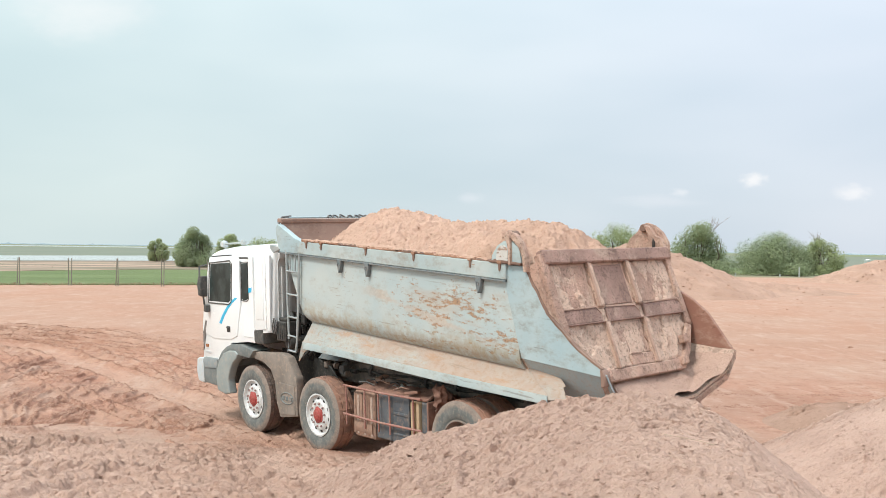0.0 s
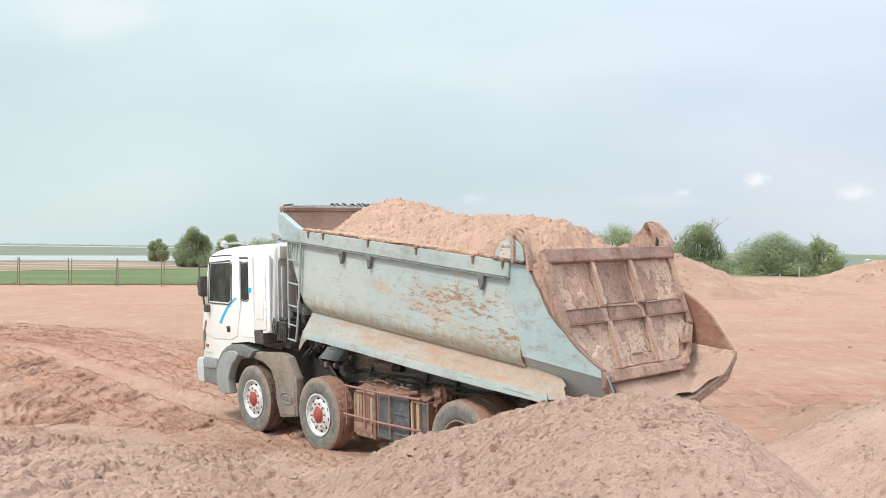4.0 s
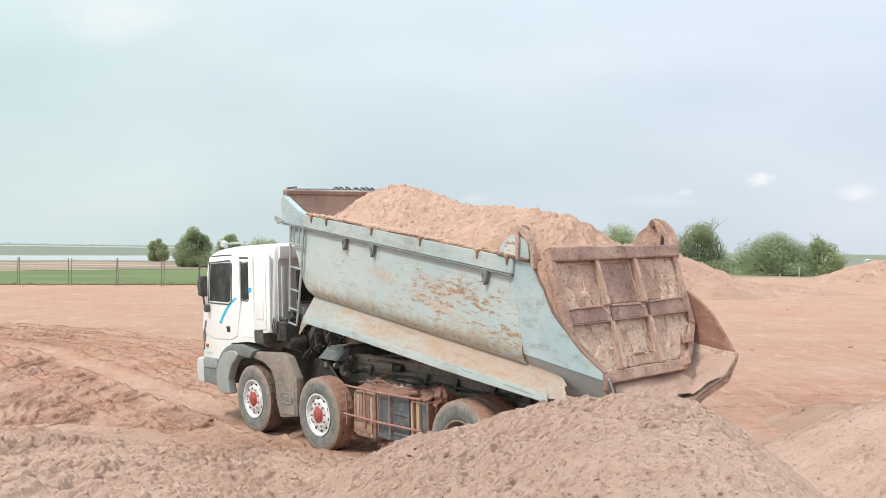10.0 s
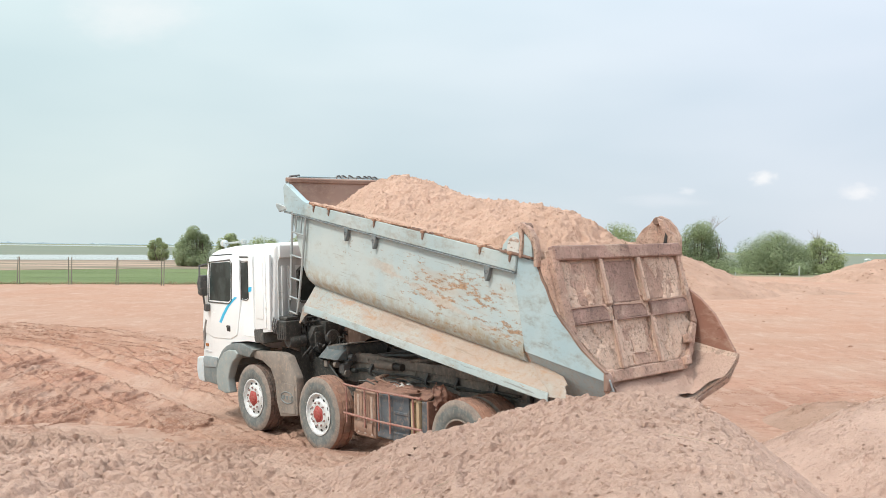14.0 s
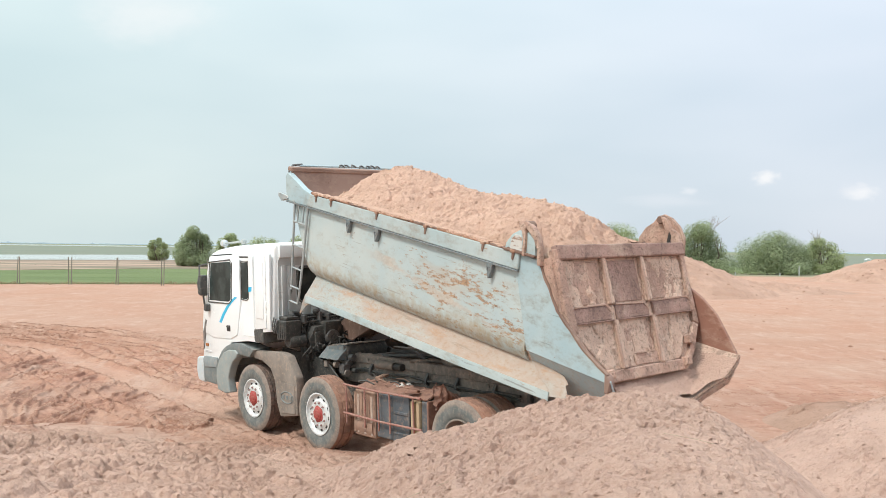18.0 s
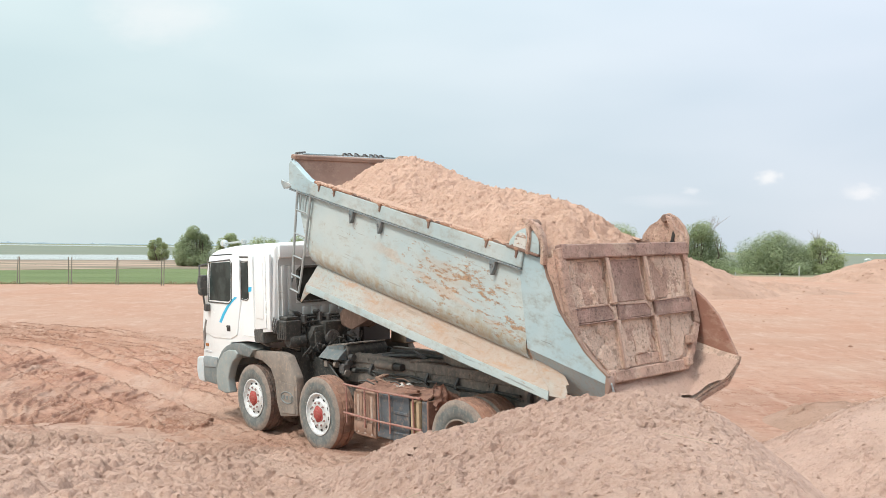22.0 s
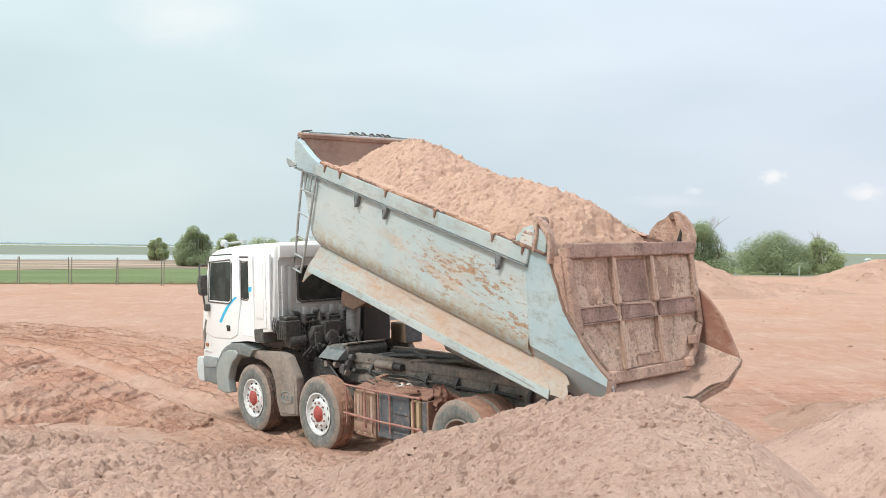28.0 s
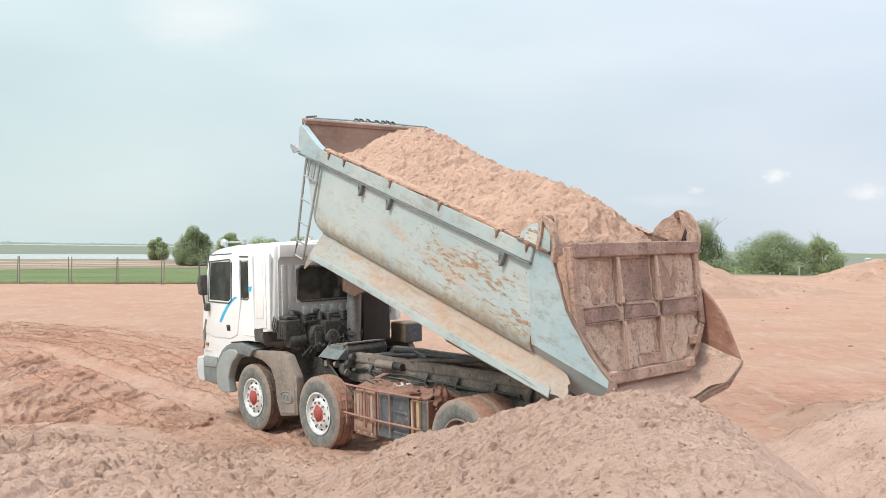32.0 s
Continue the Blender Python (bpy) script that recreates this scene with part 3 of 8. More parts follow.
class Kit:
    """Collects verts and faces of one part."""

    def __init__(self):
        self.v, self.f = [], []

    def add(self, verts, faces, m=None):
        n = len(self.v)
        self.v += [tuple(m @ Vector(p)) if m else tuple(p) for p in verts]
        self.f += [tuple(i + n for i in q) for q in faces]
        return self

    def box(self, x0, x1, y0, y1, z0, z1, m=None):
        vs = [(x, y, z) for z in (z0, z1) for y in (y0, y1) for x in (x0, x1)]
        return self.add(vs, [(0, 2, 3, 1), (4, 5, 7, 6), (0, 1, 5, 4), (2, 6, 7, 3), (0, 4, 6, 2), (1, 3, 7, 5)], m)

    def prism(self, outline, a, b, axis="x", m=None):
        """An outline of (u, v) pushed from a to b along the axis: x takes (y, z), y takes (x, z), z takes (x, y)."""
        put = {"x": lambda u, v, w: (w, u, v), "y": lambda u, v, w: (u, w, v), "z": lambda u, v, w: (u, v, w)}[axis]
        n = len(outline)
        vs = [put(u, v, a) for u, v in outline] + [put(u, v, b) for u, v in outline]
        fs = [tuple(range(n - 1, -1, -1)), tuple(range(n, 2 * n))]
        fs += [(i, (i + 1) % n, n + (i + 1) % n, n + i) for i in range(n)]
        return self.add(vs, fs, m)

    def tube(self, pts, r, n=8, close=True):
        pts = [Vector(p) for p in pts]
        vs, fs = [], []
        for i, p in enumerate(pts):
            d = (pts[min(i + 1, len(pts) - 1)] - pts[max(i - 1, 0)]).normalized()
            s = d.cross(Vector((0, 0, 1)))
            s = s.normalized() if s.length > 0.05 else d.cross(Vector((0, 1, 0))).normalized()
            u = s.cross(d)
            rr = r[i] if isinstance(r, (list, tuple)) else r
            vs += [p + (s * math.cos(2 * math.pi * j / n) + u * math.sin(2 * math.pi * j / n)) * rr for j in range(n)]
        for i in range(len(pts) - 1):
            fs += [(i * n + j, i * n + (j + 1) % n, (i + 1) * n + (j + 1) % n, (i + 1) * n + j) for j in range(n)]
        if close:
            fs += [tuple(range(n - 1, -1, -1)), tuple(range((len(pts) - 1) * n, len(pts) * n))]
        return self.add(vs, fs)

    def lathe(self, profile, n=32, m=None, wobble=None):
        """A profile of (x, radius) turned about the x axis."""
        vs, fs = [], []
        for i, (x, r) in enumerate(profile):
            for j in range(n):
                a = 2 * math.pi * j / n
                rr = r + (wobble(i, j) if wobble else 0.0)
                vs.append((x, rr * math.cos(a), rr * math.sin(a)))
        for i in range(len(profile) - 1):
            fs += [(i * n + j, i * n + (j + 1) % n, (i + 1) * n + (j + 1) % n, (i + 1) * n + j) for j in range(n)]
        return self.add(vs, fs, m)

    def strip(self, rows):
        """A skin over equal rows of points."""
        n = len(rows[0])
        vs = [p for r in rows for p in r]
        fs = [(i * n + j, i * n + j + 1, (i + 1) * n + j + 1, (i + 1) * n + j) for i in range(len(rows) - 1) for j in range(n - 1)]
        return self.add(vs, fs)

    def mesh(self, name, mat, bevel=0.0, thick=0.0, sharp=32.0, segments=1):
        me = bpy.data.meshes.new(name)
        bm = bmesh.new()
        vs = [bm.verts.new(p) for p in self.v]
        for q in self.f:
            try:
                bm.faces.new([vs[i] for i in q])
            except ValueError:
                pass
        if thick:
            bmesh.ops.recalc_face_normals(bm, faces=bm.faces[:])
            bmesh.ops.solidify(bm, geom=bm.faces[:], thickness=thick)
        bmesh.ops.recalc_face_normals(bm, faces=bm.faces[:])
        if bevel:
            es = [e for e in bm.edges if len(e.link_faces) == 2 and e.calc_face_angle(0.0) > radians(28)]
            bmesh.ops.bevel(bm, geom=es, offset=bevel, segments=segments, affect='EDGES', profile=0.6, clamp_overlap=True)
        bm.to_mesh(me)
        bm.free()
        me.materials.append(mat)
        me.polygons.foreach_set("use_smooth", [True] * len(me.polygons))
        me.set_sharp_from_angle(angle=radians(sharp))
        return me

    def part(self, name, mat, parent, label="", bevel=0.0, thick=0.0, sharp=32.0, segments=1):
        ob = new(name, self.mesh(name, mat, bevel, thick, sharp, segments))
        ob.parent = parent
        return tagged(ob, label)


def clone(ob, parent, m):
    """Another object on the same mesh under parent."""
    o = new(ob.name.split(".")[0], ob.data)
    o.parent, o.matrix_basis = parent, m
    if "label" in ob:
        o["label"] = ob["label"]
    return o


def grid_mesh(name, X, Y, Z, mat, keep=None, smooth=True):
    """A height field over 2D arrays, as one mesh."""
    r, c = X.shape
    co = np.stack([X, Y, Z], -1).reshape(-1, 3)
    idx = np.arange(r * c).reshape(r, c)
    q = np.stack([idx[:-1, :-1], idx[:-1, 1:], idx[1:, 1:], idx[1:, :-1]], -1).reshape(-1, 4)
    if keep is not None:
        k = keep.reshape(-1)
        q = q[k[q].any(axis=1)]
    return quads_mesh(name, co, q, mat, smooth)


def quads_mesh(name, co, q, mat, smooth=True):
    used = np.unique(q)
    remap = np.full(len(co), -1)
    remap[used] = np.arange(len(used))
    co, q = co[used], remap[q]
    n = q.shape[1]
    me = bpy.data.meshes.new(name)
    me.vertices.add(len(co))
    me.vertices.foreach_set("co", co.astype(np.float32).ravel())
    me.loops.add(len(q) * n)
    me.loops.foreach_set("vertex_index", q.astype(np.int32).ravel())
    me.polygons.add(len(q))
    me.polygons.foreach_set("loop_start", np.arange(0, len(q) * n, n, dtype=np.int32))
    me.polygons.foreach_set("use_smooth", np.full(len(q), smooth))
    me.update(calc_edges=True)
    me.materials.append(mat)
    return me


# ---- noise on arrays ----


def vnoise(x, y, seed=0):
    xi, yi = np.floor(x).astype(np.int64), np.floor(y).astype(np.int64)
    fx, fy = x - xi, y - yi
    fx, fy = fx * fx * fx * (fx * (fx * 6 - 15) + 10), fy * fy * fy * (fy * (fy * 6 - 15) + 10)

    def h(a, b):
        v = (a * 374761393 + b * 668265263 + seed * 974634777) & 0xFFFFFFFF
        v = ((v ^ (v >> 13)) * 1274126177) & 0xFFFFFFFF
        return ((v ^ (v >> 16)) & 0xFFFF) / 65535.0
    return (h(xi, yi) * (1 - fx) + h(xi + 1, yi) * fx) * (1 - fy) + (h(xi, yi + 1) * (1 - fx) + h(xi + 1, yi + 1) * fx) * fy - 0.5


def fbm(x, y, octaves=5, gain=0.5, seed=0):
    v, amp = np.zeros_like(x, dtype=float), 1.0
    for i in range(octaves):
        v += amp * vnoise(x * 2 ** i + 17.3 * i, y * 2 ** i - 9.1 * i, seed + i)
        amp *= gain
    return v


def ridged(x, y, octaves=4, gain=0.5, seed=0):
    v, amp = np.zeros_like(x, dtype=float), 1.0
    for i in range(octaves):
        v += amp * (0.5 - 2 * np.abs(vnoise(x * 2 ** i + 5.7 * i, y * 2 ** i + 3.3 * i, seed + i)))
        amp *= gain
    return v


def lumps(x, y, cell, seed=0, fill=0.75):
    """Rounded clods: one per cell at most, of uneven size."""
    u, v = x / cell + 0.35 * vnoise(x / cell * 1.7, y / cell * 1.7, seed + 91), y / cell + 0.35 * vnoise(x / cell * 1.7 + 40, y / cell * 1.7, seed + 92)
    xi, yi = np.floor(u).astype(np.int64), np.floor(v).astype(np.int64)
    best = np.zeros_like(u)
    for i in (-1, 0, 1):
        for j in (-1, 0, 1):
            a, b = xi + i, yi + j
            h = (a * 73856093 ^ b * 19349663 ^ (seed * 83492791)) & 0xFFFFFFFF
            h = ((h ^ (h >> 15)) * 2246822519) & 0xFFFFFFFF
            p, q, r = (h & 1023) / 1023.0, ((h >> 10) & 1023) / 1023.0, ((h >> 20) & 1023) / 1023.0
            rad = np.where(r < fill, 0.22 + 0.55 * (r / fill) ** 2, 1e-6)
            d2 = ((u - a - p) ** 2 + (v - b - q) ** 2) / (rad * rad)
            best = np.maximum(best, np.sqrt(np.clip(1 - d2, 0, 1)) * np.where(r < fill, rad, 0))
    return best * cell


def step(v, a, b):
    t = np.clip((v - a) / (b - a), 0, 1)
    return t * t * (3 - 2 * t)


def along(px, py, path):
    """Distance from points to a polyline, signed by side."""
    best, side = np.full(px.shape, 1e9), np.zeros(px.shape)
    for (ax, ay), (bx, by) in zip(path[:-1], path[1:]):
        dx, dy = bx - ax, by - ay
        t = np.clip(((px - ax) * dx + (py - ay) * dy) / (dx * dx + dy * dy), 0, 1)
        ex, ey = px - ax - t * dx, py - ay - t * dy
        d = np.hypot(ex, ey)
        s = np.sign(dx * ey - dy * ex)
        m = d < best
        best, side = np.where(m, d, best), np.where(m, s, side)
    return best, side


# ---- ground ----
def shifted(path, dy, seed):
    rng = random.Random(seed)
    return [(x, y + dy * (0.55 + 0.45 * i / len(path)) + rng.uniform(-0.25, 0.25)) for i, (x, y) in enumerate(path)]


SWEEP = [(-26.0, 32.6), (-19.0, 32.4), (-15.2, 31.9), (-11.0, 30.3), (-7.2, 27.1), (-4.5, 23.8), (-2.0, 20.2)]
LANE = [(-17.0, 27.6), (-12.5, 26.0), (-10.5, 24.3), (-7.3, 20.2), (-4.9, 17.2), (-3.5, 15.5), (-2.6, 14.2)]
PRESSED = [LANE, [(x + 1.5, y + 1.5) for x, y in LANE]]


def moved(path, dx, dy):
    return [(x + dx, y + dy) for x, y in path]


def track_edges():
    """The thrown-up edges of wheel tracks: sweeping round the yard, along the lane, fanning out before it, and turning on the spot."""
    rng = random.Random(77)
    out = [shifted(SWEEP, d, 10 + i) for i, d in enumerate((-0.1, -0.8, -1.5, -2.1, -2.8, -3.4, -4.1, -4.8, -5.4, -6.2, -6.9, -7.6, -8.4))]
    out += [moved(LANE, 0.34, 0.30), moved(LANE, -0.34, -0.30), moved(LANE, 0.8, 0.65), moved(LANE, 1.2, 1.0), moved(LANE, -0.9, -0.8), moved(LANE, -1.3, -1.1), moved(LANE, 1.9, 1.6), moved(LANE, 2.8, 2.1)]
    for i in range(26):
        x0, lean = -11.0 + 0.29 * i + rng.uniform(-0.12, 0.12), rng.uniform(-0.65, 0.55)
        y0 = 14.0 + rng.uniform(0.0, 1.6) + 0.25 * max(0.0, -7.0 - x0)
        y1 = float(np.interp(x0, [-12.5, -10.5, -7.3, -4.9, -3.5], [25.2, 23.4, 19.4, 16.5, 15.0])) - rng.uniform(0.1, 1.0)
        out.append([(x0, y0), (x0 + 0.4 * lean + rng.uniform(-0.1, 0.1), 0.6 * y0 + 0.4 * y1), (x0 + lean, y1)])
    turn = [(-7.4, 15.3), (-7.9, 16.4), (-8.2, 17.3), (-8.3, 18.1)]
    out += [moved(turn, 0.30 * i, -0.28 * i) for i in range(4)]
    hook = [(-6.4, 21.8), (-5.7, 20.5), (-5.3, 19.1), (-5.2, 17.9)]
    out += [moved(hook, -0.28 * i, -0.20 * i) for i in range(4)]
    return out


EDGES = track_edges()


def berms(x, y):
    """Crumbling ridges along the track edges, about 1 high, and the grooves beside them."""
    flat = np.zeros(x.size)
    near = (x.ravel() > -24) & (x.ravel() < 1.0) & (y.ravel() > 12.5) & (y.ravel() < 34.5)
    px, py = x.ravel()[near], y.ravel()[near]
    if not px.size:
        return flat.reshape(x.shape)
    wx, wy = px + 0.16 * vnoise(px * 0.9, py * 0.9, 401) + 0.025 * vnoise(px * 3.1, py * 3.1, 402), py + 0.16 * vnoise(px * 0.9, py * 0.9, 403) + 0.025 * vnoise(px * 3.1, py * 3.1, 404)
    wide = 0.042 + 0.0045 * (py - 14.0)
    crumb = 0.95 + 0.25 * vnoise(px * 5, py * 4, 405) + 0.4 * vnoise(px * 15, py * 12, 406)
    top, low = np.zeros(px.size), np.zeros(px.size)
    for i, path in enumerate(EDGES):
        xs, ys = [p[0] for p in path], [p[1] for p in path]
        on = (px > min(xs) - 1) & (px < max(xs) + 1) & (py > min(ys) - 1) & (py < max(ys) + 1)
        if not on.any():
            continue
        d, s = along(wx[on], wy[on], path)
        there = step(vnoise(px[on] * 0.5 + 9.7 * i, py[on] * 0.5, 410) + 0.3 * vnoise(px[on] * 1.9, py[on] * 1.9 + i, 411), -0.42, -0.12)
        w = wide[on]
        top[on] = np.maximum(top[on], there * crumb[on] * np.exp(-(d / w) ** 2))
        low[on] = np.maximum(low[on], there * np.exp(-((d * s - 2.1 * w) / (1.2 * w)) ** 2))
    ld, ls = along(px + 0.15 * vnoise(px * 0.6, py * 0.6, 23), py + 0.15 * vnoise(px * 0.6, py * 0.6, 24), LANE)
    flat[near] = (top - 0.55 * low) * step(ld, 0.26, 0.42)
    return flat.reshape(x.shape)


def rut_lines(u, v, gap, seed, width=0.10):
    """Crumbly ridges thrown up by tyre edges, a groove beside each: u across the lines, v along them."""
    uu = u / gap + 0.6 * vnoise(u * 0.25, v * 0.16, seed) + 0.10 * vnoise(u * 1.5, v * 0.9, seed + 1) + 0.05 * vnoise(u * 5, v * 3.5, seed + 6)
    i = np.floor(uu)
    f = (uu - i - 0.5) * gap
    there = step(vnoise(i * 7.31 + 0.5, v * 0.28, seed + 2) + 0.35 * vnoise(i * 3.7, v * 1.1, seed + 3), -0.30, 0.02)
    crumb = 0.9 + 0.35 * vnoise(u * 4, v * 1.6, seed + 4) + 0.5 * vnoise(u * 16, v * 11, seed + 5)
    return there * (crumb * np.exp(-(f / width) ** 2) - 0.45 * np.exp(-((f - 2.0 * width) / (1.2 * width)) ** 2))


def churned(x, y):
    """How far the yard is broken up by wheels, 0 to 1, and the side of the lane."""
    return step(-(y + 5 * vnoise(x * 0.2, y * 0.2, 9)), -32.5, -29.5) * step(-x, -3.5, -0.5)


def ruts(x, y, sweep):
    """Sweeping ruts beyond the lane, a fan of ruts before it; none on the pressed lane."""
    ld, ls = along(x + 0.15 * vnoise(x * 0.6, y * 0.6, 23), y + 0.15 * vnoise(x * 0.6, y * 0.6, 24), LANE)
    lane = ld * ls
    off_lane = step(np.abs(lane), 0.35, 0.6)
    near_side = step(-lane, 0.0, 0.5)
    far_set = rut_lines(sweep, x, 0.90, 140, 0.10) + 0.7 * rut_lines(sweep - 0.10 * x, x, 0.70, 145, 0.08) + 0.7 * rut_lines(lane, x + y, 0.75, 150, 0.08)
    bend = x + 0.10 * (y - 18) + 0.02 * (y - 18) ** 2
    fan = rut_lines(bend, y, 0.36, 160, 0.045) + 0.8 * rut_lines(bend + 0.16 * y, y, 0.55, 165, 0.05) + 0.7 * rut_lines(0.75 * x + 0.66 * y, x - y, 0.60, 170, 0.06)
    turn = np.hypot(x + 9.0, (y - 15.2) / 1.3)
    arcs = rut_lines(turn, np.arctan2(y - 15.2, x + 9.0) * 4, 0.34, 180, 0.045) + 0.8 * rut_lines(lane, x + y, 0.48, 185, 0.06) + 0.6 * rut_lines(bend, y, 0.45, 188, 0.05)
    mask = step(vnoise(x * 0.33, y * 0.33, 190) + 0.3 * vnoise(x * 1.1, y * 1.1, 191), -0.08, 0.14)
    near_set = mask * fan + (1 - mask) * arcs
    return off_lane * (1.25 * (1 - near_side) * far_set + 0.34 * near_side * near_set), off_lane


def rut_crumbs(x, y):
    """Where dark damp crumbs lie, their colour doubling as shade: along the ridges and on the outer rim."""
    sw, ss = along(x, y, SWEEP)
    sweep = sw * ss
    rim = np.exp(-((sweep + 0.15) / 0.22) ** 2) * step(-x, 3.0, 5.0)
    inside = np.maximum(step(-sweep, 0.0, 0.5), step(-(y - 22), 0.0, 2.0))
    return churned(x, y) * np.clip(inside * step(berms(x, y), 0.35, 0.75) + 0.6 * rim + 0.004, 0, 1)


def ground_height(x, y):
    r = np.hypot(x, y)
    z = 0.05 * fbm(x * 0.12, y * 0.12, 3, 0.5, 3) * step(r, 5, 25)
    z *= step(-r, -140, -90)
    sw, ss = along(x, y, SWEEP)
    sweep = sw * ss
    inside = np.maximum(step(-sweep, 0.0, 0.5), step(-(y - 22), 0.0, 2.0))
    churn = inside * churned(x, y) * step(-r, -60, -40)
    quiet = np.maximum(churn, 0.12 * step(-r, -95, -50))
    wx, wy = x + 0.4 * vnoise(x * 0.9, y * 0.9, 21), y + 0.4 * vnoise(x * 0.9, y * 0.9, 22)
    z += quiet * (0.020 * fbm(x * 0.8, y * 1.1, 3, 0.5, 31) + 0.030 * fbm(x * 2.6, y * 2.6, 4, 0.6, 41) + 0.012 * ridged(wx * 3.4, wy * 4.4, 4, 0.62, 43) + 0.016 * ridged(wx * 6, wy * 9, 3, 0.65, 44))
    rut, off_lane = ruts(x, y, sweep)
    z += churn * (0.014 * rut + (0.048 + 0.0042 * np.clip(y - 14, 0, 16)) * berms(x, y))
    # the raised crumbly rim of the outer sweep
    z += step(-r, -60, -40) * 0.11 * (0.6 + 0.9 * vnoise(x * 5, y * 5, 98) + 0.5 * vnoise(x * 1.1, y * 1.1, 97)) * np.exp(-((sweep + 0.12) / 0.16) ** 2) * step(-x, 3.0, 5.0)
    broken = churn * off_lane * step(vnoise(x * 0.45, y * 0.45, 71) + 0.4 * vnoise(x * 1.7, y * 1.7, 72), -0.05, 0.25)
    z += broken * (0.12 * lumps(x, y, 0.22, 73, 0.3) + 0.16 * lumps(x, y, 0.11, 74, 0.4))
    press = np.zeros_like(z)
    for i, path in enumerate(PRESSED):
        d, s = along(x + 0.2 * vnoise(x * 0.5, y * 0.5, 50 + i), y + 0.2 * vnoise(x * 0.5, y * 0.5, 60 + i), path)
        fade = step(vnoise(x * 0.28, y * 0.28, 80 + i), -0.38, -0.1) if i else 1.0
        # pressed smooth by a tyre, with the grooves of its tread
        tread = 0.5 + 0.5 * np.cos(2 * np.pi * d * s / 0.13)
        press = np.maximum(press, step(-d, -0.30, -0.2) * fade * (0.035 + 0.014 * tread))
    z -= step(-r, -60, -40) * press
    return z


def build_ground():
    front = np.radians(np.concatenate([np.arange(-28.0, 1.0, 0.075), np.arange(1.0, 28.01, 0.13)]))
    rest = np.radians(np.arange(33.0, 327.1, 6.0))
    ang = np.concatenate([front, rest, [front[0] + 2 * np.pi]])
    rad = np.concatenate([np.geomspace(2.0, 9.5, 24)[:-1], np.geomspace(9.5, 38, 470)[:-1], np.geomspace(38, 4700, 130)])
    A, R = np.meshgrid(ang, rad)
    X, Y = R * np.sin(A), R * np.cos(A)
    Z = ground_height(X, Y)
    # crumbling edges slump down the yard's fall
    lean = churned(X, Y) * step(-R, -60, -40) * 1.3 * np.clip(Z - 0.01, 0, 0.2)
    g = new("ground", grid_mesh("ground", X + 0.5 * lean, Y - lean, Z, M_GROUND))
    tagged(g, "wide orange-pink packed laterite soil yard with churned wheel ruts", "ground", kind="structure")
    # middle disc under the camera
    k = Kit()
    n = 24
    k.add([(0, 0, -0.01)] + [(2.4 * math.sin(2 * math.pi * i / n), 2.4 * math.cos(2 * math.pi * i / n), -0.04) for i in range(n)],
          [(0, 1 + (i + 1) % n, 1 + i) for i in range(n)])
    d = k.part("ground_centre", M_GROUND, g)
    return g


build_ground()


def sheet(name, outline, z, mat, label, category):
    """A flat far sheet with a ragged edge."""
    rng = random.Random(len(name))
    pts = []
    for (ax, ay), (bx, by) in zip(outline, outline[1:] + outline[:1]):
        n = max(1, int(math.hypot(bx - ax, by - ay) / 6))
        for i in range(min(n, 80)):
            t = i / min(n, 80)
            pts.append((ax + (bx - ax) * t + rng.uniform(-0.3, 0.3), ay + (by - ay) * t + rng.uniform(-0.5, 0.5)))
    k = Kit()
    k.prism(pts, z - 0.4, z, "z")
    ob = new(name, k.mesh(name, mat))
    return tagged(ob, label, category, kind="structure")


paddy = sheet("paddy_field", [(-80, 62.0), (-30, 63.4), (-19, 67.0), (-4, 72.0), (-6, 120), (-36, 108), (-46, 96), (-100, 88)], 0.035, M_PADDY, "flat bright green young paddy field behind the fence", "field")
mud = sheet("mud_bank", [(-150, 87), (-46, 94), (-36, 106), (-5, 118), (-9, 192), (-55, 166), (-73, 152), (-330, 152)], 0.06, M_MUD, "bare brown mud bank with dark scrub patches", "mud bank")
water = sheet("water", [(-330, 150), (-73, 150), (-55, 164), (-9, 190), (-9, 270), (-81, 244), (-103, 211), (-420, 211)], 0.12, M_WATER, "pale still water of a flooded pond", "water")
far_field = sheet("far_field", [(-900, 213), (-103, 213), (-81, 246), (-9, 272), (20, 160), (60, 125), (420, 128), (1500, 900), (-2300, 900)], 0.05,
                  plain_material("far_scrub_field", (0.14, 0.165, 0.115), (0.19, 0.195, 0.145), 0.03, 0.95), "flat grey-green distant scrub fields", "field")
sheet("paddy_strip", [(20, 126), (95, 122), (110, 168), (24, 172)], 0.075, M_PADDY, "pale green paddy strip behind the thicket", "field")
far_water = sheet("far_water", [(-2600, 1150), (-250, 1080), (-260, 1700), (-2900, 1800)], 0.12, M_WATER, "thin pale strip of distant water", "water")


# ---- soil heaps ----


HEAP_TOPS = {}


def top_of(seed):
    """The height of a heap's finished surface, by its seed."""
    xs, ys, Z = HEAP_TOPS[seed]

    def fn(x, y):
        return Z[np.clip(np.searchsorted(ys, y), 0, len(ys) - 1), np.clip(np.searchsorted(xs, x), 0, len(xs) - 1)]
    return fn


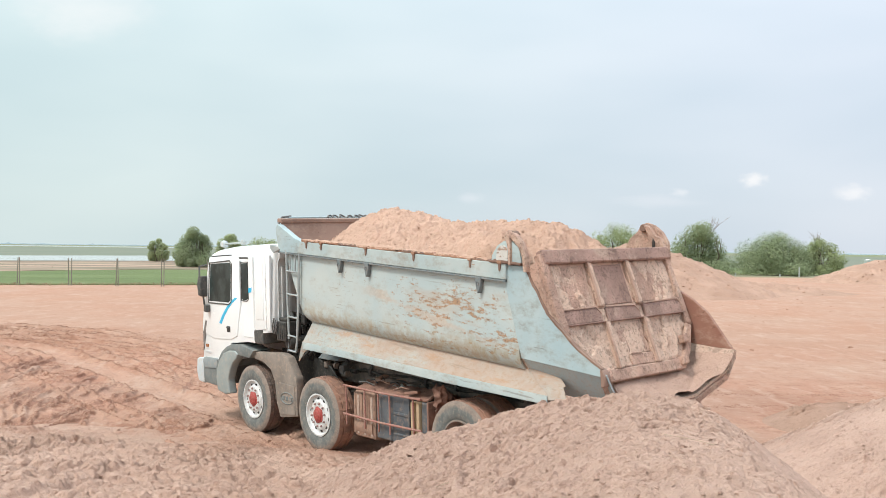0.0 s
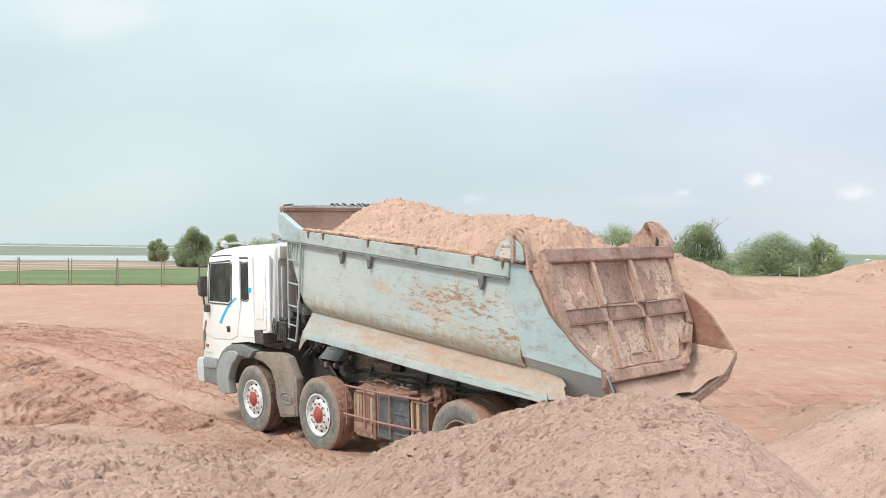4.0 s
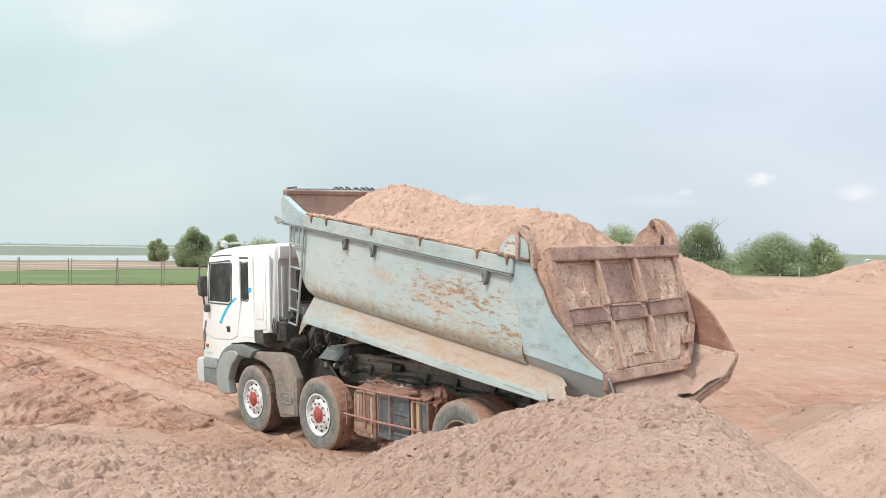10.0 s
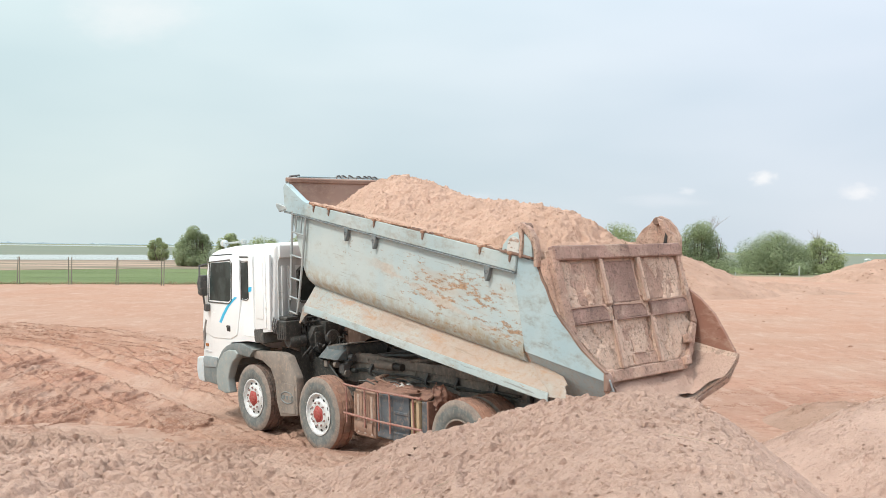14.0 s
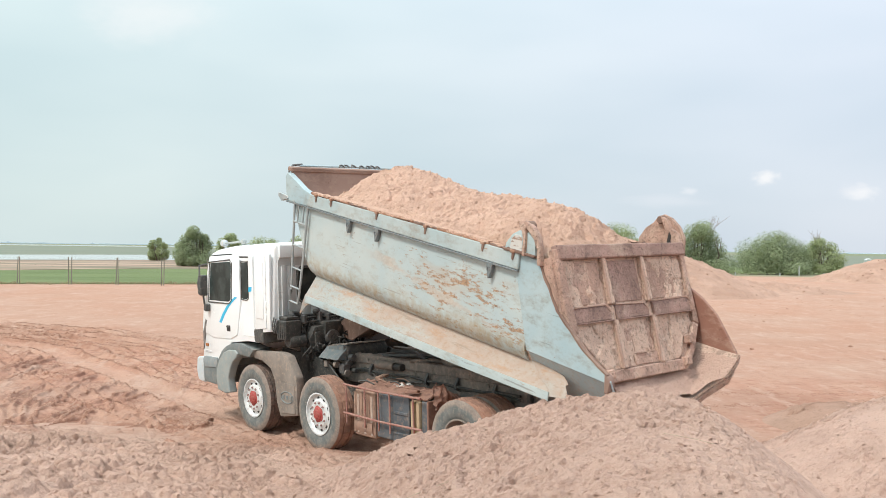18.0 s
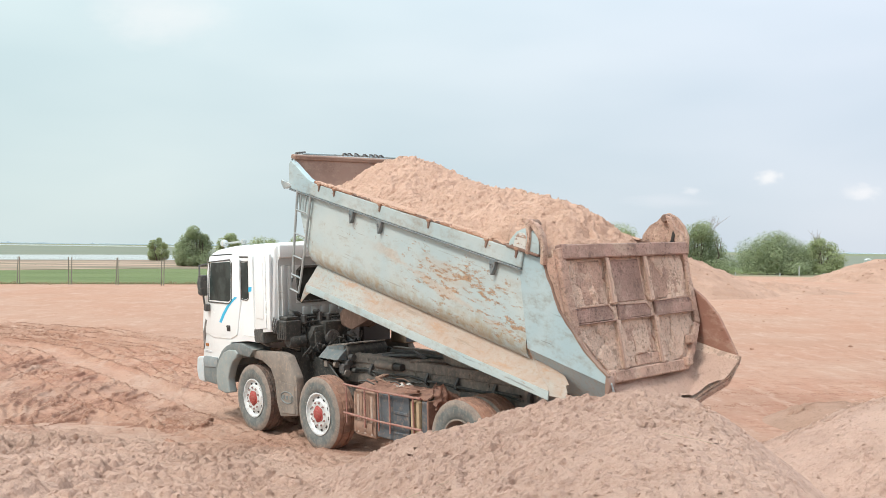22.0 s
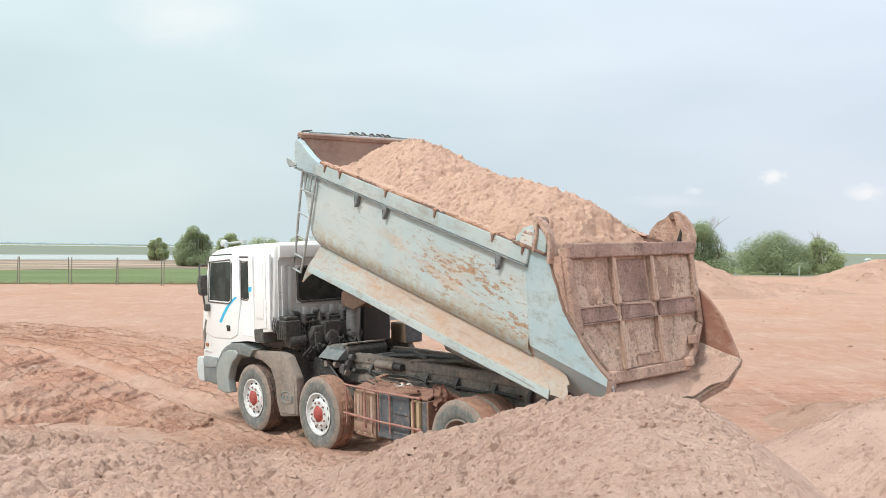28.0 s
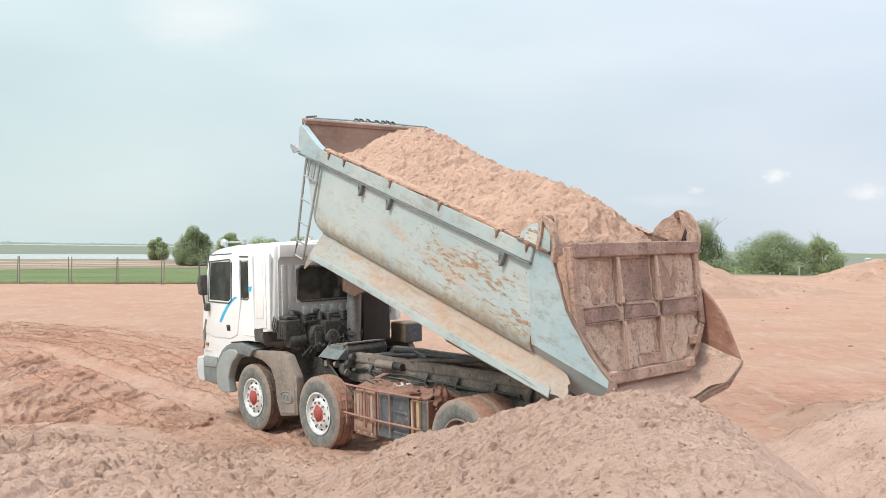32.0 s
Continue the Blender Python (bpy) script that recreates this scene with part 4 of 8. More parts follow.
def heap(name, fn, x0, x1, y0, y1, d, mat, label, seed, clod=0.05, group="soil heaps", amp=1.0, fine=None, calm=None, cobble=(0.0, 0.1)):
    """fine: the stretch of y with small facets; the rest is coarser. calm: from this x to that the crust gives way to fine slid soil. cobble: how far packed clods stand out, and their size."""
    f0, f1 = fine or (y0, y1)
    xs = np.arange(x0, x1 + d, d)
    ys = np.concatenate([np.arange(y0, f0 - 0.01, 0.05), np.arange(f0, f1, d), np.arange(f1, y1 + 0.05, 0.05)]) if fine else np.arange(y0, y1 + d, d)
    X, Y = np.meshgrid(xs, ys)
    wx, wy = X + 0.12 * vnoise(X * 2, Y * 2, seed), Y + 0.12 * vnoise(X * 2, Y * 2, seed + 1)
    base = fn(X, Y)
    on = step(base, 0.0, 0.25)
    s = 0.05 / clod
    c = clod / 0.05
    patch = step(vnoise(X * 0.7, Y * 0.7, seed + 6) + 0.35 * vnoise(X * 2.3, Y * 2.3, seed + 7), -0.16, 0.16)
    if calm:
        patch = patch * (1 - 0.85 * step(X + 0.5 * vnoise(X * 1.5, Y * 1.5, seed + 30), *calm))
    # crusty ledges, finer crumb ridges, and a few bedded clods
    crust = (0.12 + 0.88 * patch) * 0.95 * ridged(wx * 2.3 * s, wy * 4.2 * s, 4, 0.6, seed + 3)
    crumb = (0.15 + 0.85 * patch) * (0.38 * ridged(wx * 8 * s, wy * 13 * s, 3, 0.68, seed + 13) + 0.62 * fbm(X * 16 * s, Y * 19 * s, 3, 0.75, seed + 4))
    rough = clod * (1.6 * fbm(X * 1.3, Y * 1.3, 3, 0.5, seed + 2) + amp * (crust + crumb))
    bits = (0.1 + 0.5 * patch) * 0.35 * lumps(X, Y, 0.13 * c, seed + 8, 0.25) + 0.12 * lumps(X, Y, 0.06 * c, seed + 10, 0.5)
    if cobble[0]:
        packed = 0.35 + 0.65 * step(vnoise(X * 1.3, Y * 1.3, seed + 41) + 0.4 * vnoise(X * 4, Y * 4, seed + 42), -0.25, 0.1)
        if calm:
            packed = packed * (1 - 0.8 * step(X + 0.5 * vnoise(X * 1.5, Y * 1.5, seed + 30), *calm))
        bits = bits + cobble[0] / min(amp, 2.0) * packed * (lumps(X + 0.03 * vnoise(X * 9, Y * 9, seed + 43), 1.5 * Y, cobble[1], seed + 44, 0.85) + 0.5 * lumps(X, 1.4 * Y, 0.5 * cobble[1], seed + 45, 0.8))
    Z = base + on * (rough + min(amp, 2.0) * bits)
    # the crust overhangs a little where it broke away
    lean = on * np.clip(amp * clod * (crust + 0.65 * crumb) + 0.6 * bits, -0.02, 0.14) * 0.8
    ob = new(name, grid_mesh(name, X + 0.35 * lean, Y - lean, Z, mat, keep=Z > -0.04))
    HEAP_TOPS[seed] = (xs, ys, Z)
    return tagged(ob, label, "soil heap", group)


def curve(v, knots):
    return np.interp(v, [k[0] for k in knots], [k[1] for k in knots])


CREST = [(-3.6, -0.3), (-2.5, 0.30), (-1.02, 1.03), (-0.35, 1.40), (0.5, 1.60), (1.0, 1.74), (1.4, 1.80), (1.75, 1.775), (2.05, 1.70), (2.72, 1.21), (3.5, 0.62), (4.5, -0.1), (5.0, -0.3)]


def near_heap(x, y):
    h = sum(curve(x + o, CREST) for o in (-0.12, 0, 0.12)) / 3
    back = np.clip(y - 7.0, 0, 9) * 0.66
    front = np.clip(7.0 - y, 0, 9)
    return h - back - 0.05 * front - 0.055 * front ** 2


def right_heap(x, y):
    d = np.hypot((x - 5.3) / 1.15, y - 9.0)
    return 1.62 - 0.60 * np.sqrt(np.clip(d - 0.45, 0, 9) ** 2 + 0.10)


def back_heap(x, y):
    d = np.hypot(x - 6.75, y - 15.2)
    return 0.52 - 0.45 * np.sqrt(np.clip(d - 0.2, 0, 9) ** 2 + 0.15)


def left_heap(x, y):
    d = np.hypot((x + 4.9) / 1.55, (y - 8.6) / (1.15 + 0.13 * step(-x, 3.4, 5.0)))
    z = 0.56 - 0.135 * np.sqrt(np.clip(d - 0.3, 0, 9) ** 2 + 0.3) + 0.10 * fbm(x * 0.5, y * 0.5, 3, 0.5, 75)
    e, s = along(x + 0.16 * vnoise(x * 2.5, y * 2.5, 77) + 0.05 * vnoise(x * 7, y * 7, 79), y + 0.16 * vnoise(x * 2.5, y * 2.5, 78), SCARP)
    # a broken ledge with its low side to the east
    return z + 0.04 * np.tanh(e * s / 0.02) * np.exp(-(e / 0.22) ** 2) * step(y, 7.6, 8.4) * step(-y, -10.9, -10.3)


SCARP = [(-4.15, 7.8), (-3.85, 8.8), (-3.75, 9.6), (-3.5, 10.4), (-3.1, 10.8)]


def far_heap_a(x, y):
    d = np.hypot(x - 13.7, y - 64.0)
    return 3.65 - 0.40 * np.sqrt(np.clip(d - 0.5, 0, 40) ** 2 + 0.5)


def far_heap_b(x, y):
    d = np.hypot((x - 45.5) / 1.3, y - 92.0)
    return 2.6 - 0.42 * np.sqrt(np.clip(d - 0.4, 0, 40) ** 2 + 0.4)


def far_heap_c(x, y):
    d = np.hypot((x - 20.5) / 1.9, y - 66.0)
    return 0.85 - 0.18 * np.sqrt(np.clip(d - 0.4, 0, 40) ** 2 + 0.3)


heap("soil_mound", near_heap, -3.7, 5.0, 1.2, 10.2, 0.0135, M_HEAP, "long heap of cloddy grey-beige spoil tipped beside the truck", 100, 0.034, amp=1.1, fine=(5.2, 8.3), calm=(1.7, 2.5), cobble=(0.42, 0.085))
heap("soil_mound", right_heap, 2.2, 9.0, 5.6, 12.2, 0.021, M_SPREAD, "rounded heap of fine grey-beige spoil on the yard", 200, 0.04, amp=1.3, cobble=(0.3, 0.09))
heap("soil_mound", left_heap, -10.6, 0.8, 5.4, 15.2, 0.021, M_THINSPREAD, "low spread heap of broken grey-brown soil clods", 300, 0.036, amp=2.4, fine=(8.2, 14.8), cobble=(1.05, 0.12))
heap("soil_mound", back_heap, 3.4, 9.6, 12.2, 18.0, 0.03, M_DAMPMOUND, "small mound of damp soil behind the rounded heap", 350, 0.05, amp=1.6)
heap("soil_mound", far_heap_a, 0.5, 24, 54, 74, 0.16, M_FARHEAP, "tall distant heap of orange-beige soil", 400, 0.13)
heap("soil_mound", far_heap_b, 36, 56, 84, 101, 0.16, M_FARHEAP, "distant heap of orange-beige soil at the yard's edge", 500, 0.13)
heap("soil_mound", far_heap_c, 12, 30, 61, 71, 0.16, M_FARHEAP, "low distant ridge of crumbled orange-beige soil", 600, 0.13)

# ---- dump truck ----
TRUCK_POSE = Matrix(((0.7529, -0.6574, -0.0314, -2.0399), (0.6572, 0.7535, -0.0153, 15.0752), (0.0337, -0.0091, 0.9994, 0.0125), (0, 0, 0, 1)))
HINGE = Vector((0.0, -6.57, 1.218))
truck = new("dump_truck")
truck.matrix_basis = TRUCK_POSE
tagged(truck, "white-cabbed four-axle dump truck with rusty pale blue bed, tipping its load", "dump truck")


# wheels
TYRE_PROFILE = [(-0.130, 0.300), (-0.150, 0.335), (-0.158, 0.400), (-0.155, 0.460), (-0.146, 0.500), (-0.130, 0.524), (-0.118, 0.532), (-0.075, 0.536),
                (-0.072, 0.520), (-0.055, 0.520), (-0.052, 0.538), (-0.010, 0.539)]


def wheel_meshes():
    prof = TYRE_PROFILE + [(0.010, 0.539)] + [(-x, r) for x, r in TYRE_PROFILE[::-1]][1:]
    side = Kit().lathe(TYRE_PROFILE[:6], 60).lathe([(-x, r) for x, r in TYRE_PROFILE[:6]][::-1], 60)
    tread = Kit().lathe([(-0.131, 0.523)] + prof[5:-5] + [(0.131, 0.523)], 60, None, lambda i, j: -0.014 if (2 <= i <= len(prof) - 11 and j % 2 == 0) else 0.0)
    front = Kit().lathe([(-0.130, 0.300), (-0.150, 0.306), (-0.152, 0.286), (-0.118, 0.278), (-0.100, 0.252), (-0.112, 0.225), (-0.138, 0.190), (-0.142, 0.120), (-0.135, 0.02)], 40)
    front.lathe([(0.0, 0.27), (0.120, 0.285), (0.150, 0.306), (0.13, 0.302)], 40)
    rear = Kit().lathe([(-0.130, 0.300), (-0.150, 0.306), (-0.152, 0.286), (-0.110, 0.276), (0.02, 0.262), (0.06, 0.23), (0.075, 0.19), (0.075, 0.02)], 40)
    rear.lathe([(0.08, 0.27), (0.120, 0.285), (0.150, 0.306), (0.13, 0.302)], 40)
    hub = Kit().lathe([(-0.125, 0.128), (-0.146, 0.124), (-0.152, 0.098), (-0.166, 0.090), (-0.172, 0.062), (-0.180, 0.052), (-0.182, 0.001)], 20, None, lambda i, j: -0.014 if (i < 2 and j % 4 < 2) else 0.0)
    hub_r = Kit().lathe([(0.075, 0.150), (-0.060, 0.145), (-0.10, 0.125), (-0.115, 0.09), (-0.118, 0.001)], 24)
    nut = Kit().lathe([(-0.136, 0.017), (-0.160, 0.015), (-0.166, 0.008), (-0.166, 0.001)], 6)
    hole = Kit().lathe([(-0.004, 0.026), (-0.012, 0.024), (-0.012, 0.001)], 14)
    return {"side": side.mesh("tyre", M_TYRE), "tread": tread.mesh("tread", M_TREAD), "tread_dark": tread.mesh("tread", M_TREADDARK), "front": front.mesh("wheel", M_RIM), "rear": rear.mesh("wheel", M_MUDGUARD),
            "hub": hub.mesh("hub", M_HUB), "hub_r": hub_r.mesh("hub", M_HUB), "nut": nut.mesh("wheel_nut", M_NUT), "hole": hole.mesh("rim_hole", M_HOLE)}


WM = wheel_meshes()


def wheel(x, y, z, kind, flip, spin):
    w = new("wheel", WM[kind])
    w.parent = truck
    w.matrix_basis = pose(x, y, z, 0, 0, 180 if flip else 0) @ pose(0, 0, 0, spin, 0, 0)
    tagged(w, "dull silver rim on a muddy tyre" if kind == "front" else "deep-dished dark grey-brown rim on a muddy tyre")

    def sub(name, key, m=None):
        o = new(name, WM[key])
        o.parent = w
        if m:
            o.matrix_basis = m
        return o
    sub("tyre", "side")
    tagged(sub("tread", "tread_dark" if y == 0.0 else "tread"), "dark muddy tyre tread" if y == 0.0 else "soil-caked tyre tread")
    tagged(sub("hub", "hub" if kind == "front" else "hub_r"), "red painted hub")
    if kind == "front":
        for i in range(10):
            a = 2 * math.pi * i / 10
            sub("wheel_nut", "nut", Matrix.Translation((0, 0.165 * math.cos(a), 0.165 * math.sin(a))))
            b = a + math.pi / 10
            sub("rim_hole", "hole", Matrix.Translation((-0.106, 0.222 * math.cos(b), 0.222 * math.sin(b))))
    return w


FRONT_AXLES, REAR_AXLES = (0.0, -1.85), (-4.85, -6.17)
for i, y in enumerate(FRONT_AXLES):
    wheel(-1.062, y, 0.525, "front", False, 11 + 17 * i)
    wheel(1.062, y, 0.525, "front", True, 5 + 23 * i)
for i, y in enumerate(REAR_AXLES):
    for s in (-1, 1):
        wheel(s * 1.06, y, 0.575, "rear", s > 0, 9 * i)
        wheel(s * 0.735, y, 0.575, "rear", s < 0, 4)

# chassis
for s in (-1, 1):
    k = Kit()
    x0, x1 = (-0.47, -0.40) if s < 0 else (0.40, 0.47)
    k.box(x0 if s < 0 else x1 - 0.012, x0 + 0.012 if s < 0 else x1, -6.55, 1.35, 0.90, 1.17)
    k.box(x0, x1, -6.55, 1.35, 1.17, 1.185).box(x0, x1, -6.55, 1.35, 0.885, 0.90)
    k.part("chassis_rail", M_CHASSIS, truck, "oily dark steel frame rail", 0.004)
    k = Kit()
    k.box(s * 0.435 - 0.045, s * 0.435 + 0.045, -6.40, -1.55, 1.189, 1.315)
    k.part("subframe_rail", M_CHASSIS, truck, "dusty dark subframe beam", 0.008)
for y in (-1.2, -2.35, -3.3, -4.2, -5.4, -6.7):
    Kit().box(-0.42, 0.42, y - 0.05, y + 0.05, 0.98, 1.10).part("cross_member", M_CHASSIS, truck, "", 0.006)
for y in (-2.0, -3.0, -4.4):
    Kit().box(-0.40, 0.40, y - 0.04, y + 0.04, 1.20, 1.30).part("cross_member", M_CHASSIS, truck, "", 0.006)
for y, z in ((0.0, 0.525), (-1.85, 0.525), (-4.85, 0.575), (-6.17, 0.575)):
    k = Kit().tube([(-0.95, y, z), (-0.5, y, z - 0.04), (0.5, y, z - 0.04), (0.95, y, z)], 0.085, 12)
    if y < -3:
        k.lathe([(-0.26, 0.05), (-0.2, 0.20), (0, 0.24), (0.2, 0.20), (0.26, 0.05)], 20, pose(0, y, z))
    k.part("axle", M_CHASSIS, truck, "dark steel axle beam")
for y in (0.0, -1.85, -5.5):
    for s in (-1, 1):
        k = Kit()
        for i in range(6):
            L = 0.75 - 0.09 * i
            k.box(s * 0.47 + (-0.04 if s < 0 else -0.04), s * 0.47 + 0.04, y - L, y + L, 0.80 - 0.02 * i - 0.018, 0.80 - 0.02 * i)
        k.part("leaf_spring", M_CHASSIS, truck, "", 0.003)
# air and brake lines along the frame rail
rng = random.Random(4)
for i in range(2):
    pts, y = [], -1.0
    zz = 1.06 + 0.035 * i
    while y > -5.4:
        pts.append((-0.50 - 0.02 * (i % 3) + rng.uniform(-0.02, 0.02), y, zz + rng.uniform(-0.03, 0.03)))
        y -= 0.35
    Kit().tube(pts, 0.014 + 0.005 * (i % 2), 6).part("brake_line", M_DARK, truck)
Kit().tube([(-0.53, -2.38, 1.22), (-0.53, -2.78, 1.22)], 0.062, 14).part("air_tank", M_MUDGUARD, truck, "dusty brown cylindrical air tank")
Kit().tube([(-0.53, -2.79, 1.22), (-0.53, -2.95, 1.22)], 0.05, 14).part("valve_body", M_GREASE, truck)
Kit().tube([(-0.3, -2.2, 1.30), (-0.1, -2.9, 1.34), (0.1, -3.6, 1.33), (0.25, -4.3, 1.30)], 0.03, 8).part("hydraulic_hose", M_PIPEDARK, truck)
Kit().tube([(0.1, -1.9, 1.30), (-0.05, -2.6, 1.36), (-0.3, -3.2, 1.33)], 0.03, 8).part("hydraulic_hose", M_PIPEDARK, truck)
for y in (-2.2, -3.45, -4.05, -4.75, -5.35):
    Kit().prism([(-0.49, 1.02), (-0.55, 1.05), (-0.55, 1.12), (-0.49, 1.20)], y - 0.025, y + 0.025, "y").part("frame_bracket", M_PIPEDARK, truck, "", 0.004)

# side boxes with guard rails, between second and third axles
SX = -1.16
Kit().box(SX, -0.62, -3.13, -2.68, 0.36, 0.98).part("toolbox", M_MUDBOX, truck, "soil-caked steel toolbox", 0.02)
Kit().tube([(-1.02, -2.72, 0.50), (-1.02, -3.10, 0.50)], 0.17, 18).part("air_reservoir", M_MUDBOX, truck, "soil-caked cylindrical reservoir")
Kit().box(SX, -0.62, -3.50, -3.17, 0.40, 1.00).part("battery_box", M_TANK, truck, "dark blue-grey battery box", 0.02)
k = Kit().box(SX, -0.62, -3.86, -3.52, 0.40, 1.01)
k.box(SX - 0.012, SX, -3.84, -3.54, 0.76, 0.80).box(SX - 0.012, SX, -3.84, -3.54, 0.50, 0.53)
k.part("fuel_tank", M_TANK, truck, "dark blue-grey fuel tank", 0.015)
for y in (-3.93, -4.03):
    Kit().box(SX - 0.01, -0.70, y - 0.035, y + 0.03, 0.42, 0.97).part("tank_strap", M_YELLOW, truck, "ochre strap", 0.006)
Kit().box(SX + 0.02, -0.62, -4.20, -4.08, 0.42, 0.98).part("side_box", M_TANK, truck, "", 0.012)
for z in (1.03, 0.64):
    Kit().tube([(SX - 0.05, -2.50, z), (SX - 0.055, -3.3, z - 0.012), (SX - 0.05, -4.16, z)], 0.015, 8).part("guard_rail", M_REDRAIL, truck, "faded red guard rail")
for y in (-2.56, -2.98, -3.28, -3.52, -4.0):
    Kit().tube([(SX - 0.05, y, 1.03), (SX - 0.05, y - 0.01, 0.64), (SX - 0.045, y, 0.50)], 0.012, 8).part("guard_post", M_REDRAIL, truck, "faded red guard post")
rows = []
rng = np.random.default_rng(3)
for iy in range(26):
    y = -2.7 - iy * 0.06
    row = []
    for ix in range(9):
        x = -1.15 + ix * 0.065
        row.append((x + 0.02 * rng.random(), y + 0.02 * rng.random(), 0.99 + 0.08 * math.sin(math.pi * ix / 8) * (0.3 + 0.9 * rng.random()) + 0.035 * rng.random()))
    rows.append(row)
Kit().strip(rows).part("caked_soil", M_PACKED, truck, "brown soil lying on the side boxes", 0, 0.02)
# soil packed up before the rear wheels, over a torn flap
U, V = np.meshgrid(np.linspace(0, 1, 40), np.linspace(0, 1, 44))
XM = -1.19 + 0.60 * U
YM = -4.14 - 0.26 * V - 0.13 * np.sin(math.pi * V) - 0.13 * fbm(U * 6, V * 6, 5, 0.65, 811)
ZM = 0.40 + (0.84 - 0.30 * U) * V + 0.10 * V * fbm(U * 5, V * 3, 5, 0.65, 812)
o = new("packed_soil", grid_mesh("packed_soil", XM, YM, ZM, M_PACKED))
o.parent = truck
tagged(o, "red-brown soil packed against the torn flap")
Kit().box(-1.17, -0.62, -4.245, -4.215, 0.40, 1.0).part("mud_flap", M_PACKED, truck, "soil-red mud flap", 0.006)
rows = [[(-0.98 + 0.04 * i + 0.015 * math.sin(3 * j), -3.30 - 0.035 * j, 1.075 + 0.025 * math.sin(2.1 * i + 1.3 * j)) for i in range(6)] for j in range(7)]
Kit().strip(rows).part("rag", M_RAG, truck, "crumpled dirty white rag", 0, 0.006)
for y0 in REAR_AXLES:
    for s in (1,):
        prof = [(y0 + 0.66 * math.cos(a), 0.575 + 0.66 * math.sin(a)) for a in [math.pi * (0.16 + 0.68 * i / 14) for i in range(15)]]
        Kit().strip([[(s * 0.60, a, b) for a, b in prof], [(s * 1.02, a, b) for a, b in prof]]).part("rear_mudguard", M_TREAD, truck, "soil-caked curved rear mudguard", 0, 0.012)

# ---- cab ----
CAB_SIDE = [(1.70, 1.02), (1.715, 1.55), (1.66, 1.95), (1.50, 2.62), (1.38, 2.80), (1.18, 2.875), (0.70, 2.925), (-0.30, 2.965), (-0.66, 2.97), (-0.69, 2.93),
            (-0.69, 1.62), (-0.30, 1.58), (-0.26, 1.42), (0.08, 1.42), (0.62, 1.36), (0.96, 1.10), (1.05, 1.02)]


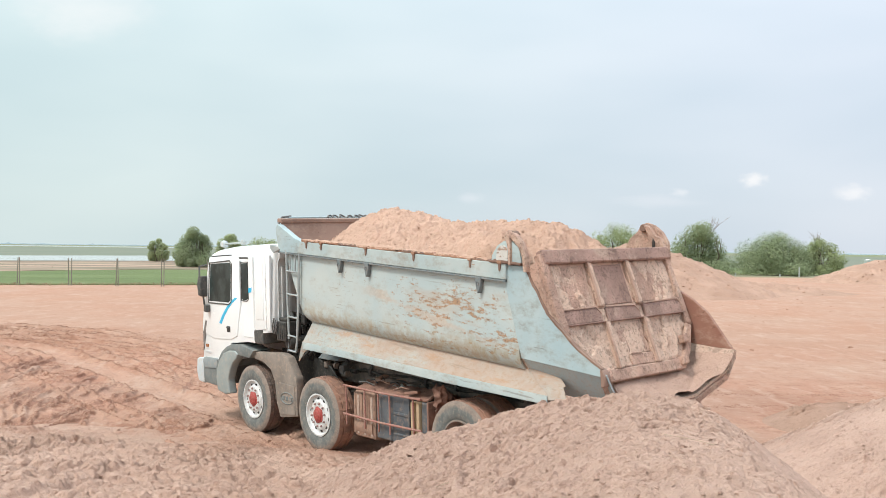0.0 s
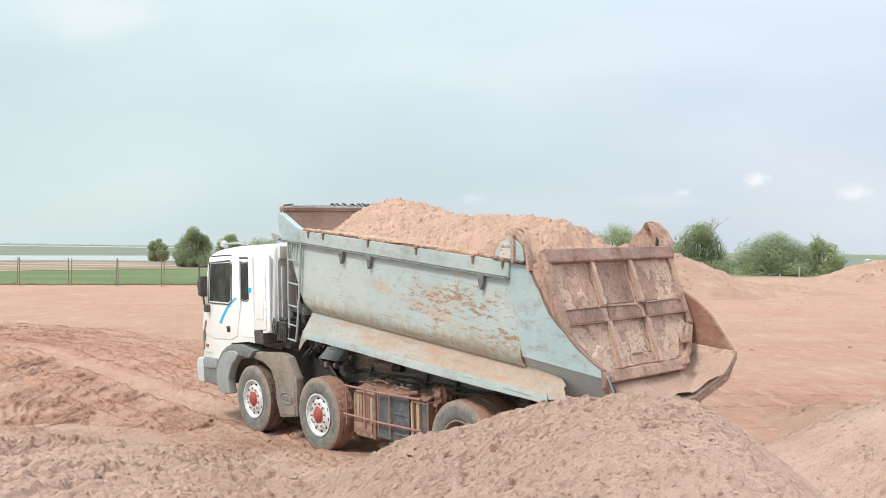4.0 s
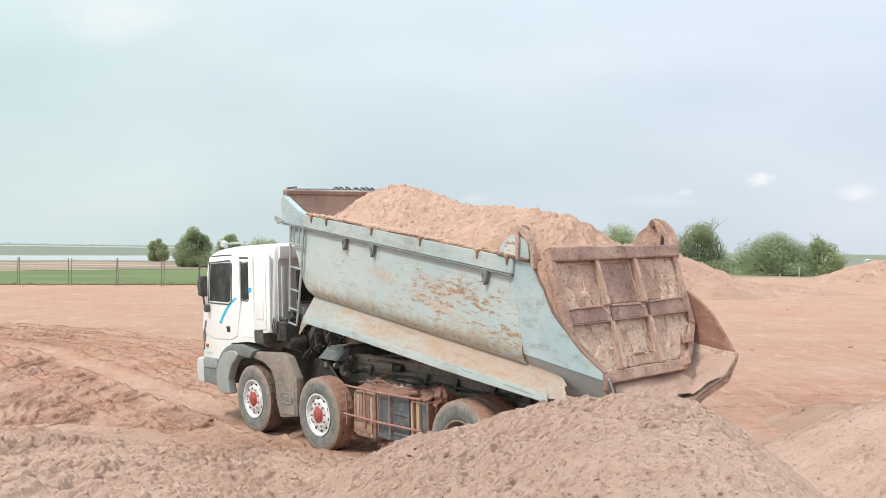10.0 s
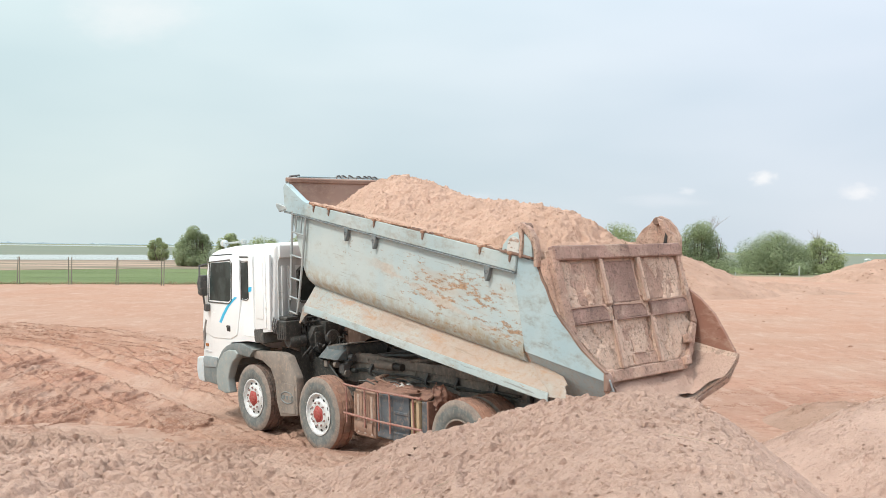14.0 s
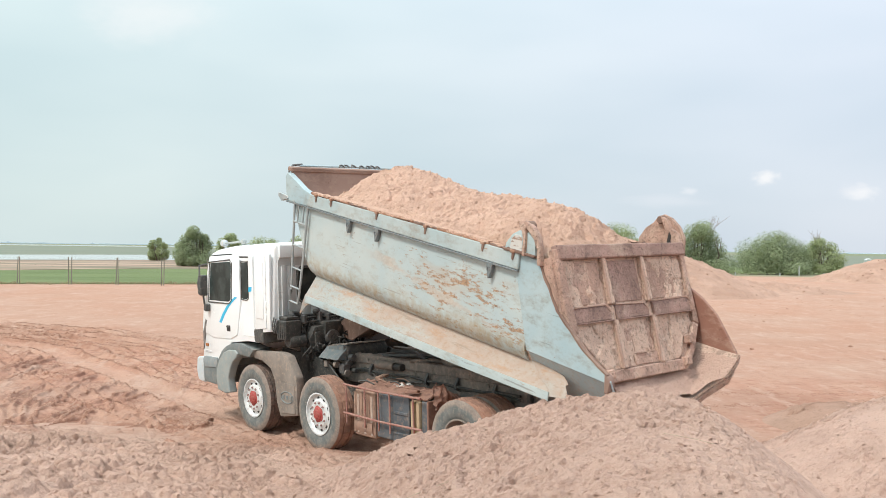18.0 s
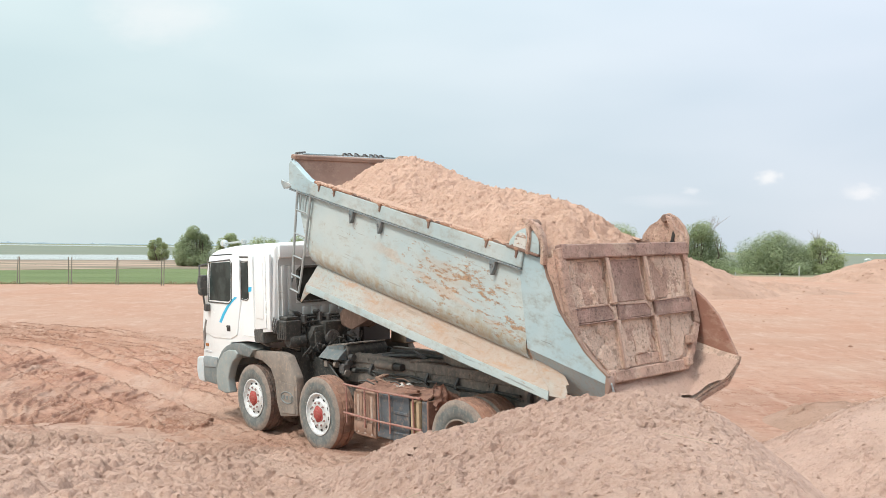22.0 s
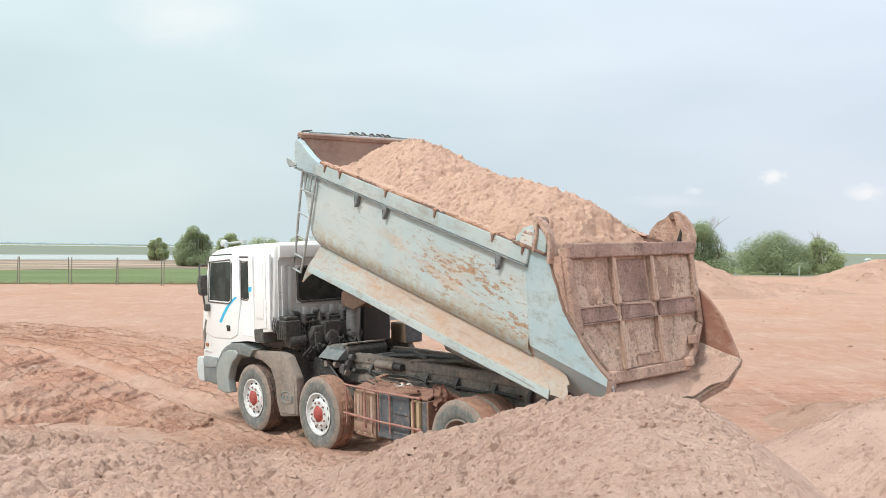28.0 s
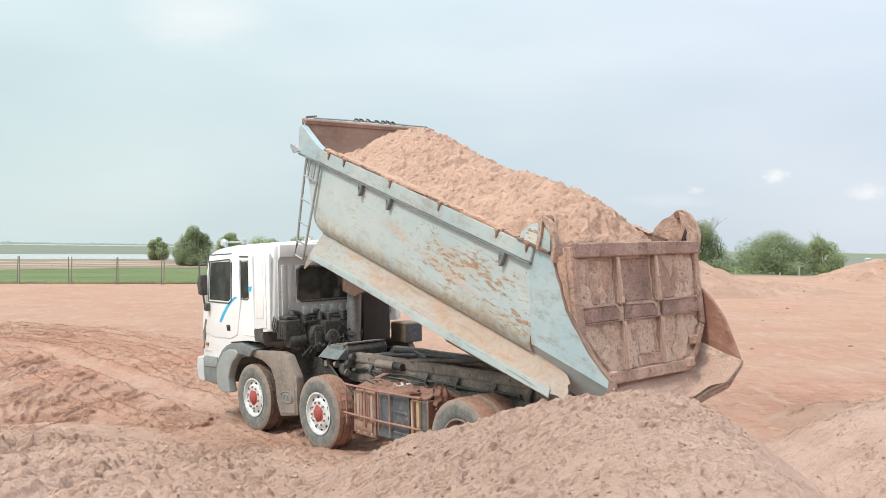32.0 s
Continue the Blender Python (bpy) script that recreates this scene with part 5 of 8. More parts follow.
def build_cab():
    cab = new("cab")
    k = Kit()
    # lofted shell: narrower at the roof and at the nose
    n = len(CAB_SIDE)
    sections = []
    for x, inset in ((-1.235, 0.055), (-1.205, 0.018), (-1.12, 0.0), (-0.6, -0.012), (0.0, -0.016), (0.6, -0.012), (1.12, 0.0), (1.205, 0.018), (1.235, 0.055)):
        row = []
        for y, z in CAB_SIDE:
            w = 1.0 - 0.055 * max(0.0, (z - 2.25) / 0.75) ** 1.5
            yy = y - inset * 1.6 if y > 1.2 else y + (inset * 0.6 if y < -0.6 else 0)
            zz = z - inset * 1.3 if z > 2.8 else z
            row.append((x * w, yy, zz))
        sections.append(row)
    vs = [p for r in sections for p in r]
    fs = [(i * n + j, i * n + (j + 1) % n, (i + 1) * n + (j + 1) % n, (i + 1) * n + j) for i in range(len(sections) - 1) for j in range(n)]
    fs += [tuple(range(n - 1, -1, -1)), tuple(range((len(sections) - 1) * n, len(sections) * n))]
    k.add(vs, fs)
    me = k.mesh("cab", M_WHITE, 0.012, 0, 40, 2)
    bpy.data.objects.remove(cab)
    cab = new("cab", me)
    cab.parent = truck
    tagged(cab, "white painted steel truck cab with dark windows")
    for s in (-1, 1):
        X = s * 1.238

        def slab(outline, d0, d1):
            a, b = sorted((X + s * d0, X + s * d1))
            return Kit().prism(outline, a, b, "x")
        # door skin, stands a little proud with a shut line all round
        slab([(1.50, 1.46), (1.52, 1.80), (1.40, 2.50), (1.30, 2.755), (0.42, 2.79), (0.30, 2.70), (0.28, 2.05), (0.40, 1.50), (0.62, 1.42), (1.2, 1.40)], -0.03, 0.010).part("door", M_WHITE, cab, "", 0.006, 0, 32, 2)
        slab([(0.20, 1.50), (0.215, 2.76), (-0.12, 2.775), (-0.14, 1.50)], -0.03, 0.006).part("quarter_panel", M_WHITE, cab, "", 0.006)
        slab([(-0.18, 1.62), (-0.18, 2.78), (-0.52, 2.79), (-0.52, 1.66)], -0.03, 0.014).part("sleeper_panel", M_WHITE, cab, "", 0.02, 0, 32, 2)
        slab([(-0.235, 1.80), (-0.235, 2.68), (-0.27, 2.70), (-0.44, 2.70), (-0.465, 2.68), (-0.465, 1.80)], -0.03, 0.026).part("panel_swage", M_WHITE, cab, "", 0.018, 0, 32, 2)
        slab([(-0.55, 1.64), (-0.55, 2.80), (-0.66, 2.80), (-0.66, 1.64)], -0.03, 0.02).part("corner_panel", M_WHITE, cab, "", 0.015, 0, 32, 2)
        for z in (2.42, 2.20, 1.98, 1.78):
            slab([(-0.50, z), (-0.50, z + 0.10), (-0.545, z + 0.10), (-0.545, z)], -0.02, 0.022).part("vent", M_WHITE, cab, "", 0.004)
        # glass
        slab([(1.335, 2.02), (1.27, 2.645), (0.60, 2.675), (0.56, 2.64), (0.60, 2.06), (0.66, 2.02)], -0.02, 0.016).part("door_window", M_GLASS, cab, "dark door glass", 0.008)
        slab([(0.225, 2.10), (0.215, 2.66), (0.035, 2.675), (0.025, 2.12), (0.06, 2.09), (0.19, 2.08)], -0.02, 0.012).part("quarter_window", M_GLASS, cab, "narrow dark quarter glass", 0.006)
        fr = [(1.36, 1.99), (1.30, 2.66), (0.60, 2.705), (0.53, 2.65), (0.57, 2.04), (0.65, 1.99)]
        Kit().tube([(X + s * 0.013, a, b) for a, b in fr + fr[:1]], 0.012, 6).part("window_seal", M_DARK, cab)
        fr = [(0.24, 2.075), (0.23, 2.68), (0.02, 2.69), (0.01, 2.10), (0.06, 2.07)]
        Kit().tube([(X + s * 0.010, a, b) for a, b in fr + fr[:1]], 0.009, 6).part("window_seal", M_DARK, cab)
        Kit().tube([(X * 0.985, 1.36, 2.70), (X * 0.978, 1.25, 2.765), (X * 0.975, 0.62, 2.79)], 0.014, 6).part("rain_gutter", M_HOLE, cab)
        slab([(0.30, 2.735), (0.30, 2.765), (0.0, 2.765), (0.0, 2.735)], -0.05, 0.012).part("roof_grip", M_DARK, cab, "", 0.008)
        # handle, lamps, badges
        slab([(0.75, 1.53), (0.75, 1.64), (0.62, 1.64), (0.62, 1.53)], -0.01, 0.014).part("handle_recess", M_HOLE, cab, "black door handle recess", 0.01)
        slab([(0.735, 1.60), (0.735, 1.625), (0.635, 1.625), (0.635, 1.60)], 0.005, 0.03).part("door_handle", M_DARK, cab, "", 0.005)
        slab([(1.60, 1.16), (1.57, 1.22), (1.44, 1.68), (1.50, 1.70), (1.60, 1.48)], -0.03, 0.012).part("headlamp", M_LAMP, cab, "narrow upright grey headlamp", 0.008)
        slab([(1.50, 1.235), (1.50, 1.285), (1.42, 1.285), (1.42, 1.235)], -0.01, 0.016).part("side_marker", M_ORANGE, cab, "amber side marker lamp", 0.006)
        for i in range(4):
            slab([(1.56 - 0.06 * i, 1.135), (1.56 - 0.06 * i, 1.165), (1.515 - 0.06 * i, 1.165), (1.515 - 0.06 * i, 1.135)], -0.01, 0.006).part("badge_bar", M_BADGE, cab)
        # blue sweep on the door and behind
        arc = [(1.00, 1.67), (0.88, 1.81), (0.76, 1.925), (0.62, 2.025), (0.45, 2.11)]
        low = [(a - 0.075, b - 0.010) for a, b in arc]
        slab(arc + low[::-1], -0.005, 0.0135).part("blue_stripe", M_STRIPE, cab, "sky-blue swept paint stripe")
        slab([(0.02, 2.20), (0.0, 2.275), (-0.09, 2.29), (-0.08, 2.215)], -0.005, 0.011).part("blue_stripe", M_STRIPE, cab, "sky-blue swept paint stripe")
        # arch trim, bumper corner, step panel
        arch = [(1.17, 0.70), (1.15, 0.92), (1.06, 1.06), (0.93, 1.20), (0.78, 1.29), (0.62, 1.34), (0.30, 1.375), (-0.13, 1.30)]
        inn = [(1.08, 0.70), (1.06, 0.90), (0.98, 1.04), (0.86, 1.14), (0.72, 1.21), (0.56, 1.23), (0.36, 1.19), (0.02, 1.17)]
        slab(arch + inn[::-1], -0.30, 0.02).part("wheel_arch", M_GREYPLASTIC, cab, "dark grey-green wheel arch", 0.02, 0, 32, 2)
        slab([(1.05, 0.55), (1.10, 0.76), (1.06, 0.92), (0.97, 1.07), (0.84, 1.18), (0.66, 1.24), (0.44, 1.255), (0.36, 1.20), (0.40, 1.13), (0.52, 1.05), (0.60, 0.95), (0.69, 0.77), (0.67, 0.65), (0.63, 0.54), (0.80, 0.515)], -0.10, 0.045).part("step_panel", M_STEPPANEL, cab, "grey-green moulded step panel", 0.03, 0, 32, 3)
        slab([(-0.14, 1.42), (-0.10, 1.60), (-0.20, 1.68), (-0.40, 1.70), (-0.42, 1.42)], -0.45, 0.005).part("rear_arch", M_DARK, cab, "dark grey plastic rear arch cover", 0.03, 0, 32, 2)
        # mirrors on arms
        Kit().prism([(s * 1.37, 2.12), (s * 1.385, 2.30), (s * 1.36, 2.44), (s * 1.21, 2.44), (s * 1.185, 2.40), (s * 1.20, 2.12), (s * 1.24, 2.09), (s * 1.33, 2.09)], 1.40, 1.52, "y").part("mirror", M_DARK, cab, "tall black door mirror", 0.03, 0, 32, 3)
        Kit().tube([(s * 1.20, 1.52, 2.62), (s * 1.34, 1.50, 2.60), (s * 1.37, 1.44, 2.42)], 0.016, 8).part("mirror_arm", M_DARK, cab)
        Kit().tube([(s * 1.22, 1.50, 1.88), (s * 1.27, 1.48, 1.95), (s * 1.30, 1.46, 2.11)], 0.016, 8).part("mirror_arm", M_DARK, cab)
        slab([(1.40, 1.84), (1.38, 1.96), (1.30, 1.96), (1.31, 1.83)], 0.0, 0.10).part("kerb_mirror", M_DARK, cab, "small black lower mirror", 0.02)
    Kit().prism([(1.12, 0.90), (1.58, 0.87), (1.60, 1.05), (1.52, 1.065), (1.10, 1.07)], -1.252, 1.252, "x").part("bumper_wing", M_BUMPERTOP, cab, "grey-blue upper bumper panel", 0.02, 0, 32, 2)
    k = Kit().prism([(1.16, 0.60), (1.70, 0.62), (1.74, 0.84), (1.70, 1.02), (1.62, 1.04), (1.10, 1.04), (1.16, 0.90)], -1.235, 1.235, "x")
    k.part("bumper", M_GREYPLASTIC, cab, "dark grey plastic bumper", 0.04, 0, 32, 3)
    Kit().prism([(1.60, 0.60), (1.82, 0.625), (1.88, 0.80), (1.85, 1.02), (1.64, 1.045)], -1.25, 1.25, "x").part("bumper_face", M_PALEBUMPER, cab, "pale grey bumper face", 0.04, 0, 32, 3)
    Kit().prism([(1.725, 1.15), (1.735, 1.70), (1.69, 1.92), (1.66, 1.90), (1.69, 1.15)], -0.95, 0.95, "x").part("grille", M_DARK, cab, "black front grille", 0.01)
    k = Kit().prism([(1.66, 2.02), (1.515, 2.60), (1.48, 2.60), (1.63, 2.02)], -1.04, 1.04, "x")
    k.part("windscreen", M_GLASS, cab, "dark windscreen", 0.01)
    # rear wall: recessed window and pressed ribs
    Y = -0.692
    Kit().prism([(-0.77, 2.12), (-0.77, 2.52), (-0.72, 2.57), (0.72, 2.57), (0.77, 2.52), (0.77, 2.12), (0.72, 2.07), (-0.72, 2.07)], Y - 0.022, Y + 0.03, "y").part("rear_window", M_REARGLASS, cab, "wide dark glossy rear window", 0.006)
    fr = [(-0.79, 2.10), (-0.79, 2.54), (-0.73, 2.59), (0.73, 2.59), (0.79, 2.54), (0.79, 2.10), (0.73, 2.05), (-0.73, 2.05)]
    Kit().tube([(a, Y - 0.018, b) for a, b in fr + fr[:1]], 0.020, 8).part("window_seal", M_DARK, cab)
    # sheets added over the shell to carry the rear wall's shaded paint
    Kit().prism([(-1.13, 1.64), (-1.13, 2.70), (-1.08, 2.76), (-0.82, 2.76), (-0.82, 2.03), (0.82, 2.03), (0.82, 2.76), (1.08, 2.76), (1.13, 2.70), (1.13, 1.64)], Y - 0.008, Y + 0.02, "y").part("rear_shade_sheet", M_CABREAR, cab, "dusty white rear wall sheet, greyed for shade", 0.004)
    Kit().prism([(-0.82, 2.62), (-0.82, 2.76), (0.82, 2.76), (0.82, 2.62)], Y - 0.008, Y + 0.02, "y").part("rear_shade_sheet", M_CABREAR, cab, "dusty white rear wall sheet, greyed for shade", 0.004)
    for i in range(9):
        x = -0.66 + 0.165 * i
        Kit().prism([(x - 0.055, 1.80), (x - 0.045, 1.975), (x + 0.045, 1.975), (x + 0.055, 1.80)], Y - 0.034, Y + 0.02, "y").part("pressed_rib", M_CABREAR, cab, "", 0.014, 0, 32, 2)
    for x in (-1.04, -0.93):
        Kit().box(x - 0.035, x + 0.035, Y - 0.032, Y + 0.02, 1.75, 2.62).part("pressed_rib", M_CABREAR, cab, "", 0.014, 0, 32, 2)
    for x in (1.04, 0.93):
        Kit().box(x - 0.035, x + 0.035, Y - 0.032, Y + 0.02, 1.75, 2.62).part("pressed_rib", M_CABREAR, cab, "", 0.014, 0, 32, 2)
    Kit().prism([(-0.70, 2.74), (-0.70, 2.955), (-0.74, 2.93), (-0.735, 2.74)], -1.12, 1.12, "x").part("roof_edge", M_WHITE, cab, "", 0.012)
    # roof bar with round lamps
    for x in (-0.85, 0.85):
        Kit().tube([(x, 1.52, 2.97), (x + 0.02, 0.87, 2.99)], 0.016, 8).part("roof_bar", M_STEPGREY, cab)
        Kit().lathe([(-0.05, 0.001), (-0.045, 0.05), (0, 0.066), (0.05, 0.05), (0.055, 0.001)], 16, pose(x, 1.54, 2.97)).part("roof_horn", M_PALEBUMPER, cab, "round white roof horn")
        Kit().lathe([(-0.04, 0.001), (-0.035, 0.04), (0, 0.05), (0.035, 0.04), (0.04, 0.001)], 14, pose(x, 0.85, 2.99)).part("roof_lamp", M_STEPGREY, cab, "small grey roof lamp")
        Kit().tube([(x, 1.38, 2.74), (x, 1.52, 2.95)], 0.02, 8).part("horn_foot", M_STEPGREY, cab)
        Kit().tube([(x, 0.85, 2.90), (x, 0.85, 2.96)], 0.02, 8).part("lamp_foot", M_STEPGREY, cab)
    return cab


cab = build_cab()


# ---- behind the cab ----
k = Kit().box(-1.20, -0.92, -1.00, -0.74, 1.50, 1.80).box(-1.17, -0.95, -0.98, -0.76, 1.80, 1.86)
cleaner = k.part("air_cleaner", M_GREASE, truck, "black ribbed air cleaner housing", 0.03, 0, 32, 3)
for i in range(4):
    Kit().box(-1.21, -1.195, -0.97 + 0.055 * i, -0.945 + 0.055 * i, 1.53, 1.78).part("cleaner_rib", M_GREASE, cleaner, "", 0.005)
for i in range(3):
    Kit().tube([(-1.215, -0.80 + 0.05 * i, 1.80 + 0.02 * i), (-1.24, -0.79 + 0.05 * i, 1.72), (-1.215, -0.78 + 0.05 * i, 1.60)], 0.012, 6).part("clip", M_PIPEDARK, truck)
Kit().lathe([(-0.15, 0.001), (-0.15, 0.085), (-0.10, 0.105), (0.12, 0.105), (0.14, 0.09), (0.14, 0.001)], 20, pose(-0.97, -0.93, 1.48)).part("intake_drum", M_GREASE, truck, "black intake drum")
Kit().tube([(-1.01, -0.90, 1.84), (-1.0, -0.84, 1.90), (-0.88, -0.80, 1.88), (-0.70, -0.82, 1.78)], 0.042, 10).part("intake_hose", M_GREASE, truck)
for z, y in ((1.80, -0.84), (1.74, -0.90), (1.835, -0.80)):
    Kit().tube([(-0.88, y, z), (-0.55, y - 0.01, z + 0.012), (-0.25, y, z - 0.01), (0.18, y, z + 0.008)], 0.018, 8).part("bulkhead_pipe", M_GREASE, truck)
for i, x in enumerate((-0.80, -0.52, -0.36, -0.08)):
    Kit().box(x - 0.03, x + 0.03, -0.93, -0.76, 1.72, 1.86 + 0.03 * (i % 2)).part("pipe_clamp", M_PIPEDARK, truck, "", 0.01)
Kit().lathe([(-0.03, 0.001), (-0.03, 0.045), (0.0, 0.055), (0.03, 0.045), (0.03, 0.001)], 14, pose(-0.56, -0.86, 1.90, 0, 90, 0)).part("filler_cap", M_GREASE, truck)
for i, x in enumerate((-0.84, -0.77, -0.70, -0.64)):
    Kit().tube([(x, -0.82, 1.78), (x - 0.02, -0.90, 1.52), (x + 0.03, -1.0, 1.18)], 0.022, 8).part("coolant_hose", M_GREASE, truck)
k = Kit().prism([(-0.76, 1.16), (-0.80, 1.50), (-0.70, 1.68), (-0.22, 1.70), (-0.10, 1.60), (-0.08, 1.16)], -1.04, -0.72, "y")
k.box(-0.55, -0.25, -1.10, -0.74, 1.54, 1.75).box(-0.72, -0.60, -1.08, -1.02, 1.25, 1.60)
k.part("engine_cover", M_GREASE, truck, "black greasy engine cover", 0.03, 0, 32, 2)
for x, z, r in ((-0.42, 1.50, 0.13), (-0.66, 1.36, 0.075), (-0.20, 1.34, 0.09)):
    k = Kit().lathe([(-0.04, 0.85 * r), (0.0, r), (0.05, 0.9 * r), (0.055, 0.55 * r), (0.035, 0.5 * r), (0.035, 0.2 * r), (0.06, 0.18 * r), (0.06, 0.001)], 20, pose(x, -1.07, z, 0, 0, -90))
    k.part("pulley", M_PIPEDARK, truck, "greasy dark pulley")
for i in range(8):
    x = -0.92 + 0.12 * i
    Kit().tube([(x, -1.02, 1.24 + 0.03 * (i % 3)), (x + 0.07, -1.15, 1.40 + 0.04 * (i % 2)), (x + 0.18, -1.10, 1.26)], 0.020, 8).part("hose_loop", M_GREASE, truck)
Kit().tube([(0.0, -0.93, 0.75), (0.0, -0.95, 1.43)], 0.128, 20).part("hoist_barrel", M_HOISTSTEEL, truck, "greasy dark hoist cylinder barrel")
Kit().box(0.20, 0.74, -1.05, -0.76, 1.36, 2.26).part("oil_tank", M_OILTANK, truck, "black greasy hydraulic oil tank", 0.03, 0, 32, 3)
Kit().box(0.98, 1.36, -1.12, -0.74, 1.27, 1.60).part("side_locker", M_OLIVEBOX, truck, "brown olive locker box", 0.015)
# thin slab that makes the locker's rear face darker than its sides
Kit().box(1.01, 1.33, -1.138, -1.116, 1.29, 1.58).part("locker_rear_slab", M_TANK, truck, "dark slab over the locker's rear face", 0.008)
# solid body in near-black, standing for the shade in the mount's open recess
k = Kit().prism([(-1.20, 1.20), (-1.34, 1.40), (-1.72, 1.44), (-1.78, 1.36), (-1.74, 1.20)], -0.62, 0.12, "x")
k.part("hoist_mount", M_DARK, truck, "bent-plate hoist mount, dark for its shaded recess", 0.012)
Kit().prism([(-1.20, 1.395), (-1.36, 1.425), (-1.74, 1.465), (-1.74, 1.448), (-1.36, 1.405)], -0.60, 0.10, "x").part("mount_plate", M_CHASSIS, truck, "dusty top plate")
Kit().prism([(-1.25, 1.27), (-1.35, 1.405), (-1.72, 1.445), (-1.72, 1.30)], -0.66, -0.625, "x").part("mount_cheek", M_BRACKET, truck, "dull blue-grey mount cheek", 0.006)
Kit().prism([(-0.62, 1.22), (-0.80, 1.24), (-0.62, 1.40)], -1.75, -1.25, "y").part("mount_gusset", M_BRACKET, truck, "dull blue-grey sloping plate", 0.006)
# hoses, valves and brackets crowded behind the cab and on the rail
rng = random.Random(12)
for i in range(16):
    x, z = rng.uniform(-0.80, 0.15), rng.uniform(1.25, 1.62)
    y = rng.uniform(-1.16, -1.02)
    pts = [(x, y, z), (x + rng.uniform(-0.15, 0.15), y - rng.uniform(0.0, 0.08), z + rng.uniform(-0.05, 0.14)), (x + rng.uniform(-0.1, 0.3), y, z + rng.uniform(-0.2, 0.05))]
    Kit().tube(pts, rng.uniform(0.010, 0.022), 7).part("hose", rng.choice((M_GREASE, M_GREASE, M_PIPEDARK)), truck)
for i in range(12):
    y, z, x = rng.uniform(-2.05, -1.2), rng.uniform(1.02, 1.34), rng.uniform(-0.74, -0.54)
    if i % 2:
        Kit().tube([(x, y, z), (x, y - rng.uniform(0.05, 0.12), z)], rng.uniform(0.03, 0.06), 12).part("brake_valve", rng.choice((M_PIPEDARK, M_MUDGUARD, M_GREASE)), truck, "dusty brake valve")
    else:
        w = rng.uniform(0.03, 0.06)
        Kit().box(x - w, x + w, y - w, y + w, z - w, z + w * 1.4).part("valve_block", rng.choice((M_PIPEDARK, M_MUDGUARD)), truck, "soil-dusted valve block", 0.012)
for i in range(9):
    y = -2.1 - 0.36 * i
    Kit().lathe([(-0.012, 0.022), (-0.02, 0.018), (-0.02, 0.001)], 6, pose(-0.48, y, 1.25 - 0.1 * (i % 2))).part("frame_bolt", M_CHASSIS, truck)
Kit().tube([(-0.50, -3.1, 1.325), (-0.10, -3.7, 1.335), (0.35, -4.0, 1.33)], 0.028, 8).part("prop_bar", M_CHASSIS, truck, "dusty loose prop bar")
Kit().tube([(0.0, -0.945, 1.42), (0.0, -0.948, 1.50)], 0.138, 20).part("barrel_collar", M_CHROME, truck, "bright steel barrel collar")
for i, (x, y0, y1, z) in enumerate(((-0.435, -6.2, -1.7, 1.317), (0.435, -6.2, -1.7, 1.317), (-0.44, -3.2, -1.0, 1.187), (0.44, -4.0, -1.0, 1.187))):
    rows, n = [], int((y1 - y0) / 0.05)
    r2 = np.random.default_rng(60 + i)
    for j in range(n + 1):
        y = y0 + (y1 - y0) * j / n
        h = max(0.0, 0.012 * math.sin(2.3 * y + i) * math.sin(5.1 * y) + 0.012 * r2.random() - 0.002)
        w = 0.020 + 0.022 * r2.random()
        rows.append([(x - w - 0.01, y, z), (x - 0.5 * w, y, z + h), (x + 0.4 * w, y, z + 0.8 * h), (x + w + 0.01, y, z)])
    Kit().strip(rows).part("rail_soil", M_MUDGUARD, truck, "dry soil lying along the frame beam", 0, 0.006)
rng = random.Random(31)
for i in range(12):
    x, y = rng.uniform(-1.14, -0.70), rng.uniform(-4.05, -2.75)
    a, L = rng.uniform(-0.6, 0.6) + 1.57, rng.uniform(0.10, 0.30)
    p, q = Vector((x, y, 1.07 + rng.uniform(0, 0.05))), Vector((math.cos(a) * L, math.sin(a) * L, rng.uniform(-0.02, 0.05)))
    if i % 6:
        Kit().tube([p, p + q * 0.5 + Vector((0, 0, 0.025)), p + q], rng.uniform(0.006, 0.013), 6).part("loose_rod", rng.choice((M_GREASE, M_MUDBOX, M_GREASE)), truck, "dark scrap rod lying on the boxes")
    else:
        Kit().box(-0.05, 0.05, -0.09, 0.09, -0.015, 0.02, pose(p.x, p.y, p.z, rng.uniform(-12, 12), rng.uniform(-15, 15), rng.uniform(0, 180))).part("scrap_plate", rng.choice((M_PACKED, M_MUDBOX)), truck, "bent scrap plate lying on the boxes", 0.006)
for i in range(6):
    y = -2.70 - 0.075 * i
    Kit().box(SX - 0.012, SX + 0.004, y - 0.022, y + 0.022, 0.40, 0.95 - 0.03 * (i % 2)).part("box_slat", M_SLAT if i % 2 else M_MUDBOX, truck, "soil-caked slat", 0.006)
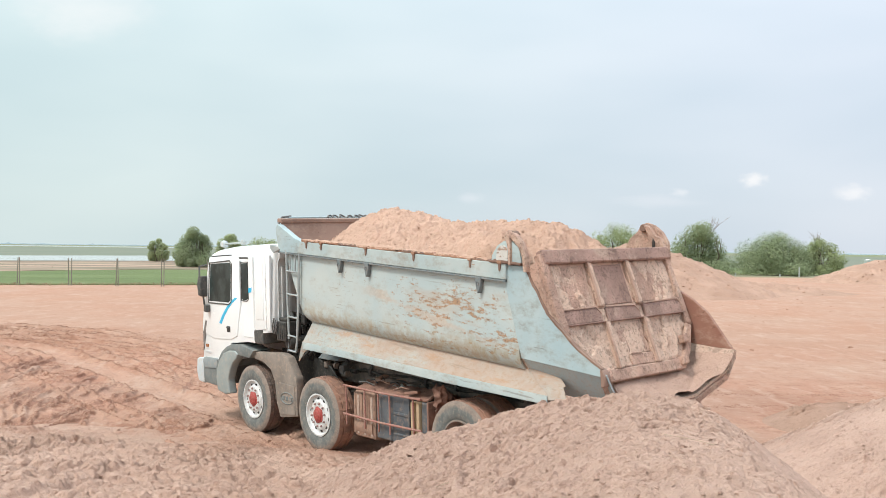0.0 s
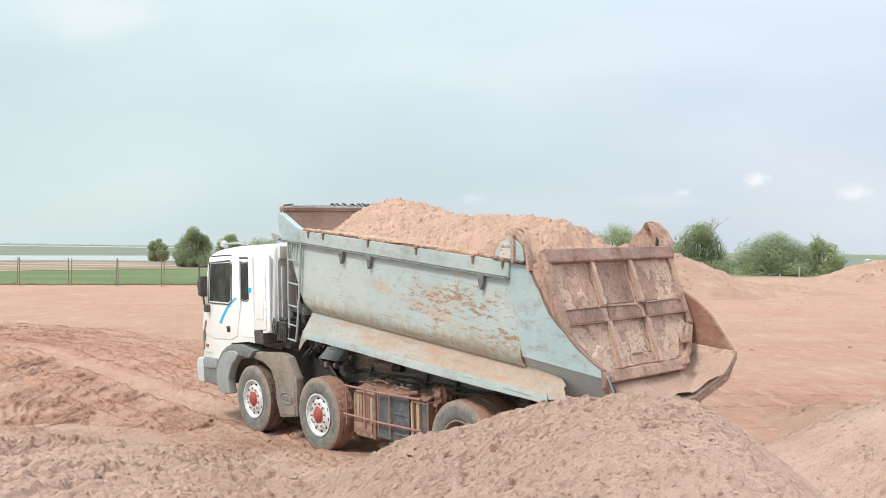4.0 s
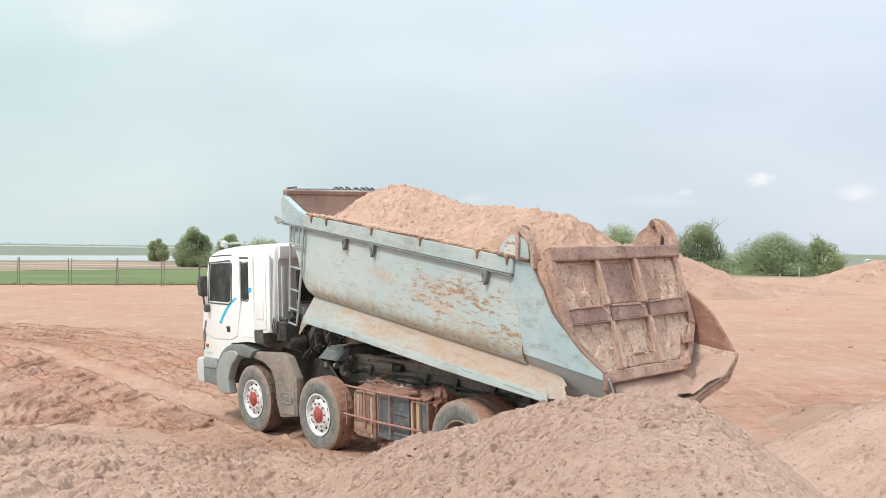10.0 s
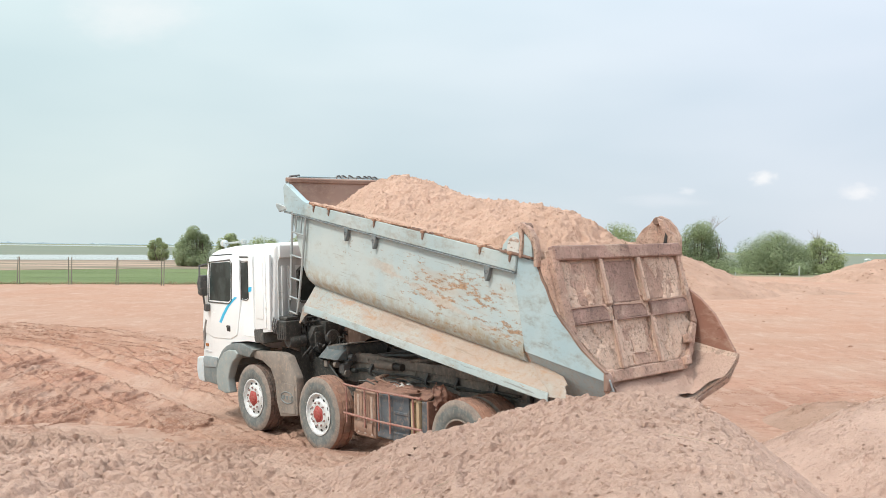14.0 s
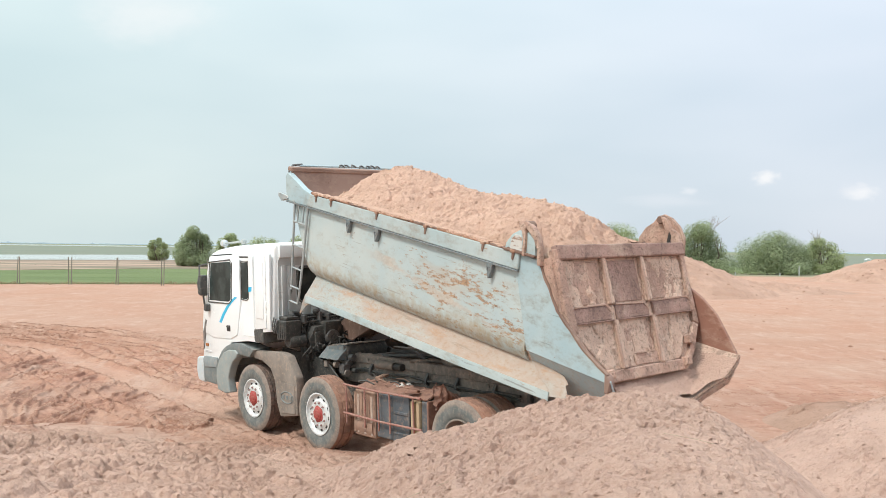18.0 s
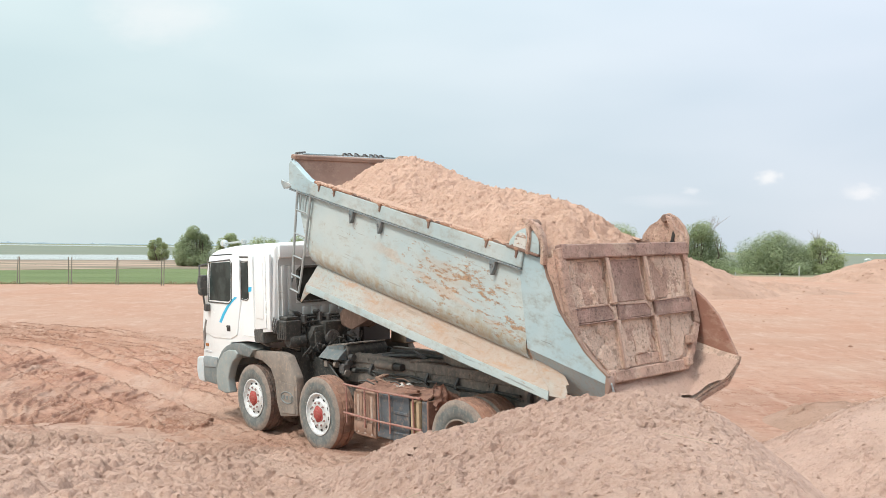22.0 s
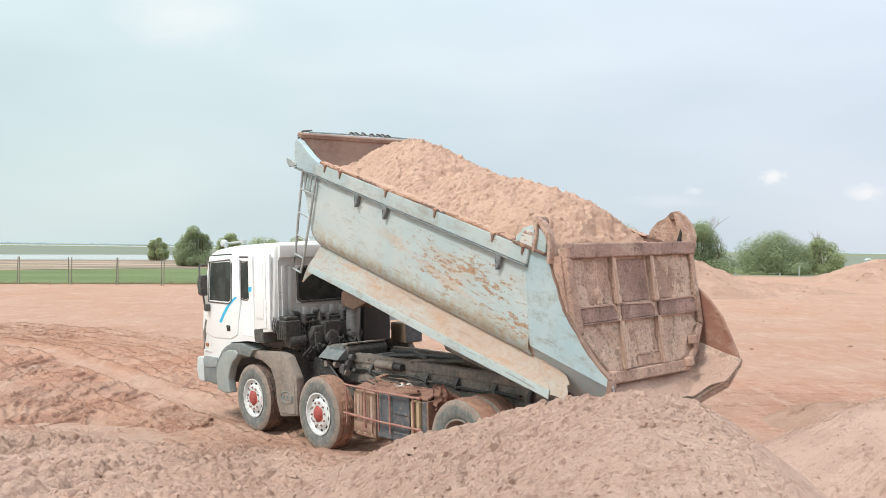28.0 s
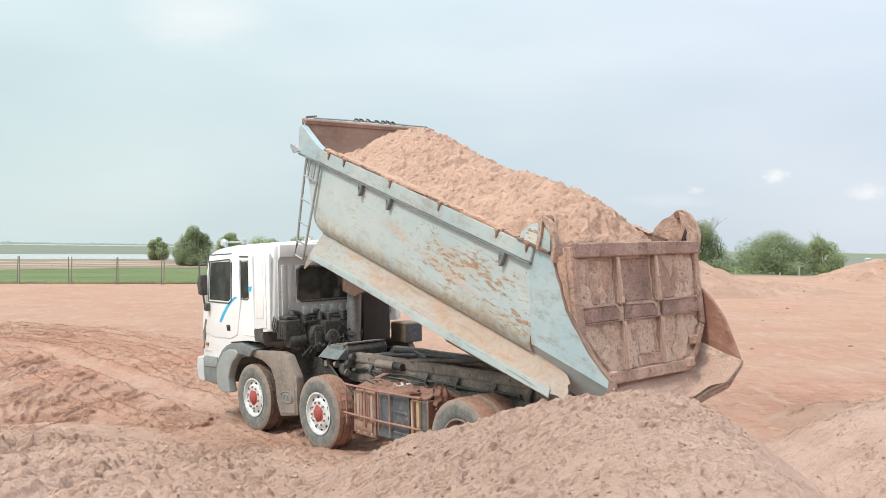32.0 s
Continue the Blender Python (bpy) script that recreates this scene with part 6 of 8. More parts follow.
# front mudguards and the flap between the front axles
for s in (-1, 1):
    for y0, lab in ((0.0, "muddy grey front mudguard"), (-1.85, "muddy grey second mudguard"))[:1 if s < 0 else 2]:
        if y0 == 0.0:
            prof = [(-0.02, 1.28), (-0.16, 1.285), (-0.86, 1.32), (-1.05, 1.28), (-1.28, 0.98), (-1.30, 0.42), (-0.80, 0.34), (-0.70, 0.56), (-0.66, 0.86), (-0.54, 1.04), (-0.30, 1.14), (-0.04, 1.16)]
            a, b = sorted((s * 1.07, s * 1.205))
            Kit().prism(prof, a, b, "x").part("front_mudguard", M_MUDGUARD, truck, lab, 0.03, 0, 32, 2)
            # dark plate added to stand for the dim gap behind the mudguard
            a, b = sorted((s * 0.70, s * 0.73))
            Kit().prism([(-0.10, 1.30), (-0.10, 0.95), (-0.62, 0.70), (-1.62, 0.62), (-1.70, 0.95), (-1.45, 1.14), (-1.05, 1.24)], a, b, "x").part("gap_filler_plate", M_GREASE, truck, "dark plate added to fill the gap behind the mudguard", 0.01)
            a, b = sorted((s * 1.205, s * 1.215))
            Kit().prism([(-0.84, 0.40), (-1.24, 0.44), (-1.24, 0.86), (-0.80, 0.88)], a, b, "x").part("flap_panel", M_MUDGUARD, truck, "", 0.003)
            ring = [(-1.03 + 0.17 * math.cos(t), 0.66 + 0.085 * math.sin(t)) for t in [2 * math.pi * i / 20 for i in range(21)]]
            Kit().tube([(s * 1.217, p, q) for p, q in ring], 0.009, 6).part("emblem_ring", M_GREYPLASTIC, truck)
            for i in range(3):
                c = -0.93 - 0.10 * i
                a, b = sorted((s * 1.214, s * 1.222))
                Kit().box(a, b, c - 0.03, c + 0.03, 0.63, 0.69).part("emblem_bar", M_GREYPLASTIC, truck, "", 0.003)
        else:
            prof = [(y0 + 0.63 * math.cos(t), 0.525 + 0.63 * math.sin(t)) for t in [math.pi * (0.30 + 0.42 * i / 12) for i in range(13)]]
            Kit().strip([[(s * 0.62, p, q) for p, q in prof], [(s * 0.98, p, q) for p, q in prof]]).part("second_mudguard", M_TREAD, truck, "soil-red curved mudguard", 0, 0.012)

# ---- tipping bed; its space: origin on the hinge, rails level ----
bed_profile = [(-1.205, 1.40), (-1.205, 0.50), (-1.195, 0.42), (-1.16, 0.35), (-1.06, 0.26), (-0.82, 0.09), (-0.62, 0.0), (0.62, 0.0), (0.82, 0.09), (1.06, 0.26), (1.16, 0.35), (1.195, 0.42), (1.205, 0.50), (1.205, 1.40)]


def front_y(z):
    return float(np.interp(z, [-0.1, 0.25, 0.66, 1.28, 1.75], [4.88, 5.02, 5.26, 5.66, 5.83]))


def build_bed():
    rows = [[(x, 0.75, z) for x, z in bed_profile]] + [[(x, y0 + (front_y(z) - y0) * t, z) for x, z in bed_profile] for y0, t in ((0.95, 0.0), (0.95, 0.35), (0.95, 0.7), (0.95, 1.0))]
    k = Kit().strip(rows)
    bed = k.part("dump_bed", M_BEDBLUE, truck, "faded pale blue U-shaped steel bed with rust streaks", 0, 0.02, 25)
    bed.location = HINGE
    # front wall, brown inside
    k = Kit()
    zs = sorted({z for _, z in bed_profile} | {1.55, 1.72})

    def half(z):
        pts = sorted({(b, abs(a)) for a, b in bed_profile})
        return float(np.interp(z, [p[0] for p in pts], [p[1] for p in pts]))
    rows = [[(half(z) * 0.985 * u, front_y(z) - 0.03, z) for u in (-1, -0.6, -0.2, 0.2, 0.6, 1)] for z in zs]
    k.strip(rows)
    k.part("front_wall", M_RUSTIN, bed, "rust-brown inner front wall", 0, 0.03)
    Kit().box(-1.21, 1.21, 5.73, 5.85, 1.69, 1.76).part("front_lip", M_RUSTIN, bed, "rust-brown folded front lip", 0.012)
    Kit().tube([(-1.235, 5.74, 1.57), (-1.21, 5.80, 1.69), (-1.12, 5.86, 1.775), (-0.95, 5.88, 1.79)], 0.016, 8).part("lip_hook", M_PIPEDARK, bed, "bent dark rod")
    Kit().tube([(-1.0, 5.86, 1.77), (0.0, 5.87, 1.78), (1.15, 5.87, 1.77), (1.22, 5.6, 1.69)], 0.014, 8).part("tarp_rod", M_BEDPANEL, bed, "thin pale tarp rod")
    for i in range(7):
        x = -0.30 + 0.12 * i + 0.03 * math.sin(5 * i)
        Kit().tube([(x, 5.84, 1.77), (x + 0.015, 5.86, 1.80 + 0.008 * (i % 3)), (x + 0.06, 5.87, 1.806), (x + 0.10, 5.85, 1.78)], 0.012, 6).part("tarp_hook", M_PIPEDARK, bed, "small dark tarp hook")
    for s in (-1, 1):
        X = s * 1.21

        def slab(outline, d0, d1):
            a, b = sorted((X + s * d0, X + s * d1))
            return Kit().prism(outline, a, b, "x")
        # top rail and the raised front gusset
        slab([(0.95, 1.27), (0.95, 1.455), (5.20, 1.455), (5.20, 1.27)], -0.05, 0.045).part("side_rail", M_RAIL if s < 0 else M_RUSTIN, bed, "pale blue box rail along the bed's top edge" if s < 0 else "rust-brown box rail along the bed's top edge", 0.01)
        slab([(5.18, 1.27), (5.13, 1.465), (5.30, 1.50), (5.76, 1.68), (5.82, 1.62), (5.73, 1.27)], -0.05, 0.046).part("front_gusset", M_BEDPANEL, bed, "pale blue raised front corner plate", 0.008)
        slab([(5.68, 1.30), (5.70, 1.345), (5.96, 1.36), (5.95, 1.30), (5.86, 1.24)], 0.0, 0.06).part("corner_hook", M_WIRE, bed, "pale steel corner hook", 0.006)
        for i in range(9):
            y0 = 0.98 + 0.46 * i
            slab([(y0, 1.455)] + [(y0 + 0.445 * q / 9, 1.478 + 0.012 * math.sin(2.7 * q + 1.9 * i) + 0.008 * math.sin(7.1 * q + i)) for q in range(10)] + [(y0 + 0.445, 1.455)], -0.055, 0.042).part("edge_bar", (M_RUSTBAR, M_REDRUST, M_REDRUST)[i % 3], bed, "rusted wear bar", 0.004)
        rows, n = [], 90
        for q in range(n + 1):
            y = 1.22 + 3.90 * q / n
            h = 0.012 + 0.030 * max(0.0, vnoise(np.array([y * 1.6]), np.array([3.0 + s]), 441)[0] + 0.35) + 0.02 * vnoise(np.array([y * 11.0]), np.array([5.0 + s]), 442)[0]
            w = 0.045 + 0.05 * (vnoise(np.array([y * 4.0]), np.array([9.0 + s]), 443)[0] + 0.3)
            rows.append([(s * 1.13, y, 1.47 + h), (s * 1.165, y, 1.482 + 1.1 * h), (s * (1.165 + w), y, 1.482 + 0.35 * h), (s * (1.17 + w), y, 1.46)])
        Kit().strip(rows).part("spilled_soil", M_LOAD, bed, "pink-beige soil spilled on the rail", 0, 0.006)
        for y in (4.96, 4.58, 3.53, 2.54, 1.52, 1.04):
            slab([(y - 0.035, 1.478), (y - 0.028, 1.445), (y + 0.03, 1.44), (y + 0.04, 1.478)], 0.035, 0.066).part("lug_plate", M_REDRUST, bed, "rusty lug plate", 0.006)
            slab([(y - 0.022, 1.47), (y - 0.022, 1.42), (y - 0.01, 1.36), (y + 0.012, 1.37), (y + 0.02, 1.47)], 0.03, 0.058).part("hinge_lug", M_RUSTBAR, bed, "small rusty hinge lug", 0.005)
        for y in (4.14, 3.51, 1.38):
            slab([(y - 0.05, 1.27), (y + 0.05, 1.27), (y + 0.035, 1.18), (y + 0.005, 1.08), (y - 0.02, 1.09), (y - 0.045, 1.18)], -0.005, 0.055).part("tarp_bracket", M_BRACKET, bed, "grey steel tarp bracket", 0.006)
            k = Kit().lathe([(-0.004, 0.022), (0.006, 0.02), (0.006, 0.001)], 12, pose(X + s * 0.056, y - 0.005, 1.19))
            k.part("bracket_hole", M_HOLE, bed)
        # clean rear panel that runs down to the tail
        if s < 0:
            slab([(1.00, 1.27), (0.99, 1.44), (0.70, 1.43), (0.52, 1.20), (0.35, 0.97), (-0.06, 0.66), (-0.40, 0.50), (-0.40, 0.42), (0.70, 0.44)], -0.025, 0.012).part("rear_panel", M_BEDPANEL, bed, "smooth pale blue rear side panel", 0.002)
            cut = [(0.70, 1.435), (0.52, 1.20), (0.35, 0.97), (-0.06, 0.66), (-0.40, 0.50), (-0.405, 0.42)]
            fine = [(a0 + (b0 - a0) * q / 6 + 0.006 * math.sin(5.1 * q + 9 * a0), a1 + (b1 - a1) * q / 6) for (a0, a1), (b0, b1) in zip(cut[:-1], cut[1:]) for q in range(6)]
            k = Kit().strip([[(X - 0.0155, a0 - 0.005, a1 + 0.006), (X - 0.0155, a0 + 0.006 + 0.005 * math.sin(37 * a0), a1 - 0.010)] for a0, a1 in fine])
            k.strip([[(X - 0.0155, a0 - 0.005, a1 + 0.006), (X + 0.03, a0 - 0.005, a1 + 0.006)] for a0, a1 in fine])
            k.part("worn_edge", M_RUSTBAR, bed, "ragged rusty plate edge")
            slab([(-0.37, 0.50), (-0.41, 0.49), (-0.45, 0.43), (-0.45, 0.33), (-0.40, 0.31)], -0.075, 0.016).part("tail_tip", M_RUSTIN, bed, "rusty worn tail corner", 0.008)
        else:
            slab([(1.00, 1.27), (0.99, 1.44), (0.70, 1.43), (0.50, 1.10), (0.36, 1.07), (0.19, 1.0), (-0.04, 0.85), (-0.22, 0.65), (-0.37, 0.48), (-0.42, 0.36), (-0.38, 0.28), (0.70, 0.40)], -0.025, 0.022).part("rear_panel", M_WING, bed, "rust-red inner rear side panel", 0.008)
        # dark strip put in for the shadow line under the rail
        slab([(0.95, 1.248), (0.95, 1.268), (5.74, 1.268), (5.74, 1.248)], -0.01, 0.05).part("rail_shade_strip", M_BRACKET, bed, "dark strip for the shade under the rail", 0.003)
        # tucked-in lower cheek of the tail
        k = Kit()
        rows = []
        for t in (0.0, 0.5, 1.0):
            y = 0.69 - 1.14 * t
            rows.append([(s * 1.215, y, 0.46 - 0.02 * t), (s * (1.06 + 0.05 * t), y - 0.03 * t, 0.24), (s * (0.84 + 0.04 * t), y - 0.02 * t, 0.02 - 0.05 * t)])
        if s < 0:
            k.strip(rows).part("tail_cheek", M_PALEBLUE, bed, "grey-blue lower tail plate", 0, 0.02)
        # inside face of the tail wing is bare rust
        a, b = sorted((X - s * 0.028, X - s * 0.045))
        if s < 0:
            Kit().prism([(0.95, 1.25), (0.60, 1.30), (0.33, 0.95), (-0.08, 0.62), (-0.38, 0.49), (-0.38, 0.42), (0.6, 0.42)], a, b, "x").part("wing_lining", M_RUSTIN, bed, "bare rusty inner face")
        # splash skirt: sloping shelf with a turned-down flange
        zt, zb = 0.34, 0.05
        rows = []
        lip = []
        for i, t in enumerate([j / 10 for j in range(11)]):
            y = 5.02 - 4.3 * t
            dz = 0.02 * t
            yb = 4.98 - 4.72 * t
            rows.append([(s * 1.07, y, zt - 0.02 + dz), (s * 1.16, (y + yb) / 2, 0.19 + dz), (s * 1.272, yb + 0.01, zb - 0.035 + 0.10 * t)])
            lip.append([(s * 1.276, yb + 0.01, zb - 0.035 + 0.10 * t), (s * 1.281, yb + 0.005, zb - 0.06 + 0.10 * t), (s * 1.280, yb, zb - 0.135 + 0.10 * t + 0.008 * math.sin(7 * i))])
        Kit().strip(lip).part("skirt_flange", M_RAIL, bed, "pale blue turned-down skirt edge", 0, 0.012)
        Kit().strip(rows).part("splash_skirt", M_SKIRT, bed, "sloping dusty pale skirt plate", 0, 0.012, 20)
        flap = []
        for i in range(9):
            t = i / 8
            jag = 0.022 * math.sin(5.3 * i) + 0.015 * math.sin(2.1 * i + 1)
            flap.append([(s * (1.10 + 0.17 * t), 0.74 - 0.48 * t, 0.36 - 0.29 * t), (s * (1.115 + 0.16 * t), 0.56 - 0.40 * t, 0.325 - 0.245 * t + 0.012), (s * (1.125 + 0.15 * t), 0.20 - 0.22 * t + jag, 0.285 - 0.18 * t + 0.3 * jag)])
        Kit().strip(flap).part("skirt_end", M_SKIRT, bed, "bent ragged skirt end flap", 0, 0.012)
        slab([(5.02, 0.32), (5.00, 0.30), (4.90, -0.09), (4.98, -0.09), (5.08, 0.0)], -0.16, -0.12).part("skirt_cheek", M_RUSTIN, bed, "", 0.004)
        Kit().strip([[(s * 1.274, 4.99, 0.03), (s * 1.270, 4.86, -0.07)], [(s * 1.272, 5.04, -0.08), (s * 1.268, 4.96, -0.14)], [(s * 1.262, 5.09, -0.19), (s * 1.260, 5.04, -0.22)], [(s * 1.25, 5.13, -0.28), (s * 1.25, 5.11, -0.29)]]).part("torn_strip", M_SKIRT, bed, "bent torn strip of the skirt", 0, 0.008)
        # sills under the floor
        a, b = sorted((s * 0.30, s * 0.38))
        Kit().prism([(-0.10, -0.02), (4.75, -0.02), (4.60, -0.10), (3.2, -0.20), (0.2, -0.16)], a, b, "x").part("bed_sill", M_CHASSIS, bed, "dark floor sill", 0.008)
        # ear plates that carry the gate
        if s < 0:
            slab([(1.19, 1.45), (1.18, 1.53), (1.10, 1.64), (1.00, 1.70), (0.88, 1.70), (0.76, 1.64), (0.72, 1.45)], -0.02, 0.035).part("hinge_ear", M_RAIL, bed, "pale blue rounded hinge ear", 0.012, 0, 32, 2)
            slab([(1.11, 1.47), (1.10, 1.58), (1.05, 1.645), (0.98, 1.65), (0.94, 1.62), (0.92, 1.47)], 0.03, 0.042).part("ear_patch", M_FLAKED, bed, "white flaking patch on the ear", 0.004)
            slab([(1.0, 1.78), (0.94, 1.81), (0.89, 1.75), (0.865, 1.62), (0.86, 1.44), (0.895, 1.44), (0.90, 1.60), (0.93, 1.69)], 0.0, 0.07).part("hinge_arm", M_GATE, bed, "brown curved hinge arm", 0.012, 0, 32, 2)
            slab([(0.98, 1.80), (0.92, 1.82), (0.80, 1.77), (0.71, 1.68), (0.655, 1.55), (0.63, 1.38), (0.675, 1.38), (0.70, 1.54), (0.76, 1.64), (0.86, 1.72)], -0.02, 0.055).part("hinge_arm", M_GATE, bed, "brown curved hinge arm", 0.012, 0, 32, 2)
            slab([(1.20, 1.45), (1.20, 1.475), (1.02, 1.485), (0.72, 1.475), (0.72, 1.45)], 0.0, 0.06).part("ear_foot", M_RUSTBAR, bed, "rusty weld seam", 0.006)
        else:
            slab([(1.22, 1.45), (1.22, 1.54), (1.14, 1.68), (1.04, 1.76), (0.98, 1.85), (0.90, 1.89), (0.78, 1.86), (0.66, 1.78), (0.57, 1.66), (0.54, 1.45), (0.58, 1.30), (0.70, 1.28)], -0.02, 0.035).part("hinge_ear", M_GATE, bed, "brown rounded hinge ear", 0.012, 0, 32, 2)
            Kit().prism([(0.70, 1.50), (0.70, 1.66), (0.735, 1.70), (0.745, 1.52)], X - 0.10, X - 0.014, "x").part("ear_slot", M_HOLE, bed, "dark block for the slot's shade")
        if s > 0:
            slab([(0.90, 1.87), (0.80, 1.84), (0.72, 1.74), (0.62, 1.70), (0.56, 1.58), (0.52, 1.30), (0.60, 1.30), (0.68, 1.56), (0.80, 1.70)], -0.09, -0.02).part("gate_arm", M_GATE, bed, "rusty gate hinge arm", 0.015, 0, 32, 2)
        slab([(y, z - (0.06 if s < 0 else 0.0)) for y, z in ((0.97, 1.80), (0.95, 1.86), (0.89, 1.88), (0.84, 1.84), (0.85, 1.79), (0.91, 1.76))], -0.08, 0.03).part("hinge_pin", M_RUSTBAR, bed, "rusty hinge boss", 0.015)
    # hoist bracket hung from the floor's front end, and the plate before it
    for x0, x1 in ((-0.18, -0.15), (0.15, 0.18)):
        Kit().prism([(3.75, -0.05), (4.70, -0.45), (5.25, -0.84), (5.56, -0.86), (5.62, -0.68), (5.10, -0.05)], x0, x1, "x").part("hoist_cheek", M_UNDER, bed, "brown hoist bracket cheek", 0.01)
    Kit().strip([[(-0.16, 3.80, -0.06), (0.16, 3.80, -0.06)], [(-0.16, 4.70, -0.42), (0.16, 4.70, -0.42)], [(-0.155, 5.24, -0.80), (0.155, 5.24, -0.80)], [(-0.15, 5.54, -0.82), (0.15, 5.54, -0.82)]]).part("hoist_cover", M_UNDER, bed, "soil-brown hoist bracket cover", 0, 0.02)
    Kit().prism([(-1.22, 0.0), (-1.20, -0.06), (-0.30, -0.16), (-0.30, 0.0), (-0.7, 0.03), (-1.05, 0.24)], 4.84, 4.87, "y").part("front_bulkhead", M_UNDER, bed, "rust-brown lower front plate", 0.005)
    Kit().prism([(1.22, 0.0), (1.20, -0.06), (0.30, -0.16), (0.30, 0.0), (0.7, 0.03), (1.05, 0.24)], 4.84, 4.87, "y").part("front_bulkhead", M_UNDER, bed, "rust-brown lower front plate", 0.005)
    for s in (-1, 1):
        a, b = sorted((s * 0.29, s * 0.36))
        Kit().prism([(2.98, -0.44), (2.88, -0.55), (1.3, -0.50), (0.7, -0.16), (2.7, -0.16)], a, b, "x").part("lift_arm", M_CHASSIS, bed, "dark under-floor lift arm", 0.01)
    # cross bearers
    for y in (0.5, 1.4, 2.3, 3.2, 4.1):
        Kit().box(-0.9, 0.9, y - 0.05, y + 0.05, -0.10, 0.02).part("floor_bearer", M_CHASSIS, bed, "", 0.006)
    # tail chute
    tail = [(-1.19, 0.44), (-1.06, 0.22), (-0.82, 0.03), (-0.60, -0.05), (0.60, -0.05), (0.82, 0.03), (1.06, 0.22), (1.19, 0.44)]
    rows = []
    for y, lift, sx in ((0.80, 0.03, 1.0), (0.35, 0.01, 1.0), (-0.05, 0.0, 1.01), (-0.30, 0.01, 1.02)):
        rows.append([(x * sx, y - (0.12 if abs(x) > 0.9 else 0.0) * (1 if y < 0 else 0), z + lift) for x, z in tail])
    Kit().strip(rows).part("tail_chute", M_CHUTE, bed, "soil-covered tail chute", 0, 0.03, 25)
    # soil left lying in the chute
    XX, YY = np.meshgrid(np.linspace(-1.13, 1.16, 110), np.linspace(-0.30, 0.12, 26))
    YY = YY - 0.125 * step(np.abs(XX), 0.80, 0.98) * (0.12 - YY) / 0.42
    floor = np.interp(np.abs(XX), [0, 0.60, 0.82, 1.06, 1.19], [-0.05, -0.05, 0.03, 0.22, 0.44])
    bowl = -0.03 + 0.47 * (np.abs(XX) / 1.19) ** 3.2
    fill = np.maximum(np.maximum(floor + 0.02, bowl + 0.015), 0.02 + 0.20 * step(YY, -0.30, 0.06) + 0.05 * fbm(XX * 3, YY * 3, 4, 0.6, 801)) + 0.2 * lumps(XX, YY, 0.09, 803, 0.5)
    o = new("chute_soil", grid_mesh("chute_soil", XX, YY, fill, M_HEAP))
    o.parent = bed
    tagged(o, "beige soil lying in the chute")
    edge = [(x * 1.02, -0.31 - (0.12 if abs(x) > 0.9 else 0.0), z - 0.01) for x, z in tail]
    Kit().strip([edge, [(x, y + 0.015, z - 0.085) for x, y, z in edge]]).part("chute_edge", M_GATE, bed, "dark worn chute edge", 0, 0.03, 25)
    return bed


def gate_pt(x, h, out=0.0):
    """A point on the gate: x across, h up along it from its foot, out to the rear."""
    u = Vector((0, 0.426, 0.905)).normalized()
    n = Vector((0, -0.905, 0.426)).normalized()
    return Vector((x, -0.01, 0.21)) + u * h + n * out


def gate_slab(bed, name, outline, o0, o1, mat, label="", bevel=0.006):
    k = Kit()
    n = len(outline)
    vs = [gate_pt(x, h, o0) for x, h in outline] + [gate_pt(x, h, o1) for x, h in outline]
    fs = [tuple(range(n - 1, -1, -1)), tuple(range(n, 2 * n))] + [(i, (i + 1) % n, n + (i + 1) % n, n + i) for i in range(n)]
    return k.add(vs, fs).part(name, mat, bed, label, bevel)


